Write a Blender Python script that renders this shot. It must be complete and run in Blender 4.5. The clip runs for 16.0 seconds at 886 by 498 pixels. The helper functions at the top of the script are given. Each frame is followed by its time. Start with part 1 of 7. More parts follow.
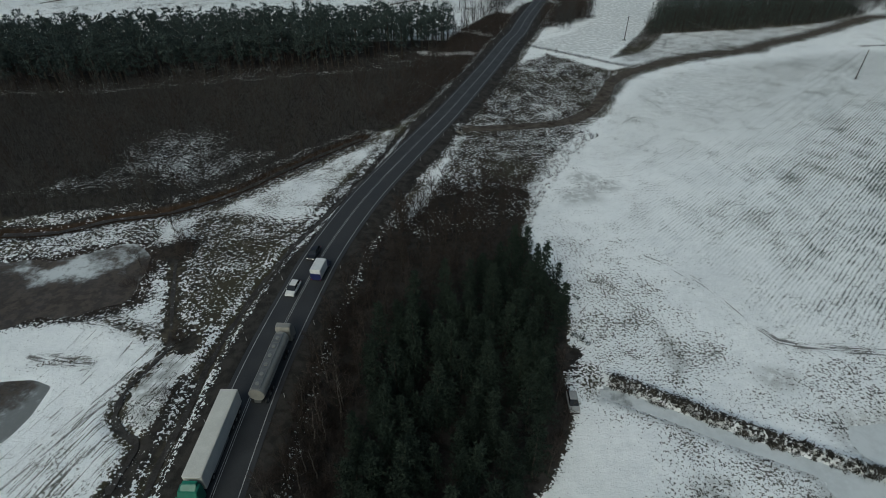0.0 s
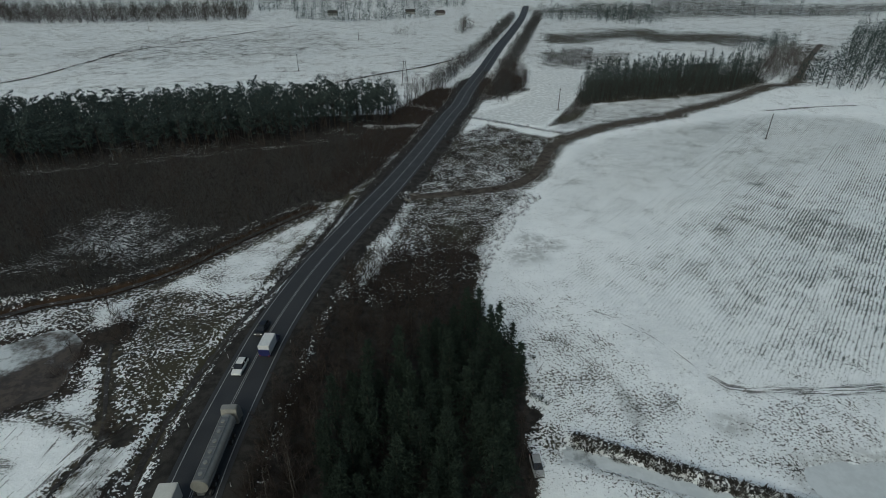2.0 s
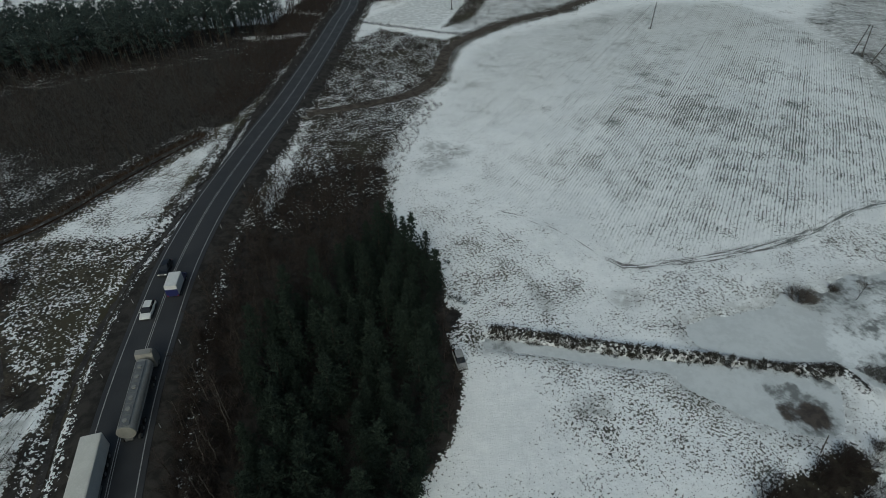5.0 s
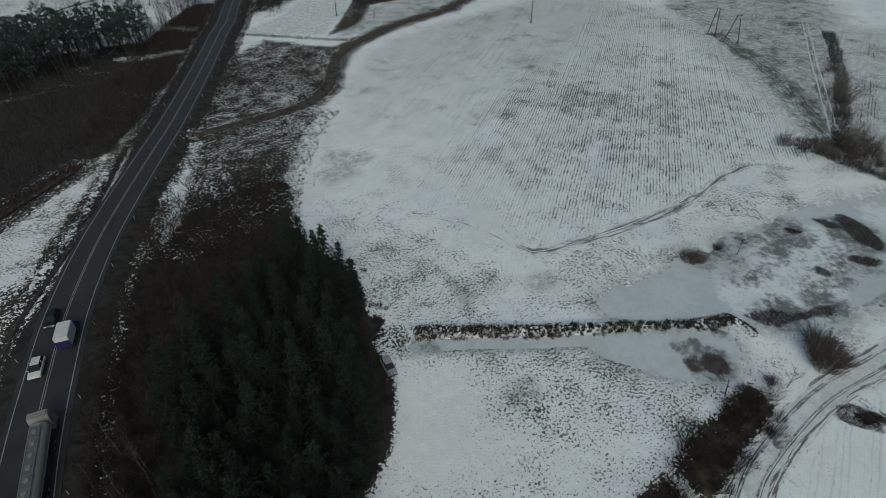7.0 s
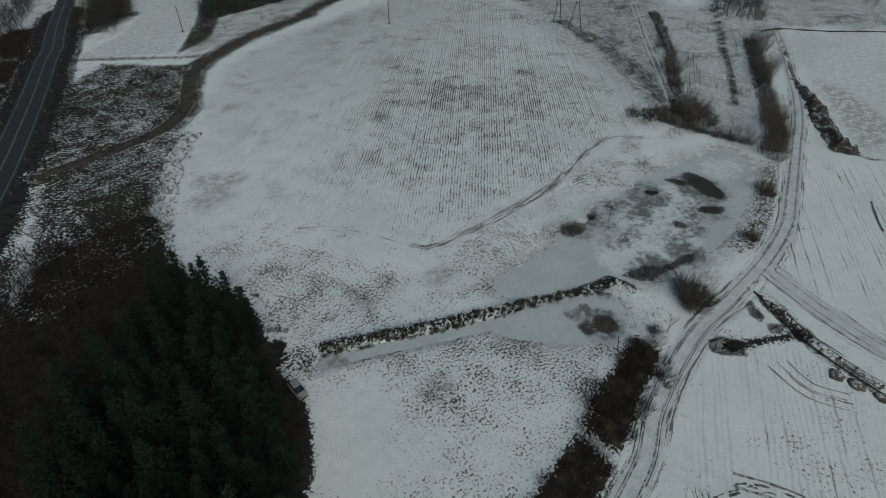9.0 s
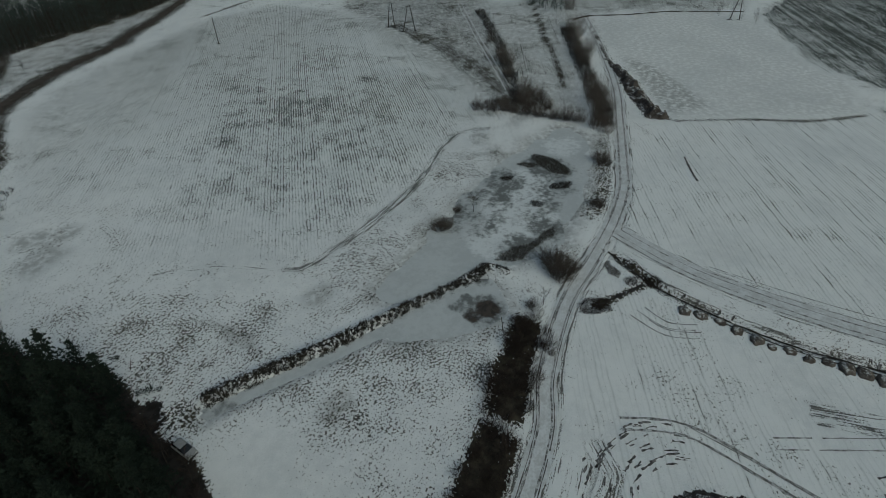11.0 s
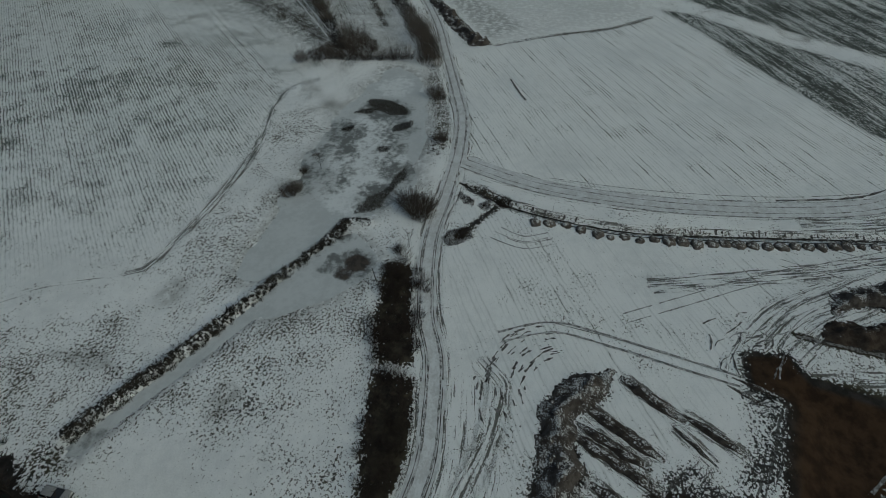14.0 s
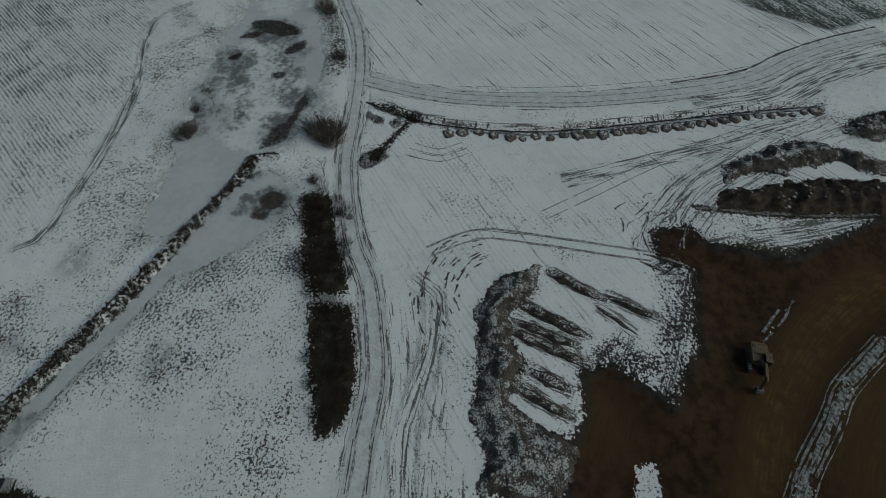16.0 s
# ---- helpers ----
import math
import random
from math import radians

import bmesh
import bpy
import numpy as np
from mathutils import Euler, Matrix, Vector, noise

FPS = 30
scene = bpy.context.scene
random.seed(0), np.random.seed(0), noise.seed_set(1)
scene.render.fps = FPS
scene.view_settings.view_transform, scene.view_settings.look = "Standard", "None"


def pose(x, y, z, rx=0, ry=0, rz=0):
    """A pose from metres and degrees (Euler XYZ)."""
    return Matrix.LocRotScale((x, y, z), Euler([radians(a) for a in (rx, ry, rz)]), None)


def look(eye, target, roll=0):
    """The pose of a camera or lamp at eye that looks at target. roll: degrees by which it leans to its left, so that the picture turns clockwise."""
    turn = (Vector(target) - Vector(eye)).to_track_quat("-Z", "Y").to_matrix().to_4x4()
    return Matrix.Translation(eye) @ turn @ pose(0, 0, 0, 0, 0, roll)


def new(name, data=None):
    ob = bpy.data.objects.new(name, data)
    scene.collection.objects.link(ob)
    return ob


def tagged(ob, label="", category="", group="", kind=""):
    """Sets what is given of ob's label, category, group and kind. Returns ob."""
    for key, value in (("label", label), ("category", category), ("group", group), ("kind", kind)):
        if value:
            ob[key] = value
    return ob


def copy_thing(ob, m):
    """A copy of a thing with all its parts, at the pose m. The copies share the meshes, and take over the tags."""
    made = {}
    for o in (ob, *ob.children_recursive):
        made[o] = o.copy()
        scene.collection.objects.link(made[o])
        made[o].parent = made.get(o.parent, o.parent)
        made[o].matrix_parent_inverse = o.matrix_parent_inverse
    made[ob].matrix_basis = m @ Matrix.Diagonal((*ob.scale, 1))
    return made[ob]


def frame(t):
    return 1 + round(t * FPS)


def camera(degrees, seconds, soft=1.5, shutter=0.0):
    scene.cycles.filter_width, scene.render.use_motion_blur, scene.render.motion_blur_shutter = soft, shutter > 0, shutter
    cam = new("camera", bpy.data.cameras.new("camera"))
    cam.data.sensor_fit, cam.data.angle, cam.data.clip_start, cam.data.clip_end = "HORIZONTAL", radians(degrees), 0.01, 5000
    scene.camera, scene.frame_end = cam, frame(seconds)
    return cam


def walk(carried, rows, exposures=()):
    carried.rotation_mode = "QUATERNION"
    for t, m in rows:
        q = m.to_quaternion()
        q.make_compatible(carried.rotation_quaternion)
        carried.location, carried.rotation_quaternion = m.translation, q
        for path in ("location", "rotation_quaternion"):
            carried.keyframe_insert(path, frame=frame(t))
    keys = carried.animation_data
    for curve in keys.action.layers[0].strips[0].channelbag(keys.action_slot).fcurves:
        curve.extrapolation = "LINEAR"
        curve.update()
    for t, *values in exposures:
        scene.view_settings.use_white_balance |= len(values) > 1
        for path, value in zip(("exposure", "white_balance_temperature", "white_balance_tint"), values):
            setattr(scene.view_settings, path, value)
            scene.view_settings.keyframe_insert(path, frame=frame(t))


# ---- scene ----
cam = camera(80.57, 16.0, 0.6)
walk(cam, [
    (0.0, pose(-0.00, 0.00, 67.20, 53.20, 0.00, -0.00)),
    (0.5, pose(0.11, 0.01, 67.13, 55.60, -0.06, -1.18)),
    (1.0, pose(0.21, 0.01, 67.07, 58.18, -0.07, -2.62)),
    (1.5, pose(0.30, -0.04, 67.00, 60.51, -0.16, -4.03)),
    (2.0, pose(0.38, -0.13, 66.92, 60.52, -0.25, -5.89)),
    (2.5, pose(0.44, -0.25, 66.85, 57.72, -0.36, -7.60)),
    (3.0, pose(0.50, -0.38, 66.80, 54.47, -0.46, -9.48)),
    (3.5, pose(0.58, -0.49, 66.78, 52.68, -0.47, -11.21)),
    (4.0, pose(0.67, -0.57, 66.77, 51.62, -0.46, -13.13)),
    (6.5, pose(1.26, -0.86, 66.87, 51.52, -0.23, -25.37)),
    (7.0, pose(1.38, -0.92, 66.90, 51.54, -0.21, -28.90)),
    (7.5, pose(1.51, -0.99, 66.94, 51.59, -0.14, -32.29)),
    (8.0, pose(1.66, -1.08, 66.99, 51.64, -0.00, -35.97)),
    (8.5, pose(1.82, -1.17, 67.04, 51.70, 0.02, -39.31)),
    (9.0, pose(1.98, -1.28, 67.08, 51.72, 0.01, -43.44)),
    (9.5, pose(2.14, -1.40, 67.12, 51.76, 0.09, -47.47)),
    (10.0, pose(2.28, -1.56, 67.16, 51.82, 0.17, -52.38)),
    (12.5, pose(2.81, -2.51, 67.33, 51.90, 0.47, -69.64)),
    (13.0, pose(2.88, -2.68, 67.35, 50.69, 0.53, -73.03)),
    (13.5, pose(2.91, -2.84, 67.35, 48.74, 0.63, -76.17)),
    (14.0, pose(2.90, -2.98, 67.34, 46.62, 0.51, -79.46)),
    (14.5, pose(2.86, -3.10, 67.31, 44.73, 0.48, -82.57)),
    (15.0, pose(2.80, -3.21, 67.27, 42.30, 0.40, -85.57)),
    (15.5, pose(2.74, -3.31, 67.21, 39.89, 0.33, -88.30)),
    (16.0, pose(2.67, -3.41, 67.15, 37.86, 0.23, -91.23)),
], exposures=[(0.0, -0.45, 6060, -5), (4.0, -0.55, 6060, -5), (7.0, -0.65, 6060, -5), (9.0, -0.90, 6085, -5), (10.0, -1.04, 6085, -6), (12.5, -1.28, 6085, -7), (16.0, -1.26, 6085, -7)])

# ---- world and light: a dim overcast winter sky ----
SUN_EL, SUN_AZ = 38.0, 200.0
world = bpy.data.worlds.new("overcast_sky")
world.use_nodes = True
scene.world = world
wt = world.node_tree
sky = wt.nodes.new("ShaderNodeTexSky")
sky.sky_type = "NISHITA"
sky.sun_disc = False
sky.sun_elevation, sky.sun_rotation = radians(SUN_EL), radians(SUN_AZ)
sky.dust_density, sky.air_density, sky.ozone_density = 4.0, 1.0, 1.0
wt.nodes["Background"].inputs["Strength"].default_value = 0.11
wt.links.new(sky.outputs["Color"], wt.nodes["Background"].inputs["Color"])
sun = bpy.data.lights.new("sun", "SUN")
sun.energy, sun.angle, sun.color = 1.1, radians(35), (1.0, 0.97, 0.93)
sun_ob = new("sun", sun)
sun_ob.matrix_world = look((120 * math.sin(radians(SUN_AZ)), 120 * math.cos(radians(SUN_AZ)), 120), (0, 0, 0))

# ---- materials ----
def sock(nt, value, target):
    if isinstance(value, bpy.types.NodeSocket):
        nt.links.new(value, target)
    elif value is not None:
        target.default_value = value


def node(nt, kind, ins=None, **props):
    n = nt.nodes.new(kind)
    for key, value in props.items():
        if key == "operation":
            n.operation = value
        elif key == "blend":
            n.blend_type = value
        elif key == "attr":
            n.attribute_name = value
        elif key == "clamp":
            n.use_clamp = value
        elif key == "interp":
            n.interpolation_type = value
    for key, value in (ins or {}).items():
        sock(nt, value, n.inputs[key])
    return n


def op(nt, operation, a, b=None, clamp=False):
    return node(nt, "ShaderNodeMath", {0: a, 1: b}, operation=operation, clamp=clamp).outputs[0]


def mix(nt, fac, a, b):
    n = nt.nodes.new("ShaderNodeMix")
    n.data_type = "RGBA"
    sock(nt, fac, n.inputs[0])
    sock(nt, a, n.inputs[6])
    sock(nt, b, n.inputs[7])
    return n.outputs[2]


def step(nt, value, lo, hi, to_lo=0.0, to_hi=1.0):
    return node(nt, "ShaderNodeMapRange", {0: value, 1: lo, 2: hi, 3: to_lo, 4: to_hi}, interp="SMOOTHSTEP").outputs[0]


def noise_tex(nt, vec, scale, detail=3.0, rough=0.55):
    return node(nt, "ShaderNodeTexNoise", {"Vector": vec, "Scale": scale, "Detail": detail, "Roughness": rough}).outputs[0]


def attribute(nt, name):
    return node(nt, "ShaderNodeAttribute", attr=name).outputs["Fac"]


def rgb(r, g, b):
    return (r, g, b, 1.0)


def begin(name, roughness=0.85, metallic=0.0):
    m = bpy.data.materials.new(name)
    m.use_nodes = True
    nt = m.node_tree
    b = nt.nodes["Principled BSDF"]
    b.inputs["Roughness"].default_value = roughness
    if roughness >= 0.85:
        b.inputs["Specular IOR Level"].default_value = 0.12
    b.inputs["Metallic"].default_value = metallic
    pos = node(nt, "ShaderNodeNewGeometry").outputs["Position"]
    return m, nt, b, pos


def bump(nt, b, height, strength, distance):
    n = node(nt, "ShaderNodeBump", {"Height": height, "Strength": strength, "Distance": distance})
    nt.links.new(n.outputs[0], b.inputs["Normal"])


def plain(name, colour, roughness=0.6, metallic=0.0, vary=0.25, scale=1.5):
    """A surface of one paint with grime at two scales."""
    m, nt, b, pos = begin(name, roughness, metallic)
    local = node(nt, "ShaderNodeTexCoord").outputs["Object"]
    fine, broad = noise_tex(nt, local, scale * 9), noise_tex(nt, local, scale)
    grime = op(nt, "ADD", op(nt, "MULTIPLY", fine, 0.4), op(nt, "MULTIPLY", broad, 0.6))
    dark = rgb(*(c * (1 - vary) for c in colour))
    sock(nt, mix(nt, step(nt, grime, 0.35, 0.65), dark, rgb(*colour)), b.inputs["Base Color"])
    return m


def varied(name, low, high, roughness=0.9):
    """Leaves, needles and twigs: tint by object and by patch."""
    m, nt, b, pos = begin(name, roughness)
    who = node(nt, "ShaderNodeObjectInfo").outputs["Random"]
    patch = noise_tex(nt, pos, 0.6, 2.0)
    isle = node(nt, "ShaderNodeNewGeometry").outputs["Random Per Island"]
    f = op(nt, "ADD", op(nt, "MULTIPLY", who, 0.4), op(nt, "MULTIPLY", patch, 0.5))
    f = op(nt, "ADD", f, op(nt, "MULTIPLY", isle, 0.25))
    sock(nt, mix(nt, step(nt, f, 0.2, 0.85), rgb(*low), rgb(*high)), b.inputs["Base Color"])
    b.inputs["Specular IOR Level"].default_value = 0.15
    return m


SNOW_HI, SNOW_LO = rgb(0.85, 0.865, 0.86), rgb(0.73, 0.75, 0.75)


def ground_material():
    m, nt, b, pos = begin("snowy_ground", 0.9)
    xyz = node(nt, "ShaderNodeSeparateXYZ", {0: pos})
    x, y = xyz.outputs[0], xyz.outputs[1]
    n_fine = noise_tex(nt, pos, 2.3, 4.0, 0.6)
    n_speck = noise_tex(nt, pos, 4.9, 3.0, 0.65)
    n_mid = noise_tex(nt, pos, 0.55, 4.0, 0.6)
    n_clump = noise_tex(nt, pos, 1.15, 2.0, 0.6)
    n_patch = noise_tex(nt, pos, 0.16, 3.0, 0.6)
    n_big = noise_tex(nt, pos, 0.045, 3.0)

    def streaks(angle, across, along, detail=3.0):
        """Noise drawn out along a row direction (degrees from +x)."""
        c, s = math.cos(radians(angle)), math.sin(radians(angle))
        v = op(nt, "ADD", op(nt, "MULTIPLY", x, c), op(nt, "MULTIPLY", y, s))
        u = op(nt, "SUBTRACT", op(nt, "MULTIPLY", y, c), op(nt, "MULTIPLY", x, s))
        vec = node(nt, "ShaderNodeCombineXYZ", {0: op(nt, "MULTIPLY", u, across), 1: op(nt, "MULTIPLY", v, along), 2: 0.0})
        return noise_tex(nt, vec.outputs[0], 1.0, detail, 0.6)

    bare, rows_a, rows_c = attribute(nt, "bare"), attribute(nt, "rows_a"), attribute(nt, "rows_c")
    soil, ochre, thin = attribute(nt, "soil"), attribute(nt, "ochre"), attribute(nt, "thin")
    # patchy cover: noise against the wanted share of bare ground
    sparse = op(nt, "ADD", op(nt, "MULTIPLY", n_speck, 0.42), op(nt, "MULTIPLY", n_fine, 0.58))
    clumped = op(nt, "ADD", op(nt, "MULTIPLY", n_speck, 0.20), op(nt, "MULTIPLY", n_fine, 0.40))
    clumped = op(nt, "ADD", clumped, op(nt, "MULTIPLY", n_clump, 0.40))
    dense = step(nt, bare, 0.44, 0.56)
    cover = op(nt, "ADD", op(nt, "MULTIPLY", sparse, op(nt, "SUBTRACT", 1.0, dense)), op(nt, "MULTIPLY", clumped, dense))
    cover = op(nt, "ADD", cover, op(nt, "MULTIPLY", op(nt, "SUBTRACT", n_big, 0.5), 0.20))
    cover = op(nt, "ADD", cover, op(nt, "MULTIPLY", op(nt, "SUBTRACT", n_patch, 0.5), 0.26))
    gap = op(nt, "ADD", cover, op(nt, "MULTIPLY", op(nt, "SUBTRACT", bare, 0.5), 0.62))
    m_patch = op(nt, "MULTIPLY", step(nt, gap, 0.493, 0.525), op(nt, "ADD", 0.94, op(nt, "MULTIPLY", dense, 0.06)))
    # drill rows that show through the snow
    def rows(angle, gap, along, share, lo, hi, steady):
        """Thin broken lines, gap metres apart, along a row direction; some rows run on, most break up."""
        c, s = math.cos(radians(angle)), math.sin(radians(angle))
        u = op(nt, "SUBTRACT", op(nt, "MULTIPLY", y, c), op(nt, "MULTIPLY", x, s))
        v = op(nt, "ADD", op(nt, "MULTIPLY", x, c), op(nt, "MULTIPLY", y, s))
        u = op(nt, "ADD", u, op(nt, "MULTIPLY", op(nt, "SUBTRACT", n_mid, 0.5), 0.26))
        u = op(nt, "ADD", u, op(nt, "MULTIPLY", op(nt, "SUBTRACT", n_patch, 0.5), 0.9))
        u = op(nt, "DIVIDE", u, gap)
        row = op(nt, "FLOOR", u)
        ridge_of = op(nt, "SUBTRACT", 1.0, op(nt, "ABSOLUTE", op(nt, "SUBTRACT", op(nt, "MULTIPLY", op(nt, "FRACT", u), 2.0), 1.0)))
        own = node(nt, "ShaderNodeTexWhiteNoise")
        own.noise_dimensions = "1D"
        sock(nt, row, own.inputs["W"])
        vec = node(nt, "ShaderNodeCombineXYZ", {0: op(nt, "MULTIPLY", row, 3.71), 1: op(nt, "MULTIPLY", v, along), 2: 0.0})
        dash = noise_tex(nt, vec.outputs[0], 1.0, 3.0, 0.65)
        f = op(nt, "MULTIPLY", ridge_of, 0.54)
        for value, weight in ((dash, 1.05), (own.outputs["Value"], steady), (n_big, 0.60), (n_patch, 0.36), (n_speck, 0.50), (n_fine, 0.20), (share, 0.60)):
            f = op(nt, "ADD", f, op(nt, "MULTIPLY", op(nt, "SUBTRACT", value, 0.5), weight))
        there = step(nt, share, 0.05, 0.3)
        return op(nt, "MULTIPLY", step(nt, f, lo, hi), there), op(nt, "MULTIPLY", step(nt, f, lo - 0.42, hi - 0.05), there)

    m_a, furrow_a = rows(43.0, 0.74, 0.42, rows_a, 0.56, 0.72, 0.14)
    m_c, furrow_c = rows(27.0, 0.84, 0.10, rows_c, 0.60, 0.76, 0.30)
    # dark ploughed fields, dusted along their furrows
    band = op(nt, "ADD", streaks(21.0, 1.9, 0.16, 4.0), op(nt, "MULTIPLY", op(nt, "SUBTRACT", n_fine, 0.5), 0.70))
    band = op(nt, "ADD", band, op(nt, "MULTIPLY", op(nt, "SUBTRACT", n_speck, 0.5), 0.70))
    band = op(nt, "ADD", band, op(nt, "MULTIPLY", op(nt, "SUBTRACT", n_big, 0.5), 0.55))
    band = op(nt, "ADD", band, op(nt, "MULTIPLY", op(nt, "SUBTRACT", streaks(21.0, 0.30, 0.006, 2.0), 0.5), 0.9))
    band = op(nt, "ADD", band, op(nt, "MULTIPLY", op(nt, "SUBTRACT", n_clump, 0.5), 0.7))
    m_band = op(nt, "MULTIPLY", step(nt, band, 0.40, 0.48, 0.0, 0.95), step(nt, rows_c, 0.85, 1.05))
    # broken ruts that run along the tracks and machine lanes
    lane_u, lane_v, lane_k = attribute(nt, "lane_u"), attribute(nt, "lane_v"), attribute(nt, "lane_k")
    warp = op(nt, "MULTIPLY", op(nt, "SUBTRACT", n_mid, 0.5), 0.35)
    lane_vec = node(nt, "ShaderNodeCombineXYZ", {0: op(nt, "MULTIPLY", op(nt, "ADD", lane_u, warp), 3.0), 1: op(nt, "MULTIPLY", lane_v, 0.15), 2: 3.7})
    lane = noise_tex(nt, lane_vec.outputs[0], 1.0, 3.0, 0.6)
    wheel = step(nt, lane, 0.42, 0.60)
    lane = op(nt, "ADD", lane, op(nt, "MULTIPLY", op(nt, "SUBTRACT", n_speck, 0.5), 0.55))
    lane = op(nt, "ADD", lane, op(nt, "MULTIPLY", op(nt, "SUBTRACT", n_patch, 0.5), 0.25))
    lane = op(nt, "ADD", lane, op(nt, "MULTIPLY", op(nt, "SUBTRACT", lane_k, 0.5), 0.42))
    m_lane = op(nt, "MULTIPLY", op(nt, "MULTIPLY", step(nt, lane, 0.535, 0.60), step(nt, lane_k, 0.04, 0.25)), 0.85)
    m_rows = op(nt, "MULTIPLY", op(nt, "MAXIMUM", m_a, op(nt, "MULTIPLY", m_c, op(nt, "SUBTRACT", 1.0, step(nt, rows_c, 0.7, 0.9)))), 0.85)
    mask = op(nt, "MAXIMUM", op(nt, "MAXIMUM", m_patch, m_rows), op(nt, "MAXIMUM", m_lane, m_band))
    # what lies under the snow
    grass = mix(nt, step(nt, n_mid, 0.4, 0.65), rgb(0.030, 0.0275, 0.0225), rgb(0.080, 0.069, 0.051))
    grass = mix(nt, step(nt, n_big, 0.45, 0.65), grass, rgb(0.055, 0.05, 0.032))
    earth = mix(nt, step(nt, n_mid, 0.35, 0.65), rgb(0.026, 0.0152, 0.0085), rgb(0.055, 0.0325, 0.0175))
    clay = mix(nt, step(nt, n_mid, 0.35, 0.65), rgb(0.118, 0.072, 0.026), rgb(0.066, 0.040, 0.0155))
    crop = mix(nt, step(nt, n_fine, 0.4, 0.6), rgb(0.036, 0.043, 0.036), rgb(0.072, 0.082, 0.069))
    grass = mix(nt, op(nt, "MAXIMUM", step(nt, rows_a, 0.1, 0.4), step(nt, rows_c, 0.8, 1.0)), grass, crop)
    litter = mix(nt, step(nt, n_mid, 0.35, 0.65), rgb(0.021, 0.0192, 0.0175), rgb(0.043, 0.0392, 0.035))
    under = mix(nt, step(nt, soil, 0.30, 0.55), grass, litter)
    under = mix(nt, step(nt, soil, 0.72, 0.95), under, earth)
    under = mix(nt, op(nt, "MULTIPLY", ochre, op(nt, "ADD", op(nt, "MULTIPLY", wheel, 0.30), 0.55)), under, clay)
    snow = mix(nt, step(nt, op(nt, "ADD", op(nt, "MULTIPLY", n_big, 0.5), op(nt, "ADD", op(nt, "MULTIPLY", n_mid, 0.25), op(nt, "MULTIPLY", n_speck, 0.25))), 0.36, 0.54), SNOW_LO, SNOW_HI)
    # greyed snow: thin cover nearby, painted distance haze on the far fields
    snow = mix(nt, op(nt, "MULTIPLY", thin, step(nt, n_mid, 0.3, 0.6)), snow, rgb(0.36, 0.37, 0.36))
    furrow = op(nt, "MAXIMUM", op(nt, "MULTIPLY", furrow_a, 0.42), op(nt, "MULTIPLY", furrow_c, 0.36))
    snow = mix(nt, furrow, snow, rgb(0.40, 0.425, 0.41))
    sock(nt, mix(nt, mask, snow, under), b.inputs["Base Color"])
    relief = op(nt, "ADD", op(nt, "MULTIPLY", n_mid, 0.6), op(nt, "MULTIPLY", n_fine, 0.4))
    relief = op(nt, "SUBTRACT", relief, op(nt, "MULTIPLY", mask, 0.25))
    bump(nt, b, op(nt, "ADD", relief, op(nt, "MULTIPLY", n_speck, 0.3)), 0.7, 0.40)
    return m


def asphalt_material():
    m, nt, b, pos = begin("wet_asphalt", 0.55)
    fine, broad = noise_tex(nt, pos, 14.0), noise_tex(nt, pos, 0.35)
    f = op(nt, "ADD", op(nt, "MULTIPLY", fine, 0.4), op(nt, "MULTIPLY", broad, 0.6))
    sock(nt, mix(nt, step(nt, f, 0.35, 0.65), rgb(0.024, 0.0248, 0.0265), rgb(0.042, 0.0434, 0.046)), b.inputs["Base Color"])
    sock(nt, step(nt, broad, 0.3, 0.7, 0.6, 0.85), b.inputs["Roughness"])
    b.inputs["Specular IOR Level"].default_value = 0.3
    bump(nt, b, fine, 0.3, 0.01)
    return m


def ice_material():
    """Frozen water: blown snow, dark wet patches and brown thawed water, laid by the pond's own attributes."""
    m, nt, b, pos = begin("pond_ice", 0.5)
    big, mid, fine = noise_tex(nt, pos, 0.16, 4.0, 0.6), noise_tex(nt, pos, 0.7, 4.0, 0.6), noise_tex(nt, pos, 3.0, 3.0)
    wet, brown = attribute(nt, "wet"), attribute(nt, "brown")
    f = op(nt, "ADD", op(nt, "MULTIPLY", big, 0.45), op(nt, "ADD", op(nt, "MULTIPLY", mid, 0.4), op(nt, "MULTIPLY", fine, 0.15)))
    c = mix(nt, step(nt, f, 0.42, 0.58), rgb(0.50, 0.525, 0.53), rgb(0.57, 0.595, 0.60))
    blown = attribute(nt, "blown")
    drift = step(nt, op(nt, "ADD", f, op(nt, "MULTIPLY", op(nt, "SUBTRACT", blown, 0.5), 0.5)), 0.42, 0.66)
    c = mix(nt, drift, c, rgb(0.72, 0.745, 0.75))
    w = step(nt, op(nt, "ADD", f, op(nt, "MULTIPLY", op(nt, "SUBTRACT", wet, 0.5), 0.34)), 0.44, 0.64)
    c = mix(nt, w, c, rgb(0.17, 0.178, 0.175))
    w2 = step(nt, op(nt, "ADD", f, op(nt, "MULTIPLY", op(nt, "SUBTRACT", brown, 0.5), 0.9)), 0.42, 0.72)
    c = mix(nt, w2, c, mix(nt, step(nt, mid, 0.4, 0.6), rgb(0.038, 0.031, 0.0255), rgb(0.076, 0.063, 0.052)))
    sock(nt, c, b.inputs["Base Color"])
    sock(nt, step(nt, f, 0.4, 0.6, 0.45, 0.8), b.inputs["Roughness"])
    b.inputs["Specular IOR Level"].default_value = 0.3
    bump(nt, b, mid, 0.15, 0.05)
    return m


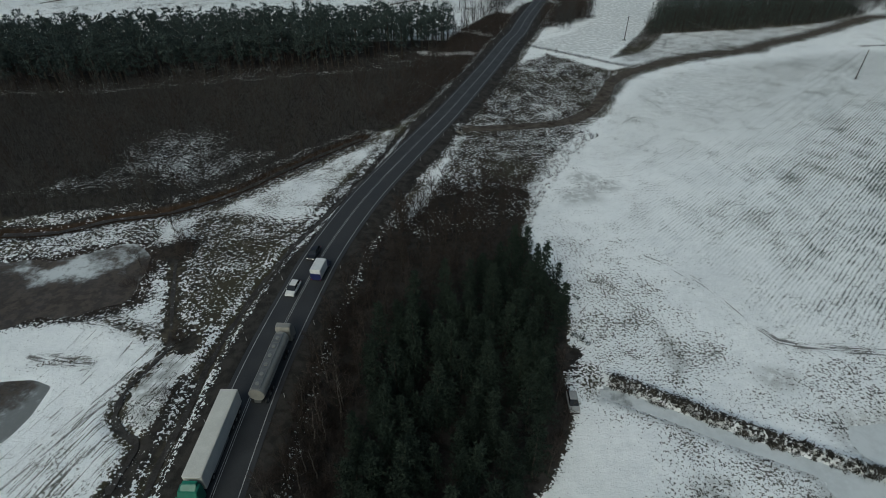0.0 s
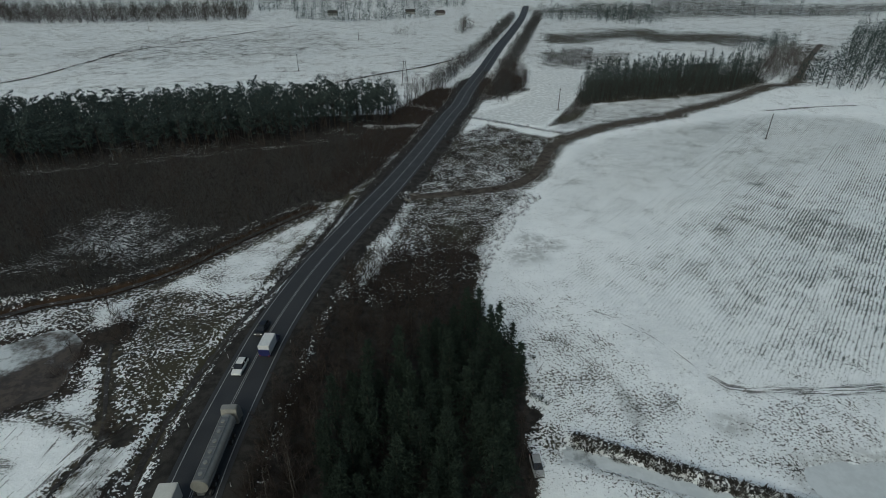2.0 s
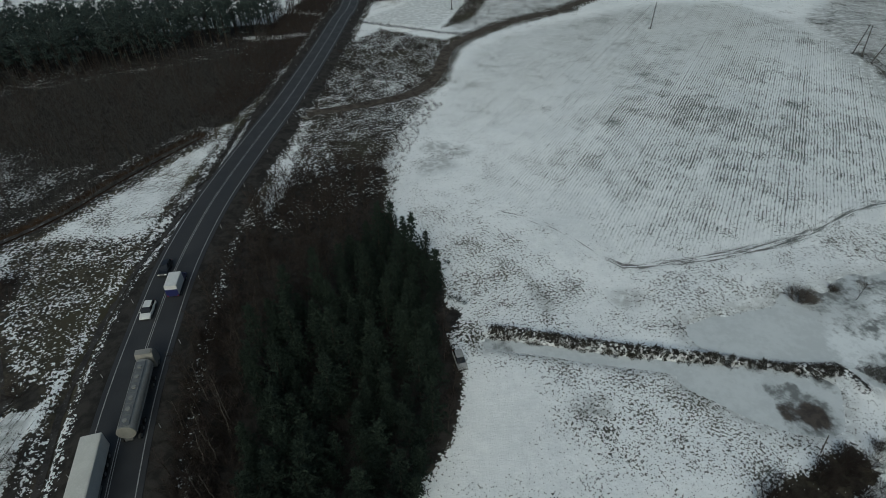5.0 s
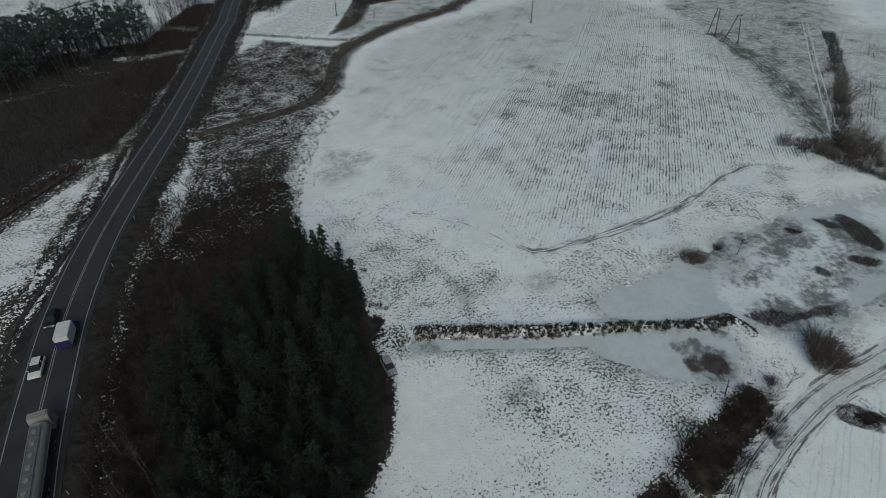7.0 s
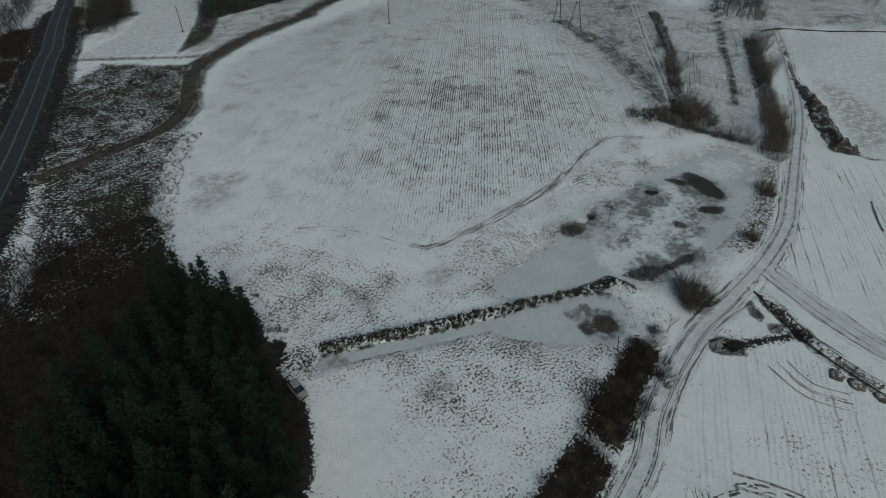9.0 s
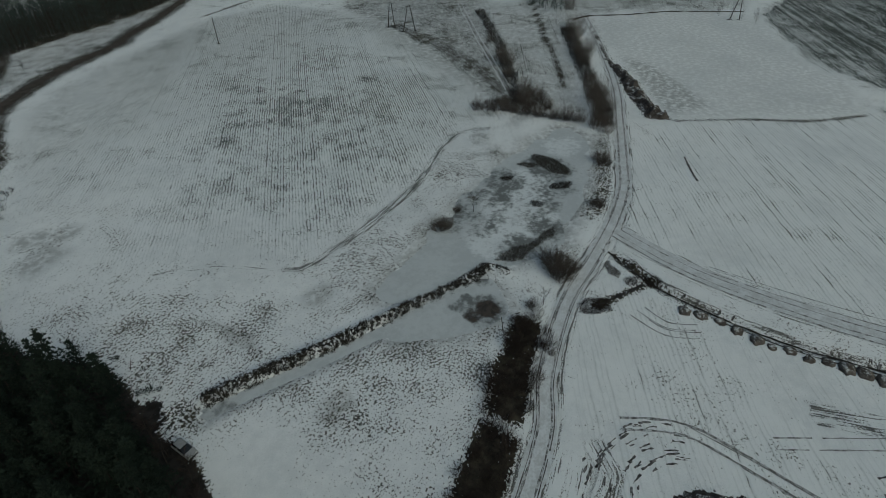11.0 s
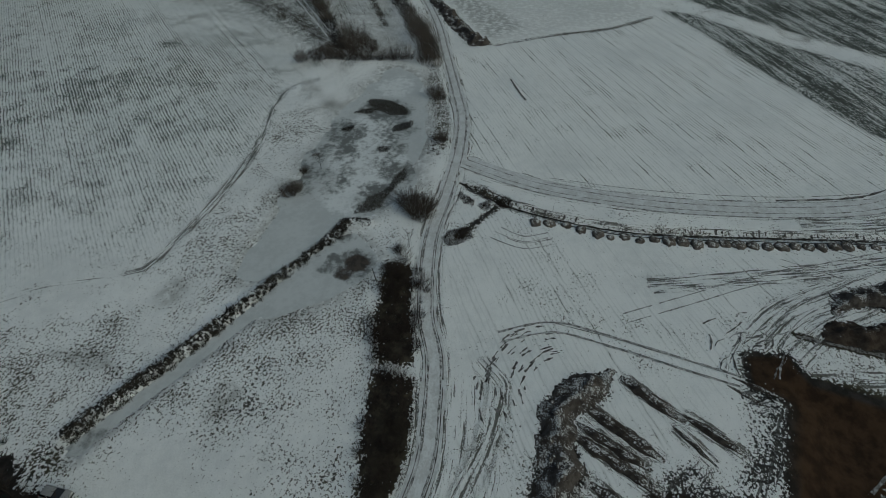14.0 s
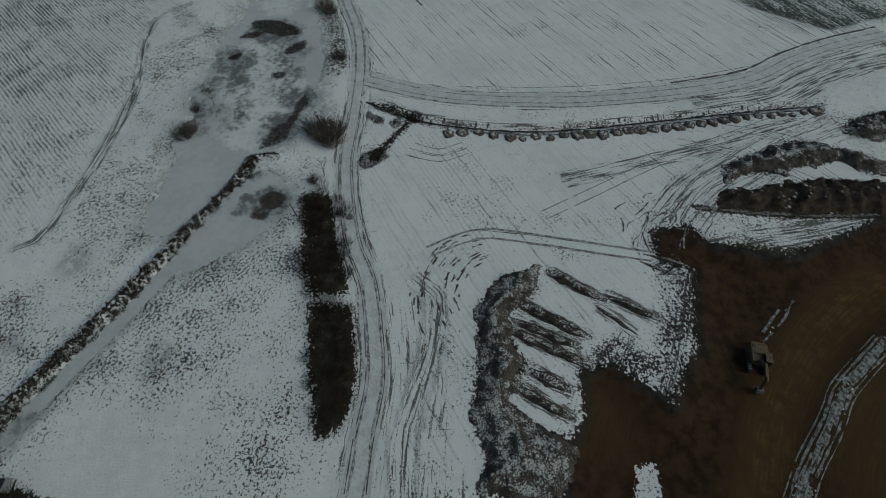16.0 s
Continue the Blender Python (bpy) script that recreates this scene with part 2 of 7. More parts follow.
def water_material():
    m, nt, b, pos = begin("muddy_water", 0.55)
    mid, fine = noise_tex(nt, pos, 0.8, 4.0, 0.6), noise_tex(nt, pos, 4.0, 3.0)
    f = op(nt, "ADD", op(nt, "MULTIPLY", mid, 0.6), op(nt, "MULTIPLY", fine, 0.4))
    c = mix(nt, step(nt, f, 0.4, 0.58), rgb(0.022, 0.019, 0.016), rgb(0.050, 0.045, 0.040))
    sock(nt, mix(nt, step(nt, f, 0.60, 0.64), c, SNOW_LO), b.inputs["Base Color"])
    b.inputs["Specular IOR Level"].default_value = 0.25
    return m


def soil_material(name, low, high, snow_from, snow_share, grain=0.25):
    """Heaped earth; snow keeps on the faces that look up."""
    m, nt, b, pos = begin(name, 0.95)
    fine, mid = noise_tex(nt, pos, 4.0, 4.0, 0.7), noise_tex(nt, pos, 0.9, 4.0, 0.6)
    earth = mix(nt, step(nt, mid, 0.35, 0.65), rgb(*low), rgb(*high))
    up = node(nt, "ShaderNodeSeparateXYZ", {0: node(nt, "ShaderNodeNewGeometry").outputs["Normal"]}).outputs[2]
    f = op(nt, "ADD", up, op(nt, "MULTIPLY", op(nt, "SUBTRACT", op(nt, "ADD", op(nt, "MULTIPLY", fine, grain), op(nt, "MULTIPLY", mid, 1.0 - grain)), 0.5), 1.1))
    f = op(nt, "MULTIPLY", step(nt, f, snow_from, snow_from + 0.10), snow_share)
    sock(nt, mix(nt, f, earth, SNOW_HI), b.inputs["Base Color"])
    bump(nt, b, fine, 0.8, 0.2)
    return m


def strip_material(name, low, high, scale=0.9):
    m, nt, b, pos = begin(name, 0.9)
    fine, mid = noise_tex(nt, pos, scale * 5, 4.0, 0.6), noise_tex(nt, pos, scale, 3.0)
    f = op(nt, "ADD", op(nt, "MULTIPLY", fine, 0.5), op(nt, "MULTIPLY", mid, 0.5))
    sock(nt, mix(nt, step(nt, f, 0.40, 0.60), rgb(*low), rgb(*high)), b.inputs["Base Color"])
    bump(nt, b, fine, 0.6, 0.08)
    return m


M_GROUND = ground_material()
M_ASPHALT = asphalt_material()
M_LINE = strip_material("worn_white_line", (0.17, 0.17, 0.17), (0.36, 0.36, 0.355), 3.0)
M_ICE = ice_material()
M_PUDDLE = water_material()
M_RUT = strip_material("muddy_rut", (0.09, 0.085, 0.08), (0.60, 0.61, 0.61), 1.3)
M_RUT_DARK = strip_material("dark_rut", (0.030, 0.026, 0.023), (0.26, 0.255, 0.25), 1.6)
M_DIRTY_SNOW = strip_material("dirty_snow", (0.05, 0.042, 0.033), (0.40, 0.40, 0.39), 1.8)
M_PACKED = strip_material("packed_snow", (0.55, 0.56, 0.56), (0.70, 0.72, 0.73), 0.5)
M_DIRT = strip_material("dirt_road", (0.045, 0.037, 0.030), (0.10, 0.086, 0.072), 0.5)
M_HEAP = soil_material("snowy_spoil", (0.052, 0.044, 0.039), (0.105, 0.093, 0.083), 0.93, 0.62, 0.80)
M_SPOIL = soil_material("bare_spoil", (0.042, 0.032, 0.025), (0.082, 0.064, 0.051), 1.06, 0.6, 0.8)
M_RIDGE = soil_material("snow_topped_ridge", (0.044, 0.037, 0.032), (0.095, 0.081, 0.070), 0.96, 0.85, 0.8)
M_MOUND = soil_material("brown_mound", (0.080, 0.069, 0.060), (0.17, 0.150, 0.132), 0.955, 0.7, 0.6)
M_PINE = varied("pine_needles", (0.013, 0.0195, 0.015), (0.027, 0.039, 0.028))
# far needles paled and blued: distance haze put into the colour
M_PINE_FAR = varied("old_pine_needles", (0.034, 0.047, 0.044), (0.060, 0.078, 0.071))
M_TWIG = varied("bare_twigs", (0.031, 0.0235, 0.0205), (0.060, 0.0465, 0.040))
# grey twigs of the farther trees, lifted by haze put into the colour
M_TWIG_HAZY = varied("swamp_twigs", (0.042, 0.041, 0.040), (0.072, 0.069, 0.065))
M_TWIG_RED = varied("reddish_twigs", (0.021, 0.0168, 0.0142), (0.039, 0.030, 0.0243))
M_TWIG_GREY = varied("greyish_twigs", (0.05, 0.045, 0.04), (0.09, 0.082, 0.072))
M_BARK = strip_material("bark", (0.026, 0.022, 0.018), (0.060, 0.051, 0.043), 2.0)
M_BARK_PALE = strip_material("pale_bark", (0.05, 0.044, 0.038), (0.13, 0.118, 0.105), 2.0)
M_REED = varied("dead_reed", (0.036, 0.034, 0.031), (0.082, 0.076, 0.066))
M_TWIG_MID = varied("brown_brambles", (0.070, 0.060, 0.052), (0.145, 0.126, 0.110))
M_WOOD = plain("weathered_pole", (0.10, 0.09, 0.08), 0.9)
M_WHITE = plain("white_paint", (0.62, 0.62, 0.60), 0.35, 0.0, 0.12)
M_TRAILER = plain("cream_trailer", (0.56, 0.55, 0.50), 0.5, 0.0, 0.15, 0.6)
M_GREEN = plain("green_cab_paint", (0.012, 0.13, 0.085), 0.35, 0.0, 0.2)
M_BLUE = plain("blue_cab_paint", (0.02, 0.025, 0.10), 0.35, 0.0, 0.2)
M_BLACKCAR = plain("black_paint", (0.012, 0.012, 0.014), 0.3, 0.0, 0.2)
M_GLASS = plain("dark_glass", (0.02, 0.022, 0.025), 0.12, 0.0, 0.2)
M_RUBBER = plain("rubber", (0.018, 0.018, 0.018), 0.8)
M_STEEL = plain("grey_steel", (0.22, 0.22, 0.21), 0.5, 0.6)
M_TANK = plain("dusty_tank", (0.29, 0.28, 0.25), 0.45, 0.2, 0.2, 0.6)
M_YELLOW = plain("dirty_yellow_paint", (0.13, 0.092, 0.042), 0.55, 0.0, 0.35)
M_CONCRETE = plain("concrete", (0.20, 0.19, 0.18), 0.9, 0.0, 0.3)
M_SILVER = plain("pale_grey_paint", (0.34, 0.34, 0.335), 0.4, 0.0, 0.2)
M_LAMP = plain("headlamp", (0.75, 0.75, 0.72), 0.2)
M_RED = plain("red_lens", (0.3, 0.01, 0.01), 0.3)
M_WALL = plain("rendered_wall", (0.34, 0.33, 0.31), 0.9)
M_ROOF = plain("dark_roof", (0.07, 0.06, 0.055), 0.85)
M_POST = plain("white_post", (0.38, 0.38, 0.37), 0.6)

# ---- plan, in metres ----
ROAD_LINE = [
    (-29.5, -60), (-30.5, -20), (-30.5, 10), (-30, 35), (-29.5, 51), (-28.5, 63), (-26.5, 78), (-25, 87), (-22.5, 97.5),
    (-18.5, 111), (-12, 128.5), (-5.5, 145), (0.5, 160), (9, 183.5), (19.5, 214), (30.5, 247.5), (35.5, 260.5),
    (45, 294), (66, 359), (91.5, 441.5), (126, 546), (167, 676.5), (215.5, 851.5)]
FIELD_A = [
    (18.5, 100), (23.5, 114), (31, 129), (44, 147), (53, 164.5), (69.5, 191.5), (88.5, 207.5), (121.5, 222),
    (149.5, 230), (185, 238), (225.5, 229), (230, 189.5), (220, 154.5), (191.5, 107.5), (165.5, 76.5), (146, 54.5),
    (130, 66.5), (93, 60), (67, 61), (58.5, 62.5), (49.5, 80), (32, 100)]
TRAIL_LINE = [
    (137, 58.5), (128.5, 65.5), (117, 64.5), (101.5, 61), (88, 60), (75, 60.5), (65.5, 61.5), (58, 63), (56, 66),
    (54.5, 69), (49.5, 80), (40, 89.5), (31, 100)]
BANK_LINE = [(27.5, 55), (38, 49.5), (46.5, 45), (59.5, 39), (72, 33), (77.5, 31.5), (78, 26.5)]
STREAM_LINE = [(25.5, 52.5), (33, 49), (41.5, 44.5), (52, 39.5), (58, 36.5)]
ICE_MID = [(59.5, 37.5), (72, 31.5), (73, 28), (70.5, 24), (65.5, 23.5), (59.5, 26), (54.5, 32), (52, 36.5)]
POND_EAST = [
    (61, 45), (72.5, 46.5), (83, 47), (99, 46), (126, 44.5), (147.5, 39.5), (138.5, 30), (112, 22), (100, 22),
    (89.5, 22), (82, 26.5), (77.5, 31), (72, 33.5), (64, 37)]
THICKET_ROW = [(67.5, 20), (67.5, 14), (60.2, 11.7), (46.8, 10.4), (46.4, 16.2), (54.4, 18.5)]
THICKET_END = [(44.6, 9.4), (35.3, 8.1), (28.8, 7.6), (26.5, 9.9), (24.6, 12.4), (35.4, 14.8), (44.4, 16)]
TRACK_LINE = [
    (-61.5, 17.5), (-22, 12.5), (18, 7), (24.5, 6.5), (32, 5.5), (39, 6), (48.5, 7.5), (56.5, 10.5), (67, 12.5),
    (77, 13.5), (90.5, 13), (106.5, 13), (120.5, 14.5), (137, 19), (157, 25), (190.5, 35.5), (240, 56.5), (281, 76.5)]
DITCH_LINE = [(95, 11), (92, 6), (88.5, 0), (85.5, -12.5), (84.5, -23.5), (85.5, -35), (87, -46.5), (88.5, -58.5), (90, -70.5), (91, -82.5)]
MOUND_LINE = [(83, -6), (83.5, -12), (82, -18), (82, -28.5), (83, -39), (84.5, -51.5), (86.5, -63.5), (87.5, -75.5), (89, -82)]
PATH_LINE = [(102, 11), (95.5, -7), (93.5, -30.5), (96, -55), (100, -72), (106.5, -83.5), (112, -95.5), (117, -111)]
FIELD_D = [(319, -0.5), (246, -24.5), (236, -38.5), (198, -78), (331, -109), (341.5, -69.5)]
FIELD_D2 = [(211, -41.5), (189.5, -53.5), (169, -62), (156, -68), (188, -75.5), (209.5, -53)]
BANK_EARTH = [(261.5, 66.5), (215, 44), (198.5, 31), (176.5, 19), (169, 12), (166.5, 19), (186.5, 30.5), (208.5, 42)]
HEDGE_E = [(169, 11), (180, -6.5), (189, -25.5), (202, -40)]
EARTH = [(33, -23), (33, -27), (28, -34.5), (36, -40.5), (49.5, -44.5), (55, -43), (54, -50), (51.5, -60), (56.5, -71.5), (60, -79.5)]
EARTH_MORE = [(17, -18), (22.5, -19.5), (26.5, -22.5)]
HEAP_A = [
    (27, -7.5), (35, -9), (44, -9), (49, -13), (51, -19), (47, -18.5), (42, -13.5), (36.5, -14.5), (34.5, -15.5),
    (30.5, -13.5), (30, -11.5), (25.5, -15), (24.5, -19), (22.5, -20), (17, -17.5), (17.5, -8), (22.5, -9)]
HEAP_B = [
    (72.2, -56.2), (74.4, -59.1), (77.8, -67.4), (79.6, -72), (78.6, -77.1), (75.3, -84.1), (72.6, -87), (69.7, -85.5), (70.6, -81.5),
    (74, -78.5), (72.5, -73.8), (72.2, -69.2), (70.5, -66.5), (71.3, -61.6), (69.9, -58.5), (67.8, -55.2)]
HEAP_C = [(62.2, -51.7), (66.5, -53.7), (67, -59.5), (68.2, -67.1), (69, -77.7), (67.1, -86), (60.9, -83), (60.8, -67.7), (62.1, -57.6)]
HEAP_D = [(81.8, -83), (85.2, -86.4), (87.4, -91.5), (88.5, -97), (80, -95), (79.1, -89)]
TRENCH_LINE = [(62.8, -48), (61.7, -54.5), (60.7, -63.9), (60.3, -71.6), (60.6, -80.6)]
EXCAVATOR = [(34.5, -48), (30.5, -47), (28.5, -45)]
OCHRE_LINE = [(14, -41.3), (16.5, -42.3), (21.8, -44.9), (27.5, -48.3), (35.5, -55.3), (42.8, -64.6), (47.7, -73.1)]
STREAK_LINE = [(14, -44.5), (16.4, -46.3), (19.7, -48.9), (24.4, -53.6), (27.3, -56.1), (29.6, -58), (33.6, -63.2), (37, -68)]
SPUR_LINE = [(38.5, -4.5), (48.5, 3), (54.5, -2), (58, -10.5), (56.5, -20), (54.5, -28.5), (53, -35), (52.5, -37.5)]
CULVERT = [(4.5, 152)]
SMOOTH_SNOW = [[(33, 91), (41.3, 81.6), (47.5, 71.2), (54, 58.7)]]
RIDGES = [
    ((45.2, -14.2), (38, -25.3)), ((41.7, -13.8), (36.4, -23.6)), ((40.3, -12.9), (33.3, -24.7)), ((33.7, -15.3), (30, -21.4)), ((31.5, -13), (26.2, -20.8)),
    ((28.4, -10.8), (24.4, -16.4)), ((50.3, -20.3), (44.2, -28.8)), ((45.4, -28.6), (40.6, -36.2)), ((43.7, -26.7), (38.4, -32)), ((51.5, -35.5), (48.6, -40.5)), ((53, -36.5), (50.5, -43))]
DIRT_LINE = [
    (6, 151.5), (22.5, 153), (39.5, 157.5), (51.5, 170), (64.5, 196), (79.5, 210), (101.5, 223.5), (138, 236.5),
    (138, 239), (181, 264), (221.5, 291.5), (245, 301), (307.5, 371.5), (377.5, 447.5)]
SCRUB_N = [(25, 213.5), (45, 228.5), (68, 205.5), (48, 161), (35.5, 139.5), (26.5, 125), (19.5, 113), (-2, 131), (6, 151.5)]
THICK_NEAR = [(-25.5, 35.5), (-24.5, 44), (-23.5, 56), (-20, 69.5), (-16, 88), (-11, 103.5)]
THICK_TOP = [(-2, 115.5), (11, 119.5), (21, 113)]
THICK_EAST = [(17, 95.5), (19.5, 83), (23, 75.5), (22.5, 69), (21, 61), (22.5, 57), (19.5, 56), (20, 50), (17.5, 43), (14, 37), (8.5, 33)]
PINE_NEAR = [
    (-13, 34), (-13, 42), (-12.5, 53.5), (-12.5, 60.5), (-0.5, 70), (8, 82), (13, 86), (18.5, 81.5), (21.5, 74), (21, 61),
    (16.5, 56), (16.5, 49.5), (15, 41), (10.5, 34)]
POLES = [(156.5, 197.5), (83.5, 250.5), (-56.5, 360.5), (-22.5, 491), (-222.5, 561)]
H_POLES = [(212.5, 147.5), (213, 144), (210, 137.5), (213.5, 133)]
LEFT_SNOW = [(-12.5, 152), (-35.5, 133), (-50.5, 115), (-58.5, 107), (-56, 98.5), (-46.5, 97.5), (-32.5, 98.5), (-26, 114), (-17, 139.5)]
LEFT_SCRUB = [(-56, 98.5), (-32.5, 98.5), (-35, 82.5), (-37.5, 69.5), (-39, 54), (-45, 63.5), (-49.5, 69.5), (-55, 84)]
ROAD_DITCH = [(-12, 152), (-21, 119.5), (-28.5, 100), (-32.5, 91), (-35.5, 80.5), (-37.5, 69.5), (-39, 59), (-39, 49.5), (-39.5, 42), (-39.5, 35.5)]
CROSS_DITCH = [(-55.5, 85.5), (-52, 75.5), (-48.5, 66.5), (-47, 61)]
POND_WEST = [(-92, 68), (-101, 82.5), (-85, 85), (-76, 88.5), (-67, 92), (-61.5, 88), (-59, 80.5), (-58.5, 74), (-63.5, 71), (-71, 69.5)]
YARD = [(-77.5, 63.5), (-69, 66.5), (-59, 66.5), (-51.5, 63), (-47, 62), (-42.5, 61.5), (-41, 56), (-42.5, 45.5), (-43.5, 35.5), (-58, 35.5)]
PUDDLE = [(-70.5, 53.5), (-66, 54), (-63, 53), (-63, 48), (-64, 44)]
MUD_LINE = [(-46.5, 63.5), (-48, 58), (-50, 53), (-49.5, 48), (-47, 45), (-44, 43), (-44.5, 36)]
FOREST_FRONT = [(-158, 183), (-128, 183), (-101.5, 191.5), (-72.5, 201), (-41, 207.5), (-15, 222)]
BROWN_WEST = [
    (-156.5, 180), (-100, 188.5), (-40.5, 204), (-5.5, 214.5), (3.5, 218.5), (-15, 153.5), (-35.5, 134), (-50.5, 115),
    (-65.5, 106), (-102.5, 101)]
COPSE_A = [(44, 266), (80.5, 295.5), (88, 325.5), (80, 353), (57.5, 311.5), (44.5, 278)]
COPSE_B = [(92, 255.5), (110.5, 262), (143.5, 268.5), (195, 282), (228, 301.5), (233.5, 326), (168.5, 321), (121, 308)]
TRIANGLE = [(36.5, 243), (68, 224.5), (91.5, 257.5), (115, 308.5), (128.5, 350), (94.5, 358), (80.5, 293), (61, 263)]
ROADSIDE_W = [(29, 292), (49, 345.5), (67, 389)]
CARS = [(-28, 75), (-26, 86)]
WOOD_A = [(-469, 699), (-353.5, 658.5), (-271, 666.5), (-155, 685.5)]
WOOD_B = [(-101, 677), (-33.5, 644.5), (60, 689)]
CLUMP_C = [(11.5, 529.5), (24, 513.5)]
CLUMP_D = [(73, 526.5), (87, 577.5)]
WOOD_E = [(188, 671), (249.5, 668), (304.5, 607.5)]
TREES_F = [(113, 377.5), (130.5, 368), (145, 376)]
TREES_G = [(273.5, 402), (306, 416), (348, 455.5)]
ROADSIDE_E = [(48, 271.5), (62, 327), (91.5, 419.5), (126.5, 524), (169.5, 653)]
TREES_I = [(218, 302.5), (257.5, 333.5), (313.5, 395)]
HEDGE_W = [(-232, 325.5), (-215.5, 351.5), (-205.5, 404), (-188.5, 461.5), (-91, 605)]
TREES_J = [(-38, 317), (-11.5, 312.5), (23.5, 299)]
STREAM_DARK = [(-99, 96), (-87, 97), (-77, 102), (-65, 105.5), (-52, 115), (-43.5, 125.5), (-34.5, 136), (-24.5, 146)]
RIVER_SNOW = [(-102, 100), (-92, 105.5), (-79, 106), (-65, 102), (-61, 92), (-73, 94), (-82, 88), (-92, 85)]
OPENING_W = [(-93, 143), (-85.5, 153.5), (-66.5, 149), (-57.5, 137.5), (-64, 116.5), (-77, 116.5), (-89, 125.5)]
HEDGE_TRI = [(35.5, 243), (51.5, 230), (68.5, 216), (77, 211.5)]
DARK_TRI = [(70, 222), (94.5, 263), (111, 294), (103, 257), (86, 232.5)]
BANK_N = [(187, 241), (213, 245), (240.5, 246.5)]

EARTH_ALL = EARTH + [(61, -140), (-40, -140), (-20, -40)] + EARTH_MORE
THICK_ALL = THICK_NEAR + THICK_TOP + THICK_EAST + [(0, 20), (-12, 5), (-25, 10)]


def spline(points, gap=3.0, closed=False):
    """A smooth line through the points, about one point every gap metres."""
    p = [Vector((q[0], q[1])) for q in points]
    n = len(p)
    out = []
    for i in range(n if closed else n - 1):
        if closed:
            a, b, c, d = p[i - 1], p[i], p[(i + 1) % n], p[(i + 2) % n]
        else:
            a, b, c, d = p[max(i - 1, 0)], p[i], p[i + 1], p[min(i + 2, n - 1)]
        k = max(1, int((c - b).length / gap))
        for j in range(k):
            t = j / k
            out.append(0.5 * ((2 * b) + (c - a) * t + (2 * a - 5 * b + 4 * c - d) * t * t + (3 * b - a - 3 * c + d) * t ** 3))
    if not closed:
        out.append(p[-1])
    return [(q.x, q.y) for q in out]


def line_dist(x, y, line):
    lx, ly = [p[0] for p in line], [p[1] for p in line]
    near = (x > min(lx) - 60) & (x < max(lx) + 60) & (y > min(ly) - 60) & (y < max(ly) + 60)
    if x.size > 500 and not near.all():
        out = np.full(x.shape, 60.0)
        if near.any():
            out[near] = line_dist(x[near], y[near], line)
        return out
    best = np.full(x.shape, 1e9)
    for (ax, ay), (bx, by) in zip(line[:-1], line[1:]):
        dx, dy = bx - ax, by - ay
        t = np.clip(((x - ax) * dx + (y - ay) * dy) / max(dx * dx + dy * dy, 1e-9), 0, 1)
        best = np.minimum(best, np.hypot(x - ax - t * dx, y - ay - t * dy))
    return best


def inside(x, y, poly):
    """Metres inside the outline (negative outside)."""
    px, py = [p[0] for p in poly], [p[1] for p in poly]
    near = (x > min(px) - 60) & (x < max(px) + 60) & (y > min(py) - 60) & (y < max(py) + 60)
    if x.size > 500 and not near.all():
        out = np.full(x.shape, -60.0)
        if near.any():
            out[near] = inside(x[near], y[near], poly)
        return out
    ring = list(poly) + [poly[0]]
    odd = np.zeros(x.shape, bool)
    for (ax, ay), (bx, by) in zip(ring[:-1], ring[1:]):
        cross = ((ay > y) != (by > y)) & (x < (bx - ax) * (y - ay) / ((by - ay) if by != ay else 1e-9) + ax)
        odd ^= cross
    d = line_dist(x, y, ring)
    return np.where(odd, d, -d)


def lane_coords(x, y, line):
    """Metres across and along the nearest stretch of a line."""
    lx, ly = [p[0] for p in line], [p[1] for p in line]
    near = (x > min(lx) - 60) & (x < max(lx) + 60) & (y > min(ly) - 60) & (y < max(ly) + 60)
    if x.size > 500 and not near.all():
        out = [np.full(x.shape, 60.0), np.zeros(x.shape), np.zeros(x.shape)]
        for o, q in zip(out, lane_coords(x[near], y[near], line)):
            o[near] = q
        return out
    best, u, v, run = np.full(x.shape, 1e9), np.zeros(x.shape), np.zeros(x.shape), 0.0
    for (ax, ay), (bx, by) in zip(line[:-1], line[1:]):
        dx, dy = bx - ax, by - ay
        n = max(math.hypot(dx, dy), 1e-9)
        t = np.clip(((x - ax) * dx + (y - ay) * dy) / (n * n), 0, 1)
        d = np.hypot(x - ax - t * dx, y - ay - t * dy)
        side = (dx * (y - ay) - dy * (x - ax)) / n
        near = d < best
        best = np.where(near, d, best)
        u = np.where(near, np.where(side < 0, -d, d), u)
        v = np.where(near, run + t * n, v)
        run += n
    return best, u, v


def soft(d, lo, hi):
    t = np.clip((d - lo) / (hi - lo), 0, 1)
    return t * t * (3 - 2 * t)


def ragged(points, amount, seed):
    """A smooth closed outline with an uneven shore."""
    return [(x + amount * noise.noise(Vector((x * 0.25, y * 0.25, seed))), y + amount * noise.noise(Vector((x * 0.25, y * 0.25, seed + 9)))) for x, y in spline(points, 2.5, True)]


pond_east, ice_mid, pond_west = ragged(POND_EAST, 3.0, 1.0), ragged(ICE_MID, 1.5, 2.0), ragged(POND_WEST, 2.5, 3.0)
road_line = spline(ROAD_LINE, 4.0)
bank_line, stream_line = spline(BANK_LINE, 2.0), spline(STREAM_LINE, 2.0)
ditch_line, track_line = spline(DITCH_LINE, 2.0), spline(TRACK_LINE, 3.0)
road_ditch, dirt_line, mud_line = spline(ROAD_DITCH, 3.0), spline(DIRT_LINE, 4.0), spline(MUD_LINE, 2.0)
stream_dark = spline(STREAM_DARK, 3.0)


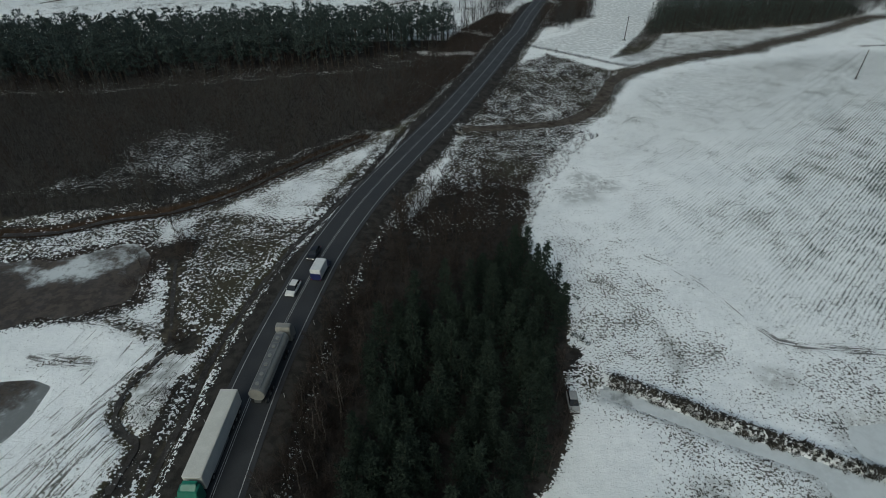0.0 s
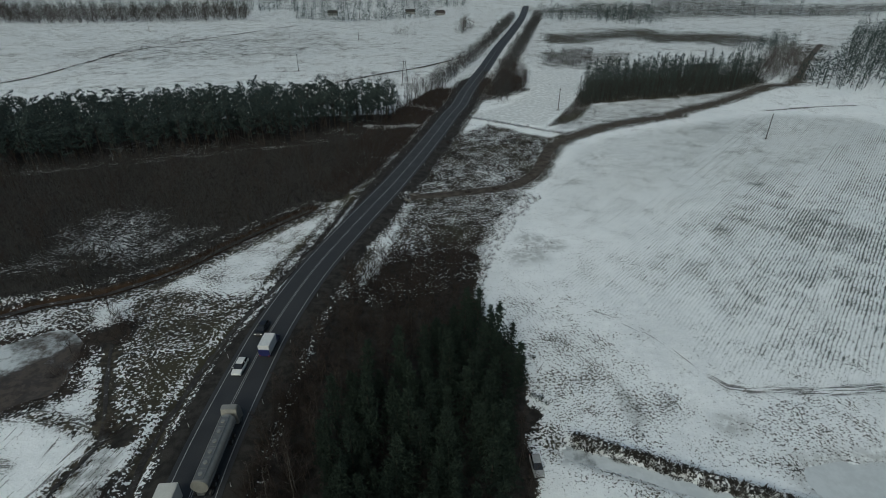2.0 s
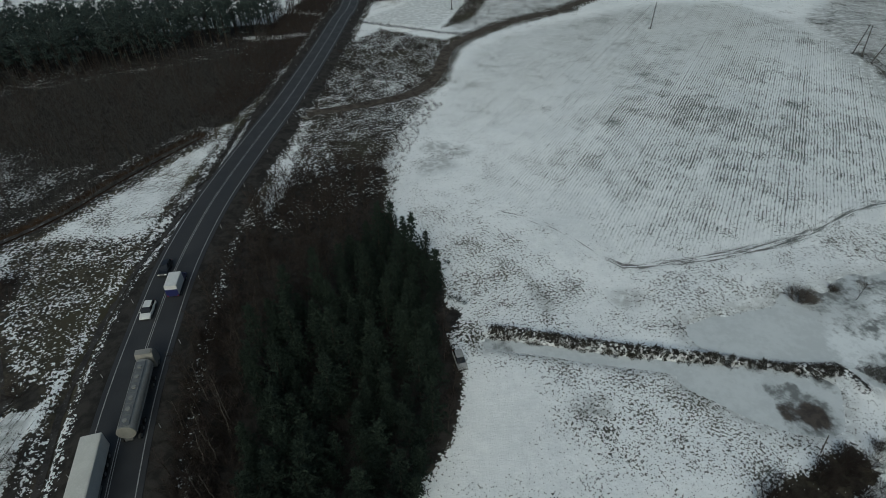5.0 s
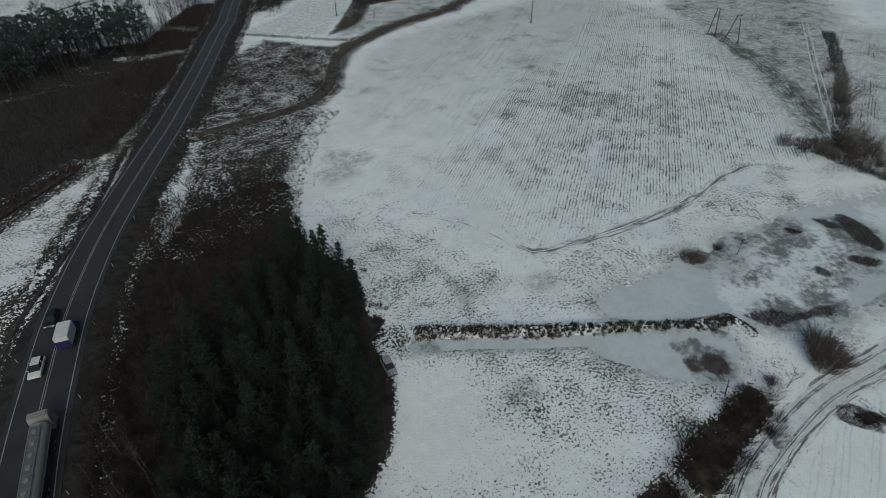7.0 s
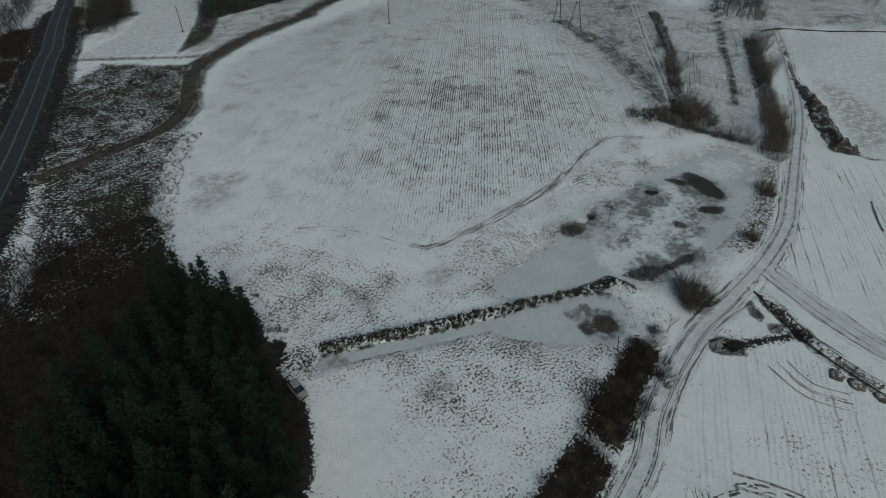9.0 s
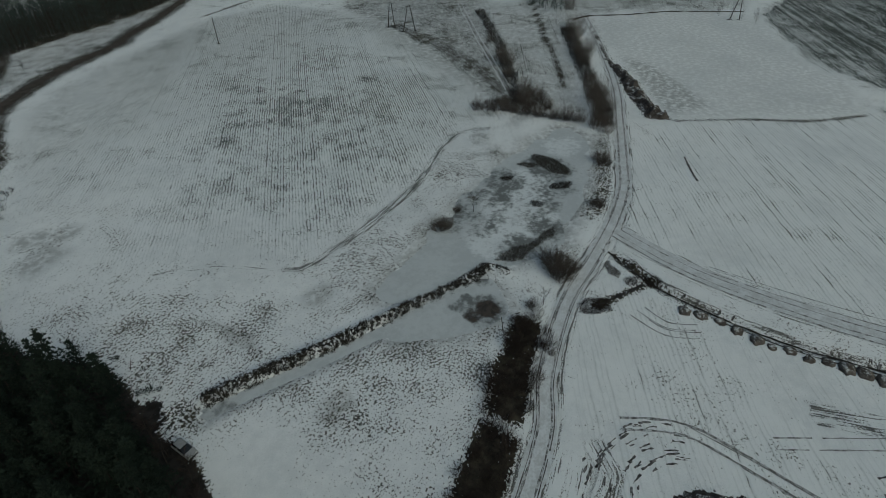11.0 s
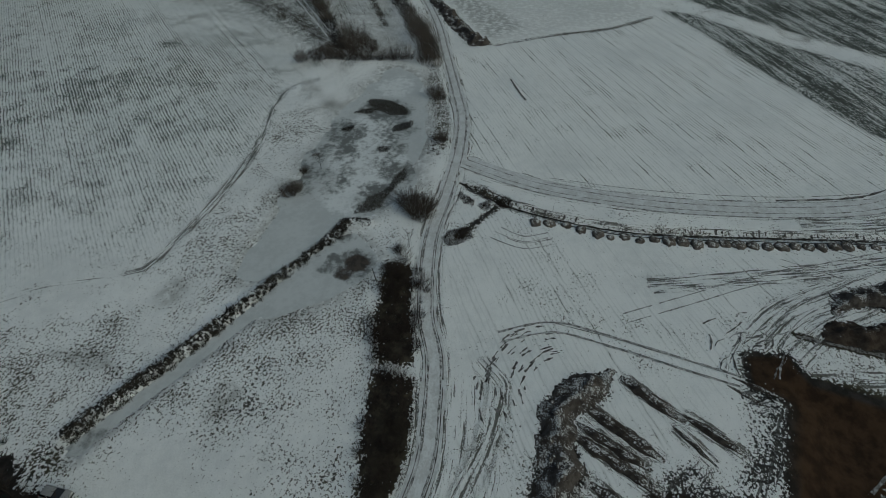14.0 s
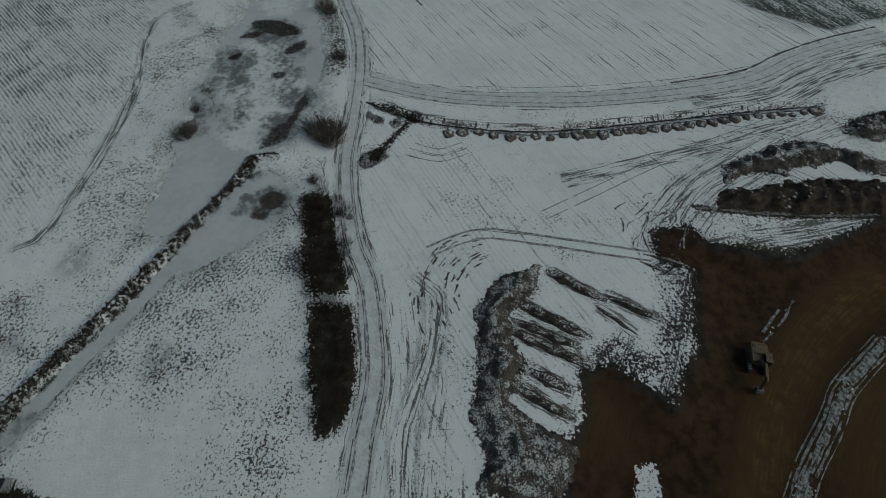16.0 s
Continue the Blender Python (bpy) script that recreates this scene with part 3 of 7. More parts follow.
def shape_ground(x, y):
    """Height of the ground by its banks, ditches and hollows, for arrays."""
    z = 0.12 * np.sin(x / 17 + 1.3) * np.cos(y / 23) + 0.08 * np.sin((x + y) / 9)
    far = np.hypot(x, y - 80)
    rd = line_dist(x, y, road_line)
    z = z + soft(far, 380, 900) * soft(rd, 20, 58) * (4 * np.sin(x / 140) * np.cos(y / 170 + 0.5))
    z = z * soft(rd, 4, 12) + 0.78 * (1 - soft(rd, 5.0, 9.5))
    z = z - 0.9 * np.exp(-(line_dist(x, y, road_ditch) / 0.9) ** 2)
    z = z - 1.0 * np.exp(-(line_dist(x, y, ditch_line) / 1.1) ** 2)
    z = z - 0.55 * soft(2.2 - line_dist(x, y, stream_line), 0, 2.0)
    z = z + 0.7 * np.exp(-(line_dist(x, y, bank_line) / 1.1) ** 2)
    for shore in (pond_east, ice_mid, pond_west, PUDDLE):
        z = z - 0.5 * soft(inside(x, y, shore), -2.4, 2.4)
    z = z - 1.0 * np.exp(-(line_dist(x, y, stream_dark) / 1.8) ** 2)
    z = z - 0.5 * np.exp(-(line_dist(x, y, mud_line) / 1.5) ** 2)
    pit = soft(inside(x, y, EARTH_ALL), -1.0, 6.0)
    z = z - pit * (1.6 + 0.25 * np.sin(x / 3.1) * np.cos(y / 2.7))
    z = z + 0.5 * np.exp(-(line_dist(x, y, STREAK_LINE) / 2.5) ** 2) * pit
    return z


GRID = {}


def height(x, y):
    """Height of the ground sheet, read from its grid, for arrays."""
    x, y = np.asarray(x, float), np.asarray(y, float)
    xs, ys, zs = GRID["x"], GRID["y"], GRID["z"]
    i = np.clip(np.searchsorted(xs, x) - 1, 0, len(xs) - 2)
    j = np.clip(np.searchsorted(ys, y) - 1, 0, len(ys) - 2)
    u, v = (x - xs[i]) / (xs[i + 1] - xs[i]), (y - ys[j]) / (ys[j + 1] - ys[j])
    return zs[j, i] * (1 - u) * (1 - v) + zs[j, i + 1] * u * (1 - v) + zs[j + 1, i] * (1 - u) * v + zs[j + 1, i + 1] * u * v


def h1(x, y):
    return float(height(np.array([x]), np.array([y]))[0])


def thing(name, x=0, y=0, z=None, turn=0, label="", category="", group="", kind=""):
    ob = new(name)
    ob.empty_display_size = 0.5
    ob.matrix_basis = pose(x, y, h1(x, y) if z is None else z, 0, 0, turn)
    return tagged(ob, label, category, group, kind)


def mesh_from(name, verts, faces, material, smooth=False):
    me = bpy.data.meshes.new(name)
    me.from_pydata(verts, [], faces)
    me.materials.append(material)
    if smooth:
        me.polygons.foreach_set("use_smooth", [True] * len(me.polygons))
    me.update()
    return me


def part(name, data, material, parent, label=""):
    """Links a bmesh or a mesh as one object under a thing."""
    if isinstance(data, bmesh.types.BMesh):
        me = bpy.data.meshes.new(name)
        data.to_mesh(me)
        data.free()
        me.materials.append(material)
    else:
        me = data
    ob = new(name, me)
    ob.parent = parent
    return tagged(ob, label)


def structure(name, me, label, category):
    return tagged(new(name, me), label, category, kind="structure")


# ---- ground: one sheet, fine near the camera, coarse to the horizon ----
def axis(lo, hi, step_size, reach, fine_lo, fine_hi, fine_step):
    core = list(np.arange(lo, fine_lo, step_size)) + list(np.arange(fine_lo, fine_hi, fine_step)) + list(np.arange(fine_hi, hi + 0.01, step_size))
    out, s = [], step_size
    v = core[-1]
    while v < reach:
        s *= 1.16
        v += s
        out.append(v)
    left, s, v = [], step_size, lo
    while v > -reach:
        s *= 1.16
        v -= s
        left.append(v)
    return np.array(left[::-1] + core + out)


def build_ground():
    xs, ys = axis(-125, 210, 1.15, 3200, 14, 94, 0.7), axis(-100, 300, 1.15, 3200, -90, 60, 0.75)
    gx, gy = np.meshgrid(xs, ys)
    x, y = gx.ravel(), gy.ravel()
    z = shape_ground(x, y)
    nx, ny = len(xs), len(ys)
    GRID.update(x=xs, y=ys, z=z.reshape(ny, nx))
    idx = np.arange(nx * ny).reshape(ny, nx)
    quads = np.stack([idx[:-1, :-1], idx[:-1, 1:], idx[1:, 1:], idx[1:, :-1]], -1).reshape(-1, 4)
    me = bpy.data.meshes.new("ground")
    me.vertices.add(nx * ny)
    me.vertices.foreach_set("co", np.stack([x, y, z], 1).ravel())
    me.loops.add(quads.size)
    me.loops.foreach_set("vertex_index", quads.ravel())
    me.polygons.add(len(quads))
    me.polygons.foreach_set("loop_start", np.arange(0, quads.size, 4))
    me.polygons.foreach_set("use_smooth", np.ones(len(quads), bool))
    me.update(calc_edges=True)
    # share of bare ground, drill rows and kind of soil, region by region
    bare = 0.36 + 0.06 * soft(y, 240, 330)
    rows_a, rows_c = np.zeros(x.shape), np.zeros(x.shape)
    soil, ochre, thin = np.full(x.shape, 0.25), np.zeros(x.shape), np.zeros(x.shape)

    def lay(d, edge, value, field):
        k = soft(d, -edge, edge)
        field[:] = field * (1 - k) + value * k

    field_a = inside(x, y, FIELD_A)
    lay(field_a, 2.0, 0.36, bare)
    lay(20 - np.hypot((x - 125) * 0.5, (y - 105) * 0.55), 16.0, 0.41, bare)
    thin[:] = np.maximum(thin, 0.40 * soft(field_a, 0, 8) * soft(y, 120, 190))
    lay(field_a - 3, 8.0, 0.72, rows_a)
    lay(30 - np.hypot((x - 125) * 0.7, (y - 105) * 0.8), 22.0, 0.86, rows_a)
    rows_a[:] = rows_a * (1 - 0.8 * soft(16 - np.hypot((x - 40) * 0.9, y - 118), -10, 12))
    rows_a[:] = rows_a * (0.62 + 0.38 * soft(x - (y - 100) * 0.3, 45, 110))
    east = inside(x, y, [(102, 16), (93, -30), (97, -60), (117, -111), (156, -68), (211, -41), (202, -40), (169, 11), (145, 19)])
    lay(east, 2.0, 0.30, bare)
    lay(east, 2.0, 0.46, rows_c)
    lay(inside(x, y, [(169, 12), (202, -39), (236, -37), (246, -24), (319, 0), (290, 70), (262, 66)]), 3.0, 0.22, bare)
    for d_field in (FIELD_D[:4] + [(170, -112), (140, -150), (250, -250), (420, -190), (520, -60), (420, -20)], FIELD_D2[:4] + [(130, -83), (118, -98), (130, -140), (165, -105), (188, -75.5), (209.5, -53)]):
        lay(inside(x, y, d_field), 3.0, 0.42, bare)
        lay(inside(x, y, d_field), 3.0, 0.1, soil)
        lay(inside(x, y, d_field), 3.0, 1.15, rows_c)
    south = inside(x, y, [(17, 5), (24, 4), (48, 4), (56, 8), (67, 11), (88, 10), (86, 0), (82, -12), (81, -40), (86, -80), (60, -80), (55, -43), (20, -10)])
    lay(south, 1.5, 0.31, bare)
    lay(south - 2, 3.0, 0.36, rows_c)
    lay(inside(x, y, [(62, 6), (84, 8), (82, -12), (81, -40), (84, -66), (66, -40), (60, -20)]), 4.0, 0.33, rows_c)
    meadow_b = inside(x, y, [(20, 50), (27, 50), (42, 43), (54, 34), (60, 25), (66, 21), (42, 17), (24, 14), (9, 20), (8, 32)])
    lay(meadow_b, 2.0, 0.432, bare)
    lay(9 - np.hypot(x - 19, (y - 40) * 0.7), 6.0, 0.30, bare)
    lay(inside(x, y, [(28, 57), (45, 49), (60, 43), (75, 48), (95, 49), (125, 48), (135, 62), (92, 58), (58, 61), (48, 78), (22, 98), (20, 70)]), 2.0, 0.432, bare)
    lay(inside(x, y, SCRUB_N), 3.0, 0.60, bare)
    lay(inside(x, y, SCRUB_N), 3.0, 0.40, soil)
    lay(inside(x, y, LEFT_SNOW), 1.5, 0.455, bare)
    lay(inside(x, y, [(-57, 103), (-32, 99), (-36, 82), (-39, 66), (-40, 50), (-45, 62), (-50, 70), (-56, 84)]) + 1.5, 3.0, 0.60, bare)
    lay(inside(x, y, [(-100, 62), (-78, 64), (-69, 67.5), (-59, 67.5), (-50, 64), (-47, 70), (-56, 88), (-58, 95), (-100, 98)]), 1.5, 0.47, bare)
    lay(inside(x, y, POND_WEST) + 2.2, 1.8, 0.64, bare)
    lay(inside(x, y, POND_WEST) + 3.0, 1.5, 0.8, soil)
    lay(3.4 - np.hypot(x + 57, y - 89), 2.5, 0.85, bare)
    lay(4.0 - np.hypot(x + 57, y - 89), 2.5, 0.8, soil)
    lay(inside(x, y, TRIANGLE), 2.0, 0.28, bare)
    lay(inside(x, y, TRIANGLE), 2.0, 0.55, thin)
    verge = inside(x, y, [(85, 220), (140, 240), (190, 268), (240, 298), (228, 302), (150, 270), (95, 256), (72, 218)])
    lay(verge, 2.0, 0.46, bare)
    lay(verge, 2.0, 0.5, thin)
    west = inside(x, y, BROWN_WEST + [(-260, 90), (-300, 180)])
    lay(west, 2.0, 0.92, bare)
    lay(west, 2.0, 0.5, soil)
    bank_w = inside(x, y, [(-16, 152), (-5, 172), (8, 205), (25, 255), (40, 300), (28, 303), (10, 270), (-10, 222), (-24, 160)])
    lay(bank_w, 2.0, 0.76, bare)
    lay(bank_w, 2.0, 0.6, soil)
    lay(inside(x, y, [(-300, 185), (-158, 180), (-100, 188), (-40, 204), (-5, 214), (10, 250), (-20, 250), (-160, 245), (-300, 240)]), 3.0, 0.72, bare)
    lay(inside(x, y, [(-300, 185), (-158, 180), (-100, 188), (-40, 204), (-5, 214), (10, 250), (-20, 250), (-160, 245), (-300, 240)]), 3.0, 0.6, soil)
    lay(3.0 - line_dist(x, y, spline([(-8, 232), (0, 229), (8, 231), (15, 229.5)])), 2.5, 0.46, bare)
    lay(3.5 - line_dist(x, y, spline([(-6, 276), (2, 275), (10, 268), (22, 259)])), 3.0, 0.48, bare)
    lay(1.2 - line_dist(x, y, spline([(a, b - 1.0) for a, b in FOREST_FRONT])), 1.6, 0.64, bare)
    lay(inside(x, y, OPENING_W) + 2, 12.0, 0.56, bare)
    lay(inside(x, y, [(-70, 118), (-60, 120), (-48, 132), (-44, 140), (-56, 136), (-68, 126)]), 4.0, 0.55, bare)
    lay(inside(x, y, [(-112, 112), (-95, 110), (-80, 116), (-84, 124), (-100, 122)]), 5.0, 0.60, bare)
    lay(2.2 - np.abs(line_dist(x, y, stream_dark) - 4.0), 1.5, 0.63, bare)
    lay(inside(x, y, RIVER_SNOW), 1.5, 0.56, bare)
    lay(inside(x, y, YARD), 1.5, 0.31, bare)
    lay(inside(x, y, [(-50.6, 52.6), (-49, 56), (-44, 62), (-42.8, 58.5), (-43.5, 52.6), (-41, 47.6), (-43.5, 45.6), (-48, 48)]), 1.0, 0.9, thin)
    lay(inside(x, y, [(-48, 50), (-44, 57), (-42, 54), (-41, 46), (-43.5, 44)]), 1.5, 0.46, bare)
    for puddle in ([(-45.8, 62.9), (-44.9, 63.9), (-42.9, 63.1), (-42.7, 60.8), (-44.1, 60)], [(-41.8, 49.6), (-42, 54.8), (-40.7, 55.2), (-40.1, 51.7), (-40.6, 47.1), (-41, 43), (-42, 36), (-45, 36), (-44.2, 42), (-42.5, 45.1)]):
        lay(inside(x, y, puddle) + 0.5, 0.9, 0.95, bare)
        lay(inside(x, y, puddle) + 0.5, 0.9, 0.62, soil)
    lay(0.9 - line_dist(x, y, [(-68, 57.6), (-65, 58.4), (-61, 58.4)]), 1.2, 0.54, bare)
    lay(1.2 - line_dist(x, y, [(-68, 69.6), (-60, 67.8), (-55, 66), (-51, 63.5)]), 1.0, 0.56, bare)
    for strip, share in (([(139, 472), (223, 485), (296, 448), (375, 493), (264, 549), (157, 538)], 0.66), ([(180, 760), (319, 645), (604, 680), (900, 800), (500, 950)], 0.56),
                         ([(-250, 420), (-120, 400), (-20, 450), (-60, 560), (-200, 520)], 0.47), ([(105, 358), (130, 352), (165, 372), (190, 410), (150, 440), (118, 410)], 0.55)):
        lay(inside(x, y, strip), 6.0, share, bare)
        lay(inside(x, y, strip), 6.0, 0.0, soil)
    lay(inside(x, y, COPSE_B), 3.0, 0.66, bare)
    lay(inside(x, y, COPSE_A) - 3, 8.0, 0.8, bare)
    lay(inside(x, y, COPSE_A), 3.0, 0.8, soil)
    lay(inside(x, y, DARK_TRI), 2.0, 0.66, bare)
    lay(inside(x, y, THICK_ALL), 1.5, 0.96, bare)
    lay(inside(x, y, THICK_ALL), 1.5, 0.66, soil)
    for row in (THICKET_ROW, THICKET_END):
        lay(inside(x, y, row), 1.6, 0.80, bare)
    lay(inside(x, y, [(-13, 100), (-8, 104), (14, 118), (22, 112), (19, 100), (8, 96), (-6, 92)]), 3.0, 0.66, bare)
    side = line_dist(x, y, road_line) + 40 * soft(y, 320, 340)
    lay(inside(x, y, [(-15, 98), (-5, 128), (4, 151), (9, 150), (22, 120), (14, 115), (-2, 110), (-10, 96)]), 2.0, 0.60, bare)
    lay(10.5 - side, 1.0, 0.62, bare)
    lay(7.5 - side, 1.0, 0.93, bare)
    lay(8.5 - side, 2.0, 0.65, soil)
    lay(1.2 - np.abs(line_dist(x, y, road_ditch)), 0.8, 0.85, bare)
    lay(1.1 - np.abs(line_dist(x, y, road_ditch) - 1.7), 0.9, 0.52, bare)
    lay(1.5 - line_dist(x, y, spline([(-7, 104), (-2, 121), (2, 135), (6, 148)])), 1.2, 0.47, bare)
    lay(1.1 - line_dist(x, y, bank_line), 0.9, 0.54, bare)
    lay(2.4 - line_dist(x, y, bank_line), 1.0, 0.6, soil)
    lay(2.5 - line_dist(x, y, spline([(106, 19), (112, 18), (122, 20), (134, 24), (150, 28)])), 2.0, 0.50, bare)
    lay(3.5 - np.hypot(x - 23, y - 55), 2.0, 0.52, bare)
    lay(1.5 - line_dist(x, y, ditch_line), 1.0, 0.45, bare)
    lay(1.2 - line_dist(x, y, spline(CROSS_DITCH)), 0.6, 0.8, bare)
    lay(2.0 - line_dist(x, y, stream_dark), 1.5, 0.78, bare)
    lay(3.0 - line_dist(x, y, stream_dark), 1.5, 0.9, soil)
    lay(1.0 - line_dist(x, y, [(76.9, 8.3), (81.6, 5.5), (87.1, 2.1), (89.4, 0.8), (92.5, 6.3), (95, 12)]), 0.9, 0.62, bare)
    lay(1.5 - line_dist(x, y, mud_line), 1.0, 0.62, bare)
    lay(1.0 - line_dist(x, y, spline(BANK_N)), 1.0, 0.6, bare)
    lay(5.0 - line_dist(x, y, dirt_line), 2.0, 0.62, bare)
    lay(inside(x, y, [(146, 52), (191, 107), (220, 154), (232, 190), (300, 230), (330, 170), (240, 90), (185, 58), (158, 48)]), 3.0, 0.455, bare)
    lay(inside(x, y, [(150, 60), (232, 190), (300, 230), (330, 170), (240, 90), (185, 58)]), 8.0, 0.85, thin)
    lay(inside(x, y, [(150, 60), (191, 107), (215, 150), (221, 145), (196, 98), (160, 56)]), 2.0, 0.50, bare)
    white_field = inside(x, y, [(169, 12), (202, -39), (236, -37), (246, -24), (319, 0), (306, 38), (277, 70), (262, 66)])
    lay(white_field, 4.0, 0.36, thin)
    lay(inside(x, y, [(218, 30), (197, 11), (186, 4), (174, 14), (222, 41)]), 3.0, 0.85, thin)
    beyond = inside(x, y, [(280, 74), (308, 40), (330, 4), (460, 40), (430, 180), (310, 112)])
    lay(beyond, 3.0, 0.43, bare)
    lay(beyond, 3.0, 0.60, rows_c)
    lay(beyond, 3.0, 0.60, thin)
    strips = inside(x, y, [(274, 133), (310, 96), (290, 84), (198.6, 51.6), (160, 38), (155, 50), (163, 60), (193, 79)])
    lay(strips, 2.5, 0.41, bare)
    lay(strips, 2.5, 0.55, rows_c)
    lay(strips, 4.0, 0.60, thin)
    lay(1.2 - line_dist(x, y, [(293, 108), (237.8, 80.5), (205.4, 62.8), (180, 51)]), 1.2, 0.62, bare)
    lay(inside(x, y, BANK_EARTH), 1.5, 0.72, bare)
    lay(2.6 - line_dist(x, y, track_line), 1.0, 0.30, bare)
    lay(3.5 - line_dist(x, y, spline(PATH_LINE)), 1.0, 0.33, bare)
    for heap in (HEAP_A, HEAP_B, HEAP_C, HEAP_D):
        lay(inside(x, y, heap), 1.2, 0.70, bare)
        lay(inside(x, y, heap), 1.2, 0.9, soil)
    site = inside(x, y, [(27, -34), (32, -28), (40, -33), (47, -37), (52, -37), (56, -36), (62, -41), (56, -46), (49, -46), (36, -42)])
    lay(site, 2.0, 0.38, bare)
    tread = inside(x, y, [(36, -24.5), (38.8, -29), (34.5, -32.5), (42, -37), (50.5, -37), (51, -46), (41, -43), (28, -37), (29.5, -32.5), (32.5, -25)])
    lay(tread, 1.0, 0.505, bare)
    lay(tread, 1.0, 0.7, soil)
    shelf = inside(x, y, [(61.2, -47), (59.6, -82), (57.3, -80), (52.9, -65), (53.8, -51.6), (56.3, -46.9)])
    lay(shelf, 1.0, 0.40, bare)
    lay(1.0 - line_dist(x, y, spline([(54.5, -48), (53.6, -55), (53.2, -64), (56, -76)])), 1.4, 0.56, bare)
    lay(inside(x, y, [(52, -37), (62, -41), (64, -60), (72, -56), (70, -42), (60, -33)]), 3.0, 0.35, bare)
    lay(0.5 - line_dist(x, y, spline(TRENCH_LINE)), 0.6, 0.92, bare)
    mud = inside(x, y, [(57.7, -38.8), (59.4, -46.2), (54, -47.5), (50, -45.5), (51, -38.6)])
    lay(mud, 1.2, 0.74, bare)
    lay(mud, 1.2, 0.9, soil)
    pit = inside(x, y, EARTH_ALL)
    lay(pit, 1.6, 0.99, bare)
    lay(pit, 2.0, 1.0, soil)
    lay(3.6 - line_dist(x, y, spline(OCHRE_LINE)), 2.6, 1.0, ochre)
    lay(14 - np.hypot(x - 22, y + 66), 6.0, 0.62, ochre)
    lay(5 - np.hypot(x - 26, y + 25), 4.0, 0.40, ochre)
    streak = line_dist(x, y, spline(STREAK_LINE))
    lay(1.8 - streak, 0.9, 0.68, bare)
    lay(inside(x, y, [(21.2, -27.7), (21.8, -30.7), (20.1, -30.9), (14, -29.2), (14, -25.4), (16.9, -26.3)]), 0.5, 0.45, bare)
    for fleck in ([(44.6, -57.8), (41.1, -54.9), (38, -51)], [(43.2, -55.2), (40.5, -52.5), (37.4, -49)]):
        lay(0.35 - line_dist(x, y, spline(fleck)), 0.6, 0.56, bare)
    lay(1.5 - np.abs(line_dist(x, y, track_line) - 0.2), 1.0, 0.5, thin)
    # far snow greyed with distance, haze put into the colour, not thinner cover
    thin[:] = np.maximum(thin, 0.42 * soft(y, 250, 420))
    for shore in (pond_east, ice_mid):
        edge = inside(x, y, shore)
        thin[:] = np.maximum(thin, 0.85 * soft(edge, -5.5, 0.8))
    thin[:] = np.maximum(thin, 0.6 * soft(3.6 - line_dist(x, y, stream_line), 0, 1.6))
    lay(0.5 - line_dist(x, y, HEDGE_E), 0.7, 0.62, bare)
    for px, py, pr in ((37, 121, 4), (42, 117, 3.5), (54, 55, 3), (36, 36, 3)):
        lay(pr - np.hypot(x - px, (y - py) * 1.3), 2.0, 0.75, thin)
    lay(inside(x, y, [(39, 67.5), (41.4, 58.5), (37.6, 54), (37.2, 61)]), 1.0, 0.65, thin)
    lay(inside(x, y, [(29.3, 113.8), (38.4, 117.6), (39.2, 109.7), (29.6, 107.4)]), 2.0, 0.7, thin)
    lay(1.6 - np.hypot(x - 37.8, y - 54.6), 1.0, 0.50, bare)
    for smooth in SMOOTH_SNOW:
        lay(2.6 - line_dist(x, y, spline(smooth)), 3.0, 0.33, bare)
    lay(1.3 - np.hypot(x - 22.0, y - 60.5), 1.0, 0.92, bare)
    lay(1.3 - np.hypot(x - 22.3, y - 60.5), 1.0, 0.8, soil)
    lane_u, lane_v, lane_k = np.zeros(x.shape), np.zeros(x.shape), np.zeros(x.shape)

    def lane(line, half, strength, region=None):
        d, u, v = lane_coords(x, y, spline(line, 3.0))
        k = strength * (1 - soft(d, half * 0.7, half)) if region is None else strength * soft(region, 0, 3)
        k = np.where((v > 0.02) & (v < v.max() - 0.02), k, 0.0)
        win = k > lane_k
        lane_u[win], lane_v[win], lane_k[win] = u[win], v[win] + len(line) * 31.7, k[win]

    lane(TRACK_LINE, 1, 0.24, inside(x, y, [(27, 18), (42, 20), (56, 24), (64, 22), (62, 17), (42, 17), (27, 13)]))
    lane(TRACK_LINE, 1, 0.42, inside(x, y, [(10, 6), (24, 4), (48, 5), (50, 0), (44, -6), (28, -7), (10, -9)]))
    lane(TRACK_LINE, 3.4, 0.55)
    lane([(17, 1.5), (26, 1), (36, -2), (46, -3), (50, 1)], 2.2, 0.55)
    lane(PATH_LINE, 4.5, 0.40)
    lane([(x2 - 6, y2 - 2) for x2, y2 in PATH_LINE[3:]], 6.0, 0.58)
    lane(TRAIL_LINE[:9], 1.6, 0.64)
    lane(TRAIL_LINE[8:], 1.6, 0.32)
    lane([(158, 56), (194, 102), (218, 148)], 5.0, 0.62)
    lane(DITCH_LINE, 2.6, 0.50)
    lane(HEDGE_E, 1.2, 0.7)
    lane([(52, -40), (58, -43), (66, -50), (72, -60), (80, -72), (86, -84)], 7.0, 0.50)
    lane([(70, -26), (74, -40), (79, -58), (86, -78)], 2.6, 0.55)
    lane([(50, -46), (52, -56), (54, -68), (57, -80)], 7.0, 0.62)
    lane([(28, -34), (36, -38.5), (44, -42), (51, -45)], 3.4, 0.62)
    lane([(33, -26), (37, -29), (39.5, -31)], 3.0, 0.5)
    lane([(49, -38), (50.5, -41), (51, -45)], 3.0, 0.6)
    lane([(270.6, 141), (223.6, 107.5), (192.8, 84.7), (165, 65)], 3.0, 0.55)
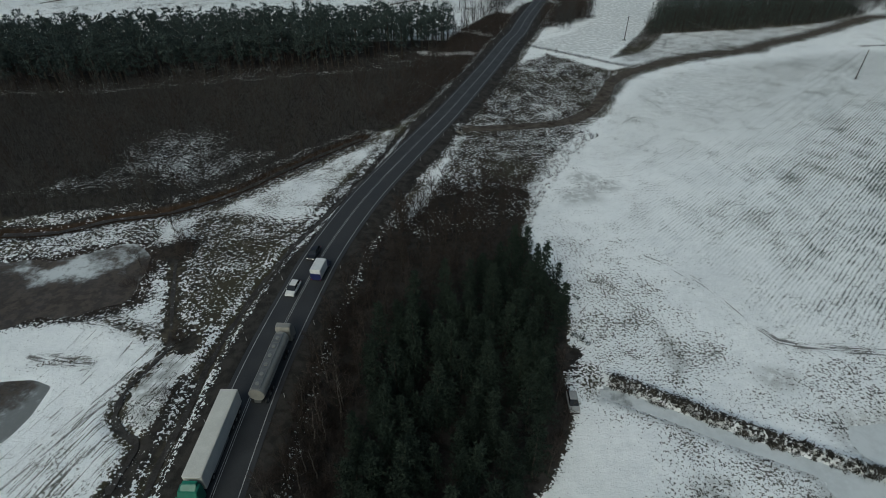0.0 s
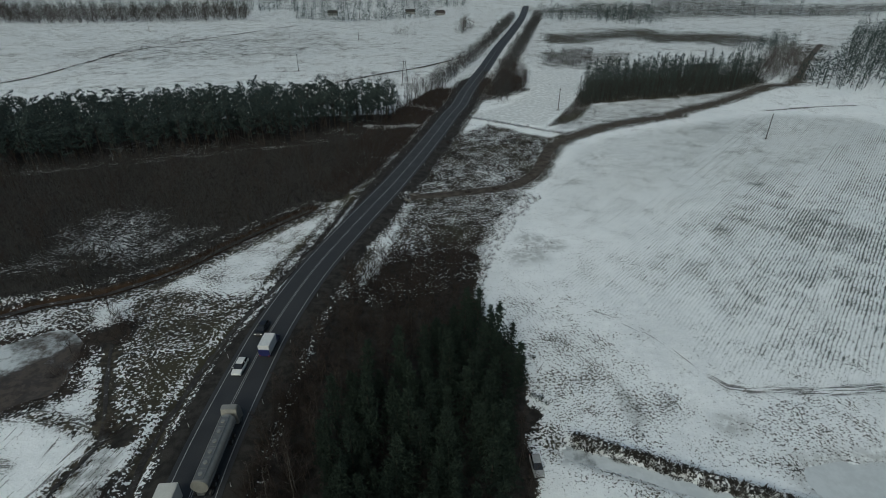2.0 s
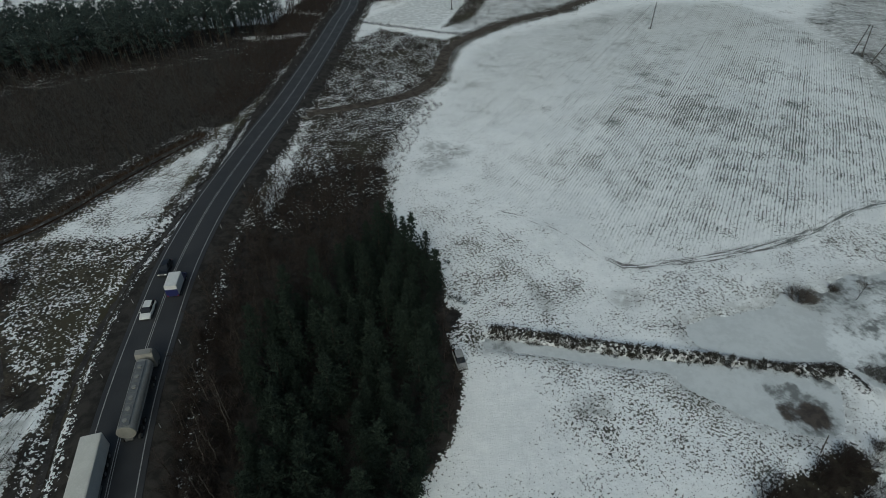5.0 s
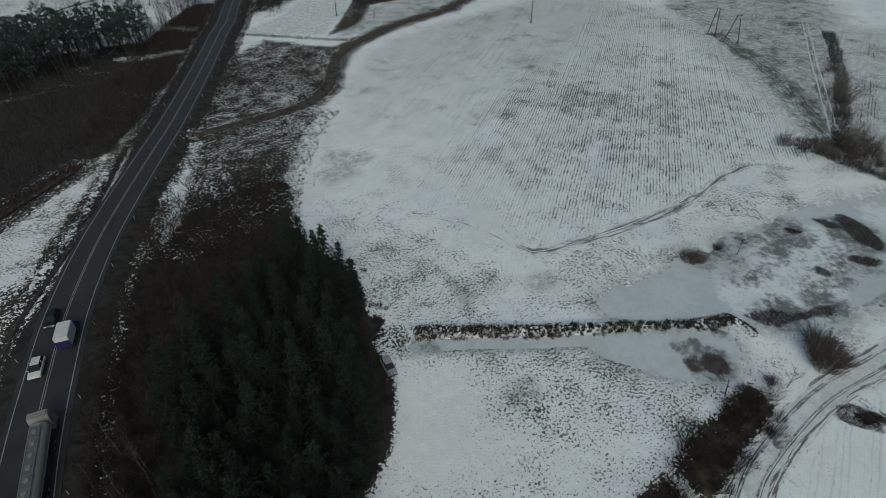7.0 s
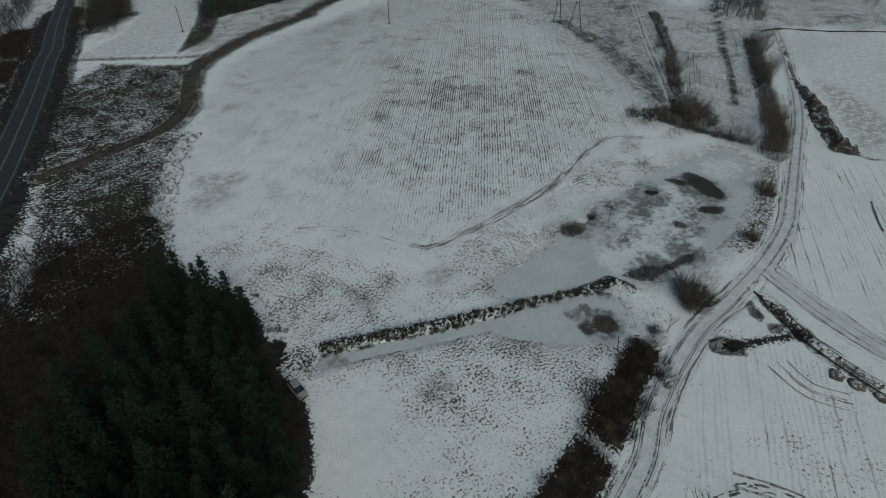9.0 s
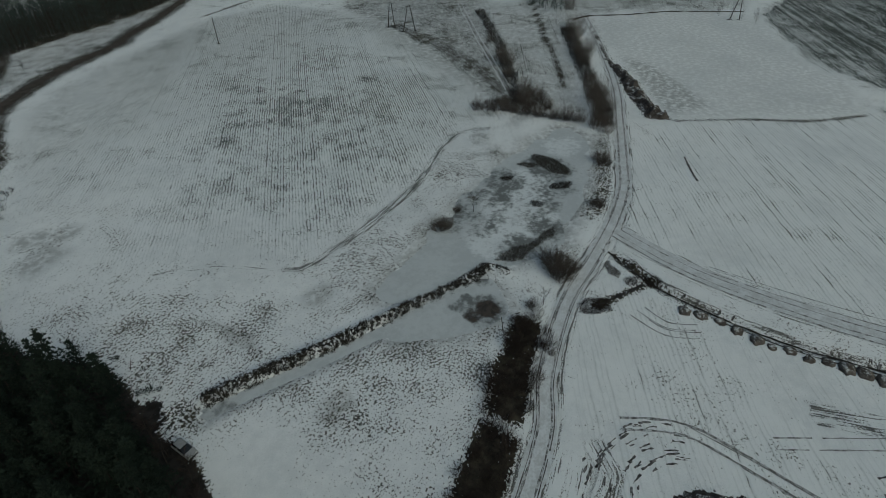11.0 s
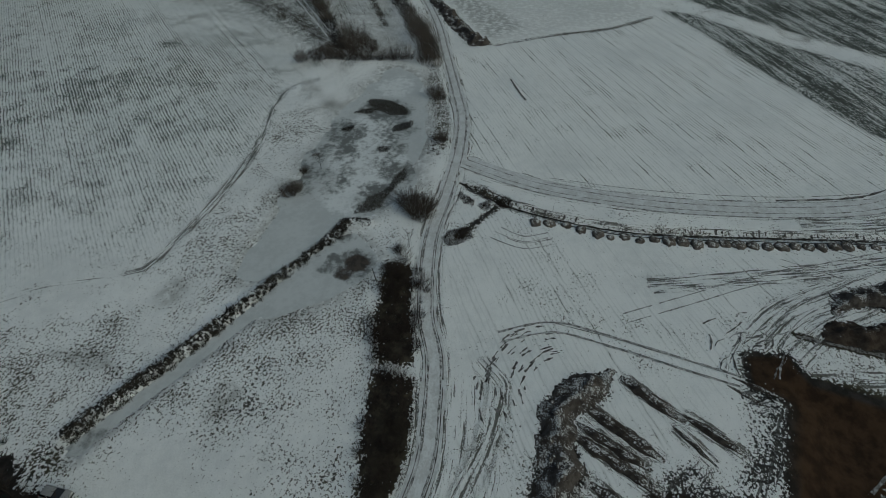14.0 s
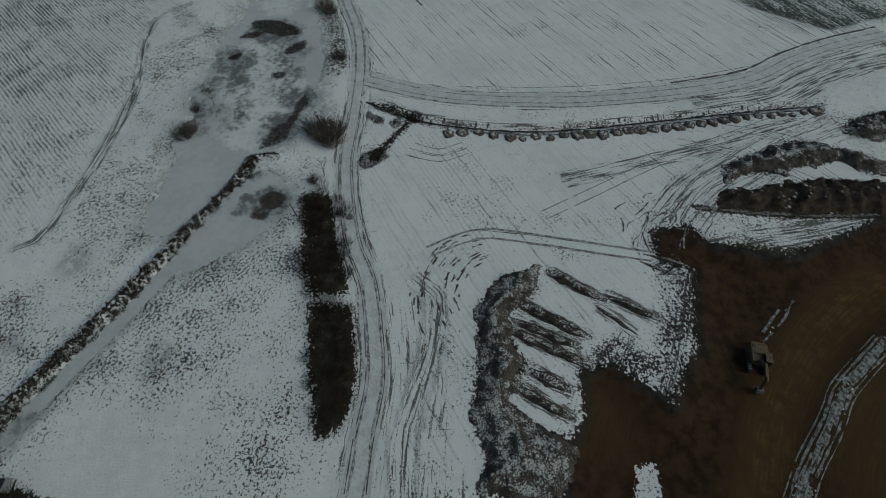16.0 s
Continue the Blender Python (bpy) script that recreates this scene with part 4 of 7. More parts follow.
    lane(OCHRE_LINE, 1, 0.035, pit)
    for a, b in RIDGES[:9]:
        lane([a, ((a[0] + b[0]) / 2, (a[1] + b[1]) / 2), b], 1.7, 0.60)
    lane([(-44, 62), (-47, 54), (-50.5, 45), (-54, 34)], 7.0, 0.46)
    lane([(-75, 69), (-66, 69), (-55, 66.4), (-48.7, 63.7)], 2.2, 0.62)
    lane([(-70, 60), (-64, 58.6), (-58, 58.2)], 1.6, 0.6)
    lane([(-58, 66), (-60, 56), (-64, 44), (-68, 34)], 8.0, 0.27)
    for key, values in (("lane_u", lane_u), ("lane_v", lane_v), ("lane_k", lane_k)):
        me.attributes.new(key, "FLOAT", "POINT").data.foreach_set("value", values)
    for key, values in (("bare", bare), ("rows_a", rows_a), ("rows_c", rows_c), ("soil", soil), ("ochre", ochre), ("thin", thin)):
        me.attributes.new(key, "FLOAT", "POINT").data.foreach_set("value", values)
    me.materials.append(M_GROUND)
    return structure("ground", me, "snow-dusted fields and meadows with bare soil showing", "ground")


ground = build_ground()


def ribbon(name, line, width, lift, material, label, category, wobble=0.0, gap=1.5, seed=0, parent=None, smooth_line=True, offset=0.0):
    """A strip that lies along a line on the ground."""
    pts = spline(line, gap) if smooth_line else line
    rnd = random.Random(seed)
    p = np.array(pts)
    t = np.gradient(p, axis=0)
    t /= np.maximum(np.linalg.norm(t, axis=1), 1e-6)[:, None]
    n = np.stack([-t[:, 1], t[:, 0]], 1)
    w = np.array([0.5 * width * (1 + wobble * (rnd.random() * 2 - 1)) for _ in pts])
    shift = np.array([wobble * width * 0.3 * (rnd.random() * 2 - 1) for _ in pts]) + offset
    cols = [p + n * (shift + k * w)[:, None] for k in (-1, 0, 1)]
    verts, faces = [], []
    zs = [height(c[:, 0], c[:, 1]) for c in cols]
    for i in range(len(pts)):
        for k in range(3):
            verts.append((cols[k][i, 0], cols[k][i, 1], zs[k][i] + lift))
    for i in range(len(pts) - 1):
        for k in range(2):
            a = i * 3 + k
            faces.append((a, a + 1, a + 4, a + 3))
    me = mesh_from(name, verts, faces, material, True)
    if parent is not None:
        return part(name, me, material, parent, label)
    return structure(name, me, label, category)


def pond(name, outline, z, label, category, wet=(), brown=(), blown=(), margin=2.0, cell=0.8):
    """A sheet of ice that runs under its banks; spots (x, y, radius, strength) are wet or brown."""
    xs, ys = [p[0] for p in outline], [p[1] for p in outline]
    gx, gy = np.meshgrid(np.arange(min(xs) - margin, max(xs) + margin + cell, cell), np.arange(min(ys) - margin, max(ys) + margin + cell, cell))
    x, y = gx.ravel(), gy.ravel()
    d = inside(x, y, outline)
    idx = np.arange(x.size).reshape(gx.shape)
    quads = np.stack([idx[:-1, :-1], idx[:-1, 1:], idx[1:, 1:], idx[1:, :-1]], -1).reshape(-1, 4)
    quads = quads[(d[quads] > -margin).all(1)]
    used, back = np.unique(quads, return_inverse=True)
    x, y = x[used], y[used]
    me = mesh_from(name, np.stack([x, y, np.full(x.shape, z)], 1).tolist(), back.reshape(-1, 4).tolist(), M_ICE)
    for key, spots_of in (("wet", wet), ("brown", brown), ("blown", blown)):
        value = np.zeros(x.shape)
        for px, py, pr, strength in spots_of:
            value = np.maximum(value, strength * (1 - soft(np.hypot(x - px, y - py), pr * 0.5, pr * 1.3)))
        me.attributes.new(key, "FLOAT", "POINT").data.foreach_set("value", value)
    return structure(name, me, label, category)


# ---- main road: a slab on its bank, with painted lines ----
def build_road():
    p = np.array(road_line)
    t = np.gradient(p, axis=0)
    t /= np.linalg.norm(t, axis=1)[:, None]
    n = np.stack([-t[:, 1], t[:, 0]], 1)
    verts, faces = [], []
    prof = [(-4.4, 0.5), (-4.3, 0.86), (0, 0.93), (4.3, 0.86), (4.4, 0.5)]
    for i in range(len(p)):
        for off, z in prof:
            q = p[i] - n[i] * off
            verts.append((q[0], q[1], z))
    k = len(prof)
    for i in range(len(p) - 1):
        for j in range(k - 1):
            a = i * k + j
            faces.append((a, a + 1, a + k + 1, a + k))
    road = structure("road", mesh_from("road", verts, faces, M_ASPHALT), "two-lane wet grey asphalt country road", "road")

    def line(offset, width, start, stop, label):
        v, f = [], []
        zc = 0.93 - abs(offset) / 4.5 * 0.07 + 0.012
        seq = range(start, stop)
        for i in seq:
            for s in (-0.5, 0.5):
                q = p[i] - n[i] * (offset + s * width)
                v.append((q[0], q[1], zc))
        for i in range(len(v) // 2 - 1):
            f.append((2 * i, 2 * i + 1, 2 * i + 3, 2 * i + 2))
        part("road_line", mesh_from("road_line", v, f, M_LINE), M_LINE, road, label)

    last = len(p)
    line(-3.5, 0.15, 0, last, "worn white edge line")
    line(3.5, 0.15, 0, last, "worn white edge line")
    line(-0.15, 0.11, 0, last, "white centre line")
    line(0.15, 0.11, 0, last, "white centre line")
    return road, p, n, t


road, road_p, road_n, road_t = build_road()

# ---- ice on the ponds and the stream ----
pond("pond_ice", pond_east, -0.17, "frozen pond with dark wet patches and blown snow", "pond",
     [(122, 35, 8, 0.8), (114, 30, 7, 0.62), (110, 42, 8, 0.72), (104, 31, 8, 0.58), (96, 25, 6, 0.66), (86, 27, 7, 0.7), (92, 42, 10, 0.66), (88, 45, 6, 0.66), (100, 41, 9, 0.62), (99, 34, 8, 0.52), (106, 36, 8, 0.52)],
     [], [(92, 33, 8, 0.9), (99, 29, 7, 0.85), (99, 37, 8, 0.9), (108, 34, 7, 0.9), (115, 37, 7, 0.85), (106, 41, 6, 0.7), (84, 33, 6, 0.75), (88, 38, 6, 0.7), (136, 36, 8, 0.6)])
pond("pond_ice", ice_mid, -0.195, "small frozen pool with a brown thawed patch", "pond", [(66, 26, 5, 0.75), (64.5, 31, 2.0, 0.8), (67.2, 30.3, 1.5, 0.85), (73, 30, 2, 0.7)], [(66.5, 25.6, 3.0, 0.85), (63.8, 27.2, 2.4, 0.75)])
pond("pond_ice", pond_west, -0.20, "brown half-frozen pond with pale ice in the middle", "pond", [(-66, 75, 7, 0.9), (-75, 74, 8, 0.85), (-86, 73, 8, 0.9), (-95, 78, 9, 0.9), (-88, 80, 6, 0.6), (-77, 81, 8, 0.52), (-70, 83, 5, 0.5), (-62, 80, 5, 0.85), (-64, 89, 4, 0.8), (-73, 89, 4, 0.8), (-90, 85, 5, 0.85)],
     [(-66, 75, 9, 0.9), (-76, 72, 9, 0.95), (-88, 74, 10, 0.95), (-98, 78, 9, 0.9), (-62, 84, 5, 0.8), (-92, 85, 6, 0.7), (-69, 87, 7, 0.62), (-82, 88, 7, 0.7), (-65, 80, 6, 0.7), (-84, 79, 6, 0.6), (-76, 77, 6, 0.62)], [(-76, 83, 5, 0.55)])
pond("puddle", PUDDLE, -0.16, "dark muddy pool beside the snowy yard", "puddle", [(-66, 50, 14, 1.0)], [(-68, 52, 5, 0.7)])
stream_ring = [(x - 1.1, y - 2.0) for x, y in STREAM_LINE] + [(x + 1.1, y + 2.0) for x, y in STREAM_LINE[::-1]]
pond("stream_ice", stream_ring, -0.225, "frozen grey stream below a tussocky bank", "stream", [(26, 51, 4, 0.7)], (), (), 1.0, 0.7)

# ---- dirt road, farm track and wheel ruts ----
ribbon("dirt_road", DIRT_LINE, 4.2, 0.10, M_DIRT, "brown muddy dirt road along the field edge", "dirt road", 0.12, 2.0)
ribbon("field_hedge", HEDGE_W, 1.6, 0.3, M_DIRT, "dark hedge bank across the snowy hillside", "hedge bank", 0.8, 6.0, 11)
ribbon("field_edge", [(-50, 300), (-10, 340), (30, 372), (62, 410)], 2.0, 0.3, M_DIRT, "dark grassy edge between far fields", "field edge", 0.4, 5.0, 13)
ribbon("field_edge", [(266, 76), (277, 71.5), (288.3, 56.1), (305.7, 37.9), (322, 6)], 1.6, 0.12, M_DIRT, "dark grassy edge of the white field", "field edge", 0.6, 3.0, 14)
ribbon("farm_track", TRACK_LINE, 3.6, 0.035, M_PACKED, "packed snow farm track with muddy wheel ruts", "farm track", 0.10, 2.0)
ribbon("field_path", PATH_LINE, 5.0, 0.035, M_PACKED, "packed snow path beside the drainage ditch", "field path", 0.10, 2.0)



def ruts(name, line, gauge, width, material, label, wobble=0.5, sides=(-1, 1), break_at=0.0, seed=0):
    """Wheel marks on either side of a line; pieces drop out by chance."""
    pts = spline(line, 1.2)
    for side in sides:
        rnd = random.Random(seed * 7 + side)
        run, runs = [], []
        for q in pts:
            run.append(q)
            if len(run) > 4 and rnd.random() < break_at:
                runs.append(run)
                run = []
        runs.append(run)
        for r in runs:
            if len(r) > 2:
                ribbon(name, r, width, 0.06, material, label, name.replace("_", " "), wobble, 1.2, rnd.randint(0, 9999), None, False, side * gauge / 2)


ruts("wheel_rut", TRACK_LINE[1:13], 1.9, 0.30, M_RUT, "muddy wheel rut in the farm track", 0.45, seed=1)
ruts("wheel_rut", TRACK_LINE[2:11], 2.6, 0.13, M_RUT_DARK, "thin dark wheel rut in the farm track", 0.6, (-1, 1), 0.06, 2)
ruts("wheel_rut", TRACK_LINE[11:], 2.0, 0.5, M_RUT, "muddy wheel rut in the farm track", 0.4, seed=3)
ruts("wheel_rut", PATH_LINE, 4.6, 0.35, M_RUT, "muddy wheel rut along the field path", 0.6, (-1,), 0.02, 4)
ruts("wheel_rut", PATH_LINE, 2.0, 0.25, M_RUT, "faint wheel rut along the field path", 0.7, (-1, 1), 0.08, 5)
ruts("wheel_rut", PATH_LINE[3:], 6.5, 0.5, M_RUT_DARK, "dark wheel rut where the path bends", 0.5, (1,), 0.01, 6)
ruts("wheel_rut", SPUR_LINE[2:], 2.0, 0.40, M_RUT, "curving wheel rut to the earthworks", 0.4, seed=7)
ruts("wheel_rut", SPUR_LINE[3:], 1.62, 0.12, M_RUT_DARK, "dark wheel rut to the earthworks", 0.5, seed=8)

# straight and bending machine marks on the snow by the earthworks
MARKS = [
    [(62, -22), (68, -33), (74, -44), (80, -58), (87, -74)], [(60, -44), (67, -49), (73, -57), (80, -68)],
    [(58, -46), (65, -53), (72, -63)], [(63, -78), (74, -64), (80, -50)], [(70, -84), (80, -72), (84, -60)],
    [(98, -8), (97, -30), (99.5, -55), (104, -74)], [(80, -9), (78, -4), (80, 1)], [(78.5, -9), (76.5, -4), (78.5, 2)],
]
for k, mark in enumerate(MARKS):
    ruts("wheel_rut", mark, 1.9, 0.20, M_RUT, "machine tyre mark pressed into the snow", 0.5, (-1, 1), 0.06, 20 + k)
rnd = random.Random(5)
for k in range(58):
    # short scraped marks, fanned round the earth heap
    a = radians(rnd.uniform(20, 120))
    r = rnd.uniform(7, 15)
    cx, cy = 46 + r * math.cos(a) * 0.9, -14 + r * math.sin(a)
    d = a + radians(90 + rnd.uniform(-9, 9))
    n = rnd.uniform(0.35, 1.1)
    ribbon("scrape_mark", [(cx - n * math.cos(d), cy - n * math.sin(d)), (cx, cy), (cx + n * math.cos(d), cy + n * math.sin(d))], 0.22, 0.05, M_RUT_DARK, "short dark scrape in the snow", "scrape mark", 0.95, 0.35, k)
for k in range(26):
    # churned ruts where machines turn at the edge of the pit
    cx, cy = rnd.uniform(55, 66), rnd.uniform(-47, -34)
    d = math.atan2(cy + 52, cx - 50) + radians(90 + rnd.uniform(-25, 25))
    n, bow = rnd.uniform(0.6, 2.2), rnd.uniform(-0.5, 0.5)
    ribbon("scrape_mark", [(cx - n * math.cos(d), cy - n * math.sin(d)), (cx + bow * math.sin(d), cy - bow * math.cos(d)), (cx + n * math.cos(d), cy + n * math.sin(d))], 0.20, 0.05, M_RUT_DARK if k % 3 else M_RUT, "curved dark scrape in the snow", "scrape mark", 0.8, 0.5, 100 + k)

# short cuts across the banks of the drainage ditch
ditch_pts = spline(DITCH_LINE[2:], 1.15)
for k in range(1, len(ditch_pts) - 1):
    (ax, ay), (cx, cy), (bx, by) = ditch_pts[k - 1:k + 2]
    if rnd.random() < 0.9:
        n = math.hypot(bx - ax, by - ay)
        ux, uy = (by - ay) / n, -(bx - ax) / n
        lo, hi = rnd.uniform(0.3, 0.9), rnd.uniform(1.3, 2.3)
        if rnd.random() < 0.4:
            lo, hi = -hi * 0.7, -lo
        ribbon("scrape_mark", [(cx + ux * lo, cy + uy * lo), (cx + ux * (lo + hi) / 2, cy + uy * (lo + hi) / 2), (cx + ux * hi, cy + uy * hi)], 0.36, 0.05, M_RUT_DARK, "short dark cut in the ditch bank", "scrape mark", 0.6, 0.5, 400 + k)
ribbon("trench", TRENCH_LINE, 0.7, 0.04, M_RUT_DARK, "narrow dark trench below the spoil heap", "trench", 0.5, 1.0, 340)

for off in (-1.0, 1.0):
    ribbon("farm_track", [(270.6, 141), (223.6, 107.5), (192.8, 84.7), (167, 66)], 0.45, 0.05, M_PACKED, "packed snow wheel track through rough grass", "farm track", 0.4, 2.0, 330, None, True, off)
# tracks in the western yard and the road ditch
YARD_MARKS = [[(-47, 60), (-52, 52), (-56, 44), (-60, 36)], [(-44, 57), (-46, 50), (-49, 42), (-52, 36)]]
for k, mark in enumerate(YARD_MARKS):
    ruts("wheel_rut", mark, 1.8, 0.22, M_RUT, "dark wheel rut across the snowy yard", 0.9, (-1, 1), 0.10, 60 + k)
ribbon("wheel_rut", [(133.5, -0.6), (139, 2), (145.8, 4.6)], 0.5, 0.06, M_RUT_DARK, "short dark furrow across the ploughed snow", "furrow", 0.5, 1.0, 501)
ribbon("wheel_rut", [(28.5, 65), (29.8, 67.5), (29.5, 70), (28, 71.5)], 0.16, 0.06, M_RUT, "thin curved tyre mark by the trees", "wheel rut", 0.4, 0.6, 502)
for k, off in enumerate((-1.5, -0.9, -0.35, 0.1, 0.55, 1.1, 1.7)):
    ruts("snow_streak", [(x + off * 0.76, y + off * 0.62) for x, y in STREAK_LINE], 0.0, 0.16 + 0.10 * (3 - abs(k - 3)), M_DIRTY_SNOW, "dirty snow streak lying in the brown pit", 0.7, (1,), 0.16, 510 + k)
for k, line in enumerate(([(44.6, -57.8), (41.1, -54.9), (38, -51)], [(43.2, -55.2), (40.5, -52.5), (37.4, -49)])):
    ruts("snow_streak", line, 0.0, 0.3, M_DIRTY_SNOW, "dirty snow in a crawler track behind the excavator", 0.9, (1,), 0.3, 530 + k)
ribbon("ditch_water", ROAD_DITCH[1:], 0.9, 0.12, M_PUDDLE, "narrow dark water in the roadside ditch", "ditch", 0.3, 1.5, 3)
ribbon("ditch_water", CROSS_DITCH, 0.7, 0.05, M_PUDDLE, "narrow dark ditch across the meadow", "ditch", 0.3, 1.5, 4)
ribbon("stream_water", STREAM_DARK, 1.3, 0.22, M_PUDDLE, "dark winding stream under bare alders", "stream", 0.2, 2.0, 5)
ribbon("ditch_water", DITCH_LINE, 0.42, 0.10, M_PUDDLE, "dark water in the drainage ditch", "ditch", 0.4, 1.5, 6)
ribbon("ditch_water", [(76.9, 8.3), (81.6, 5.5), (87.1, 2.1), (89.4, 0.8)], 0.7, 0.06, M_PUDDLE, "dark branch of the drainage ditch", "ditch", 0.6, 0.8, 8)
ribbon("ditch_water", [(92.3, 9.2), (90.8, 6.2), (89.4, 3.4)], 0.5, 0.06, M_PUDDLE, "thin dark side channel of the drainage ditch", "ditch", 0.5, 0.8, 9)
ribbon("ditch_water", [(x - 1.9, y) for x, y in DITCH_LINE[3:]], 0.3, 0.08, M_PUDDLE, "thin dark groove along the ditch bank", "ditch", 0.7, 1.0, 12)
ribbon("mud_channel", MUD_LINE, 1.0, 0.16, M_PUDDLE, "muddy channel across the yard", "mud", 0.5, 1.0, 7)


# ---- spoil heaps, ridges and mounds ----
def heap_mesh(name, outline, tall, material, seed, cell=0.5):
    """A lumpy bank of dug earth inside an outline."""
    xs = [p[0] for p in outline]
    ys = [p[1] for p in outline]
    gx, gy = np.meshgrid(np.arange(min(xs) - 1, max(xs) + 1, cell), np.arange(min(ys) - 1, max(ys) + 1, cell))
    x, y = gx.ravel(), gy.ravel()
    d = inside(x, y, outline)
    lump = np.array([noise.fractal(Vector((a * 0.5 + seed, b * 0.5, 0.3)), 0.8, 2.1, 5) for a, b in zip(x, y)])
    d = d + 1.1 * lump
    z = height(x, y) + soft(d, -0.4, 2.4) * (0.65 + 0.35 * soft(d, 1.0, 4.0)) * tall * (0.85 + 0.45 * lump) + np.where(d < -0.3, -0.3, 0.0)
    ny, nx = gx.shape
    idx = np.arange(nx * ny).reshape(ny, nx)
    quads = np.stack([idx[:-1, :-1], idx[:-1, 1:], idx[1:, 1:], idx[1:, :-1]], -1).reshape(-1, 4)
    keep = (d[quads] > -0.9).any(1)
    me = mesh_from(name, np.stack([x, y, z], 1).tolist(), quads[keep].tolist(), material, True)
    bm = bmesh.new()
    bm.from_mesh(me)
    bmesh.ops.delete(bm, geom=[v for v in bm.verts if not v.link_faces], context="VERTS")
    bm.to_mesh(me)
    bm.free()
    return me


def mound_mesh(seed, name="soil_mound", detail=3):
    bm = bmesh.new()
    bmesh.ops.create_icosphere(bm, subdivisions=detail, radius=1.0)
    for v in bm.verts:
        j = 1 + 0.30 * noise.fractal(v.co * 1.7 + Vector((seed, 0, 0)), 1.0, 2.0, 3)
        v.co = Vector((v.co.x * j, v.co.y * j, max(v.co.z, -0.2) * 0.42 * j))
    me = bpy.data.meshes.new(name)
    bm.to_mesh(me)
    bm.free()
    me.materials.append(M_MOUND)
    me.polygons.foreach_set("use_smooth", [True] * len(me.polygons))
    return me


mounds = [mound_mesh(s) for s in (1.0, 4.0, 9.0)]
clods = [mound_mesh(s, "clod", 2) for s in (2.0, 5.0, 8.0)]


for k, (outline, tall, label, soil_of) in enumerate((
        (HEAP_A, 1.5, "long bank of dark dug earth dusted with snow", M_HEAP), (HEAP_B, 1.9, "dark spoil heap dusted and streaked with snow", M_HEAP),
        (BANK_EARTH, 2.4, "low bank of dug earth beside the track", M_HEAP), (HEAP_C, 2.6, "bare dark brown spoil slope above a trench", M_SPOIL),
        (HEAP_D, 2.0, "grey spoil heap beside the field path", M_HEAP))):
    heap = tagged(new("spoil_bank", heap_mesh("spoil_bank", outline, tall, soil_of, k * 9.1)), label, "earth heap")
    clod_rnd = random.Random(70 + k)
    tops = [v.co for v in heap.data.vertices if v.co.z > h1(v.co.x, v.co.y) + 0.5]
    for spot in clod_rnd.sample(tops, min(26, len(tops))):
        clod = part("clod", clods[clod_rnd.randrange(3)], None, heap)
        size = clod_rnd.uniform(0.22, 0.5)
        clod.matrix_basis = pose(spot.x, spot.y, spot.z, 0, 0, clod_rnd.uniform(0, 360)) @ Matrix.Diagonal((size, size * clod_rnd.uniform(0.7, 1.0), size, 1))


def ridge(a, b, width, tall, seed, label):
    """A long tipped row of earth."""
    a, b = Vector(a), Vector(b)
    n = max(4, int((b - a).length / 0.6))
    d = (b - a).normalized()
    s = Vector((-d.y, d.x))
    prof = [(-1.0, -0.15), (-0.55, 0.62), (-0.15, 0.95), (0.3, 0.85), (0.7, 0.4), (1.0, -0.15)]
    verts, faces = [], []
    for i in range(n + 1):
        q = a + (b - a) * (i / n)
        end = min(1.0, i / 5.0, (n - i) / 5.0)
        for o, z in prof:
            j = (1 + 0.45 * noise.noise(Vector((i * 0.32, o * 2, seed))) + 0.3 * noise.noise(Vector((i * 1.3, o * 4, seed)))) * (0.45 + 0.55 * end)
            p = q + s * (o * width / 2 * j)
            verts.append((p.x, p.y, h1(p.x, p.y) + (z * tall * j * end if z > 0 else z)))
    k = len(prof)
    for i in range(n):
        for j in range(k - 1):
            c = i * k + j
            faces.append((c, c + 1, c + k + 1, c + k))
    tagged(new("soil_ridge", mesh_from("soil_ridge", verts, faces, M_RIDGE)), label, "earth ridge", "tipped rows of earth")


for k, (a, b) in enumerate(RIDGES):
    ridge(a, b, (2.3, 1.7, 2.1)[k % 3] if k < 8 else 0.9, 0.6 if k < 8 else 0.35, k * 3.7, "long tipped row of dark earth topped with snow")


rnd = random.Random(2)
for k, (x, y) in enumerate(spline(MOUND_LINE, 2.2)):
    s = rnd.uniform(0.8, 1.3)
    ob = new("soil_mound", mounds[k % 3])
    ob.matrix_basis = pose(x + rnd.uniform(-0.4, 0.4), y, h1(x, y), 0, 0, rnd.uniform(0, 360)) @ Matrix.Diagonal((s, s * rnd.uniform(0.8, 1.2), s, 1))
    tagged(ob, "rounded mound of brown dug soil beside the ditch", "earth mound", "mounds along the drainage ditch")

# ---- plants ----
def tube(verts, faces, pts, radii, sides=5):
    base = len(verts)
    for i, (p, r) in enumerate(zip(pts, radii)):
        d = (pts[min(i + 1, len(pts) - 1)] - pts[max(i - 1, 0)]).normalized()
        u = d.orthogonal().normalized()
        w = d.cross(u)
        for k in range(sides):
            a = 2 * math.pi * k / sides
            verts.append(p + (u * math.cos(a) + w * math.sin(a)) * r)
    for i in range(len(pts) - 1):
        for k in range(sides):
            a, b = base + i * sides + k, base + i * sides + (k + 1) % sides
            faces.append((a, b, b + sides, a + sides))


def sliver(verts, faces, p, d, length, width, rnd):
    """One needle tuft, twig or blade."""
    s = d.cross(Vector((rnd.uniform(-1, 1), rnd.uniform(-1, 1), rnd.uniform(-1, 1)))).normalized() * width
    n = len(verts)
    verts.extend((p - s, p + s, p + d * length))
    faces.append((n, n + 1, n + 2))


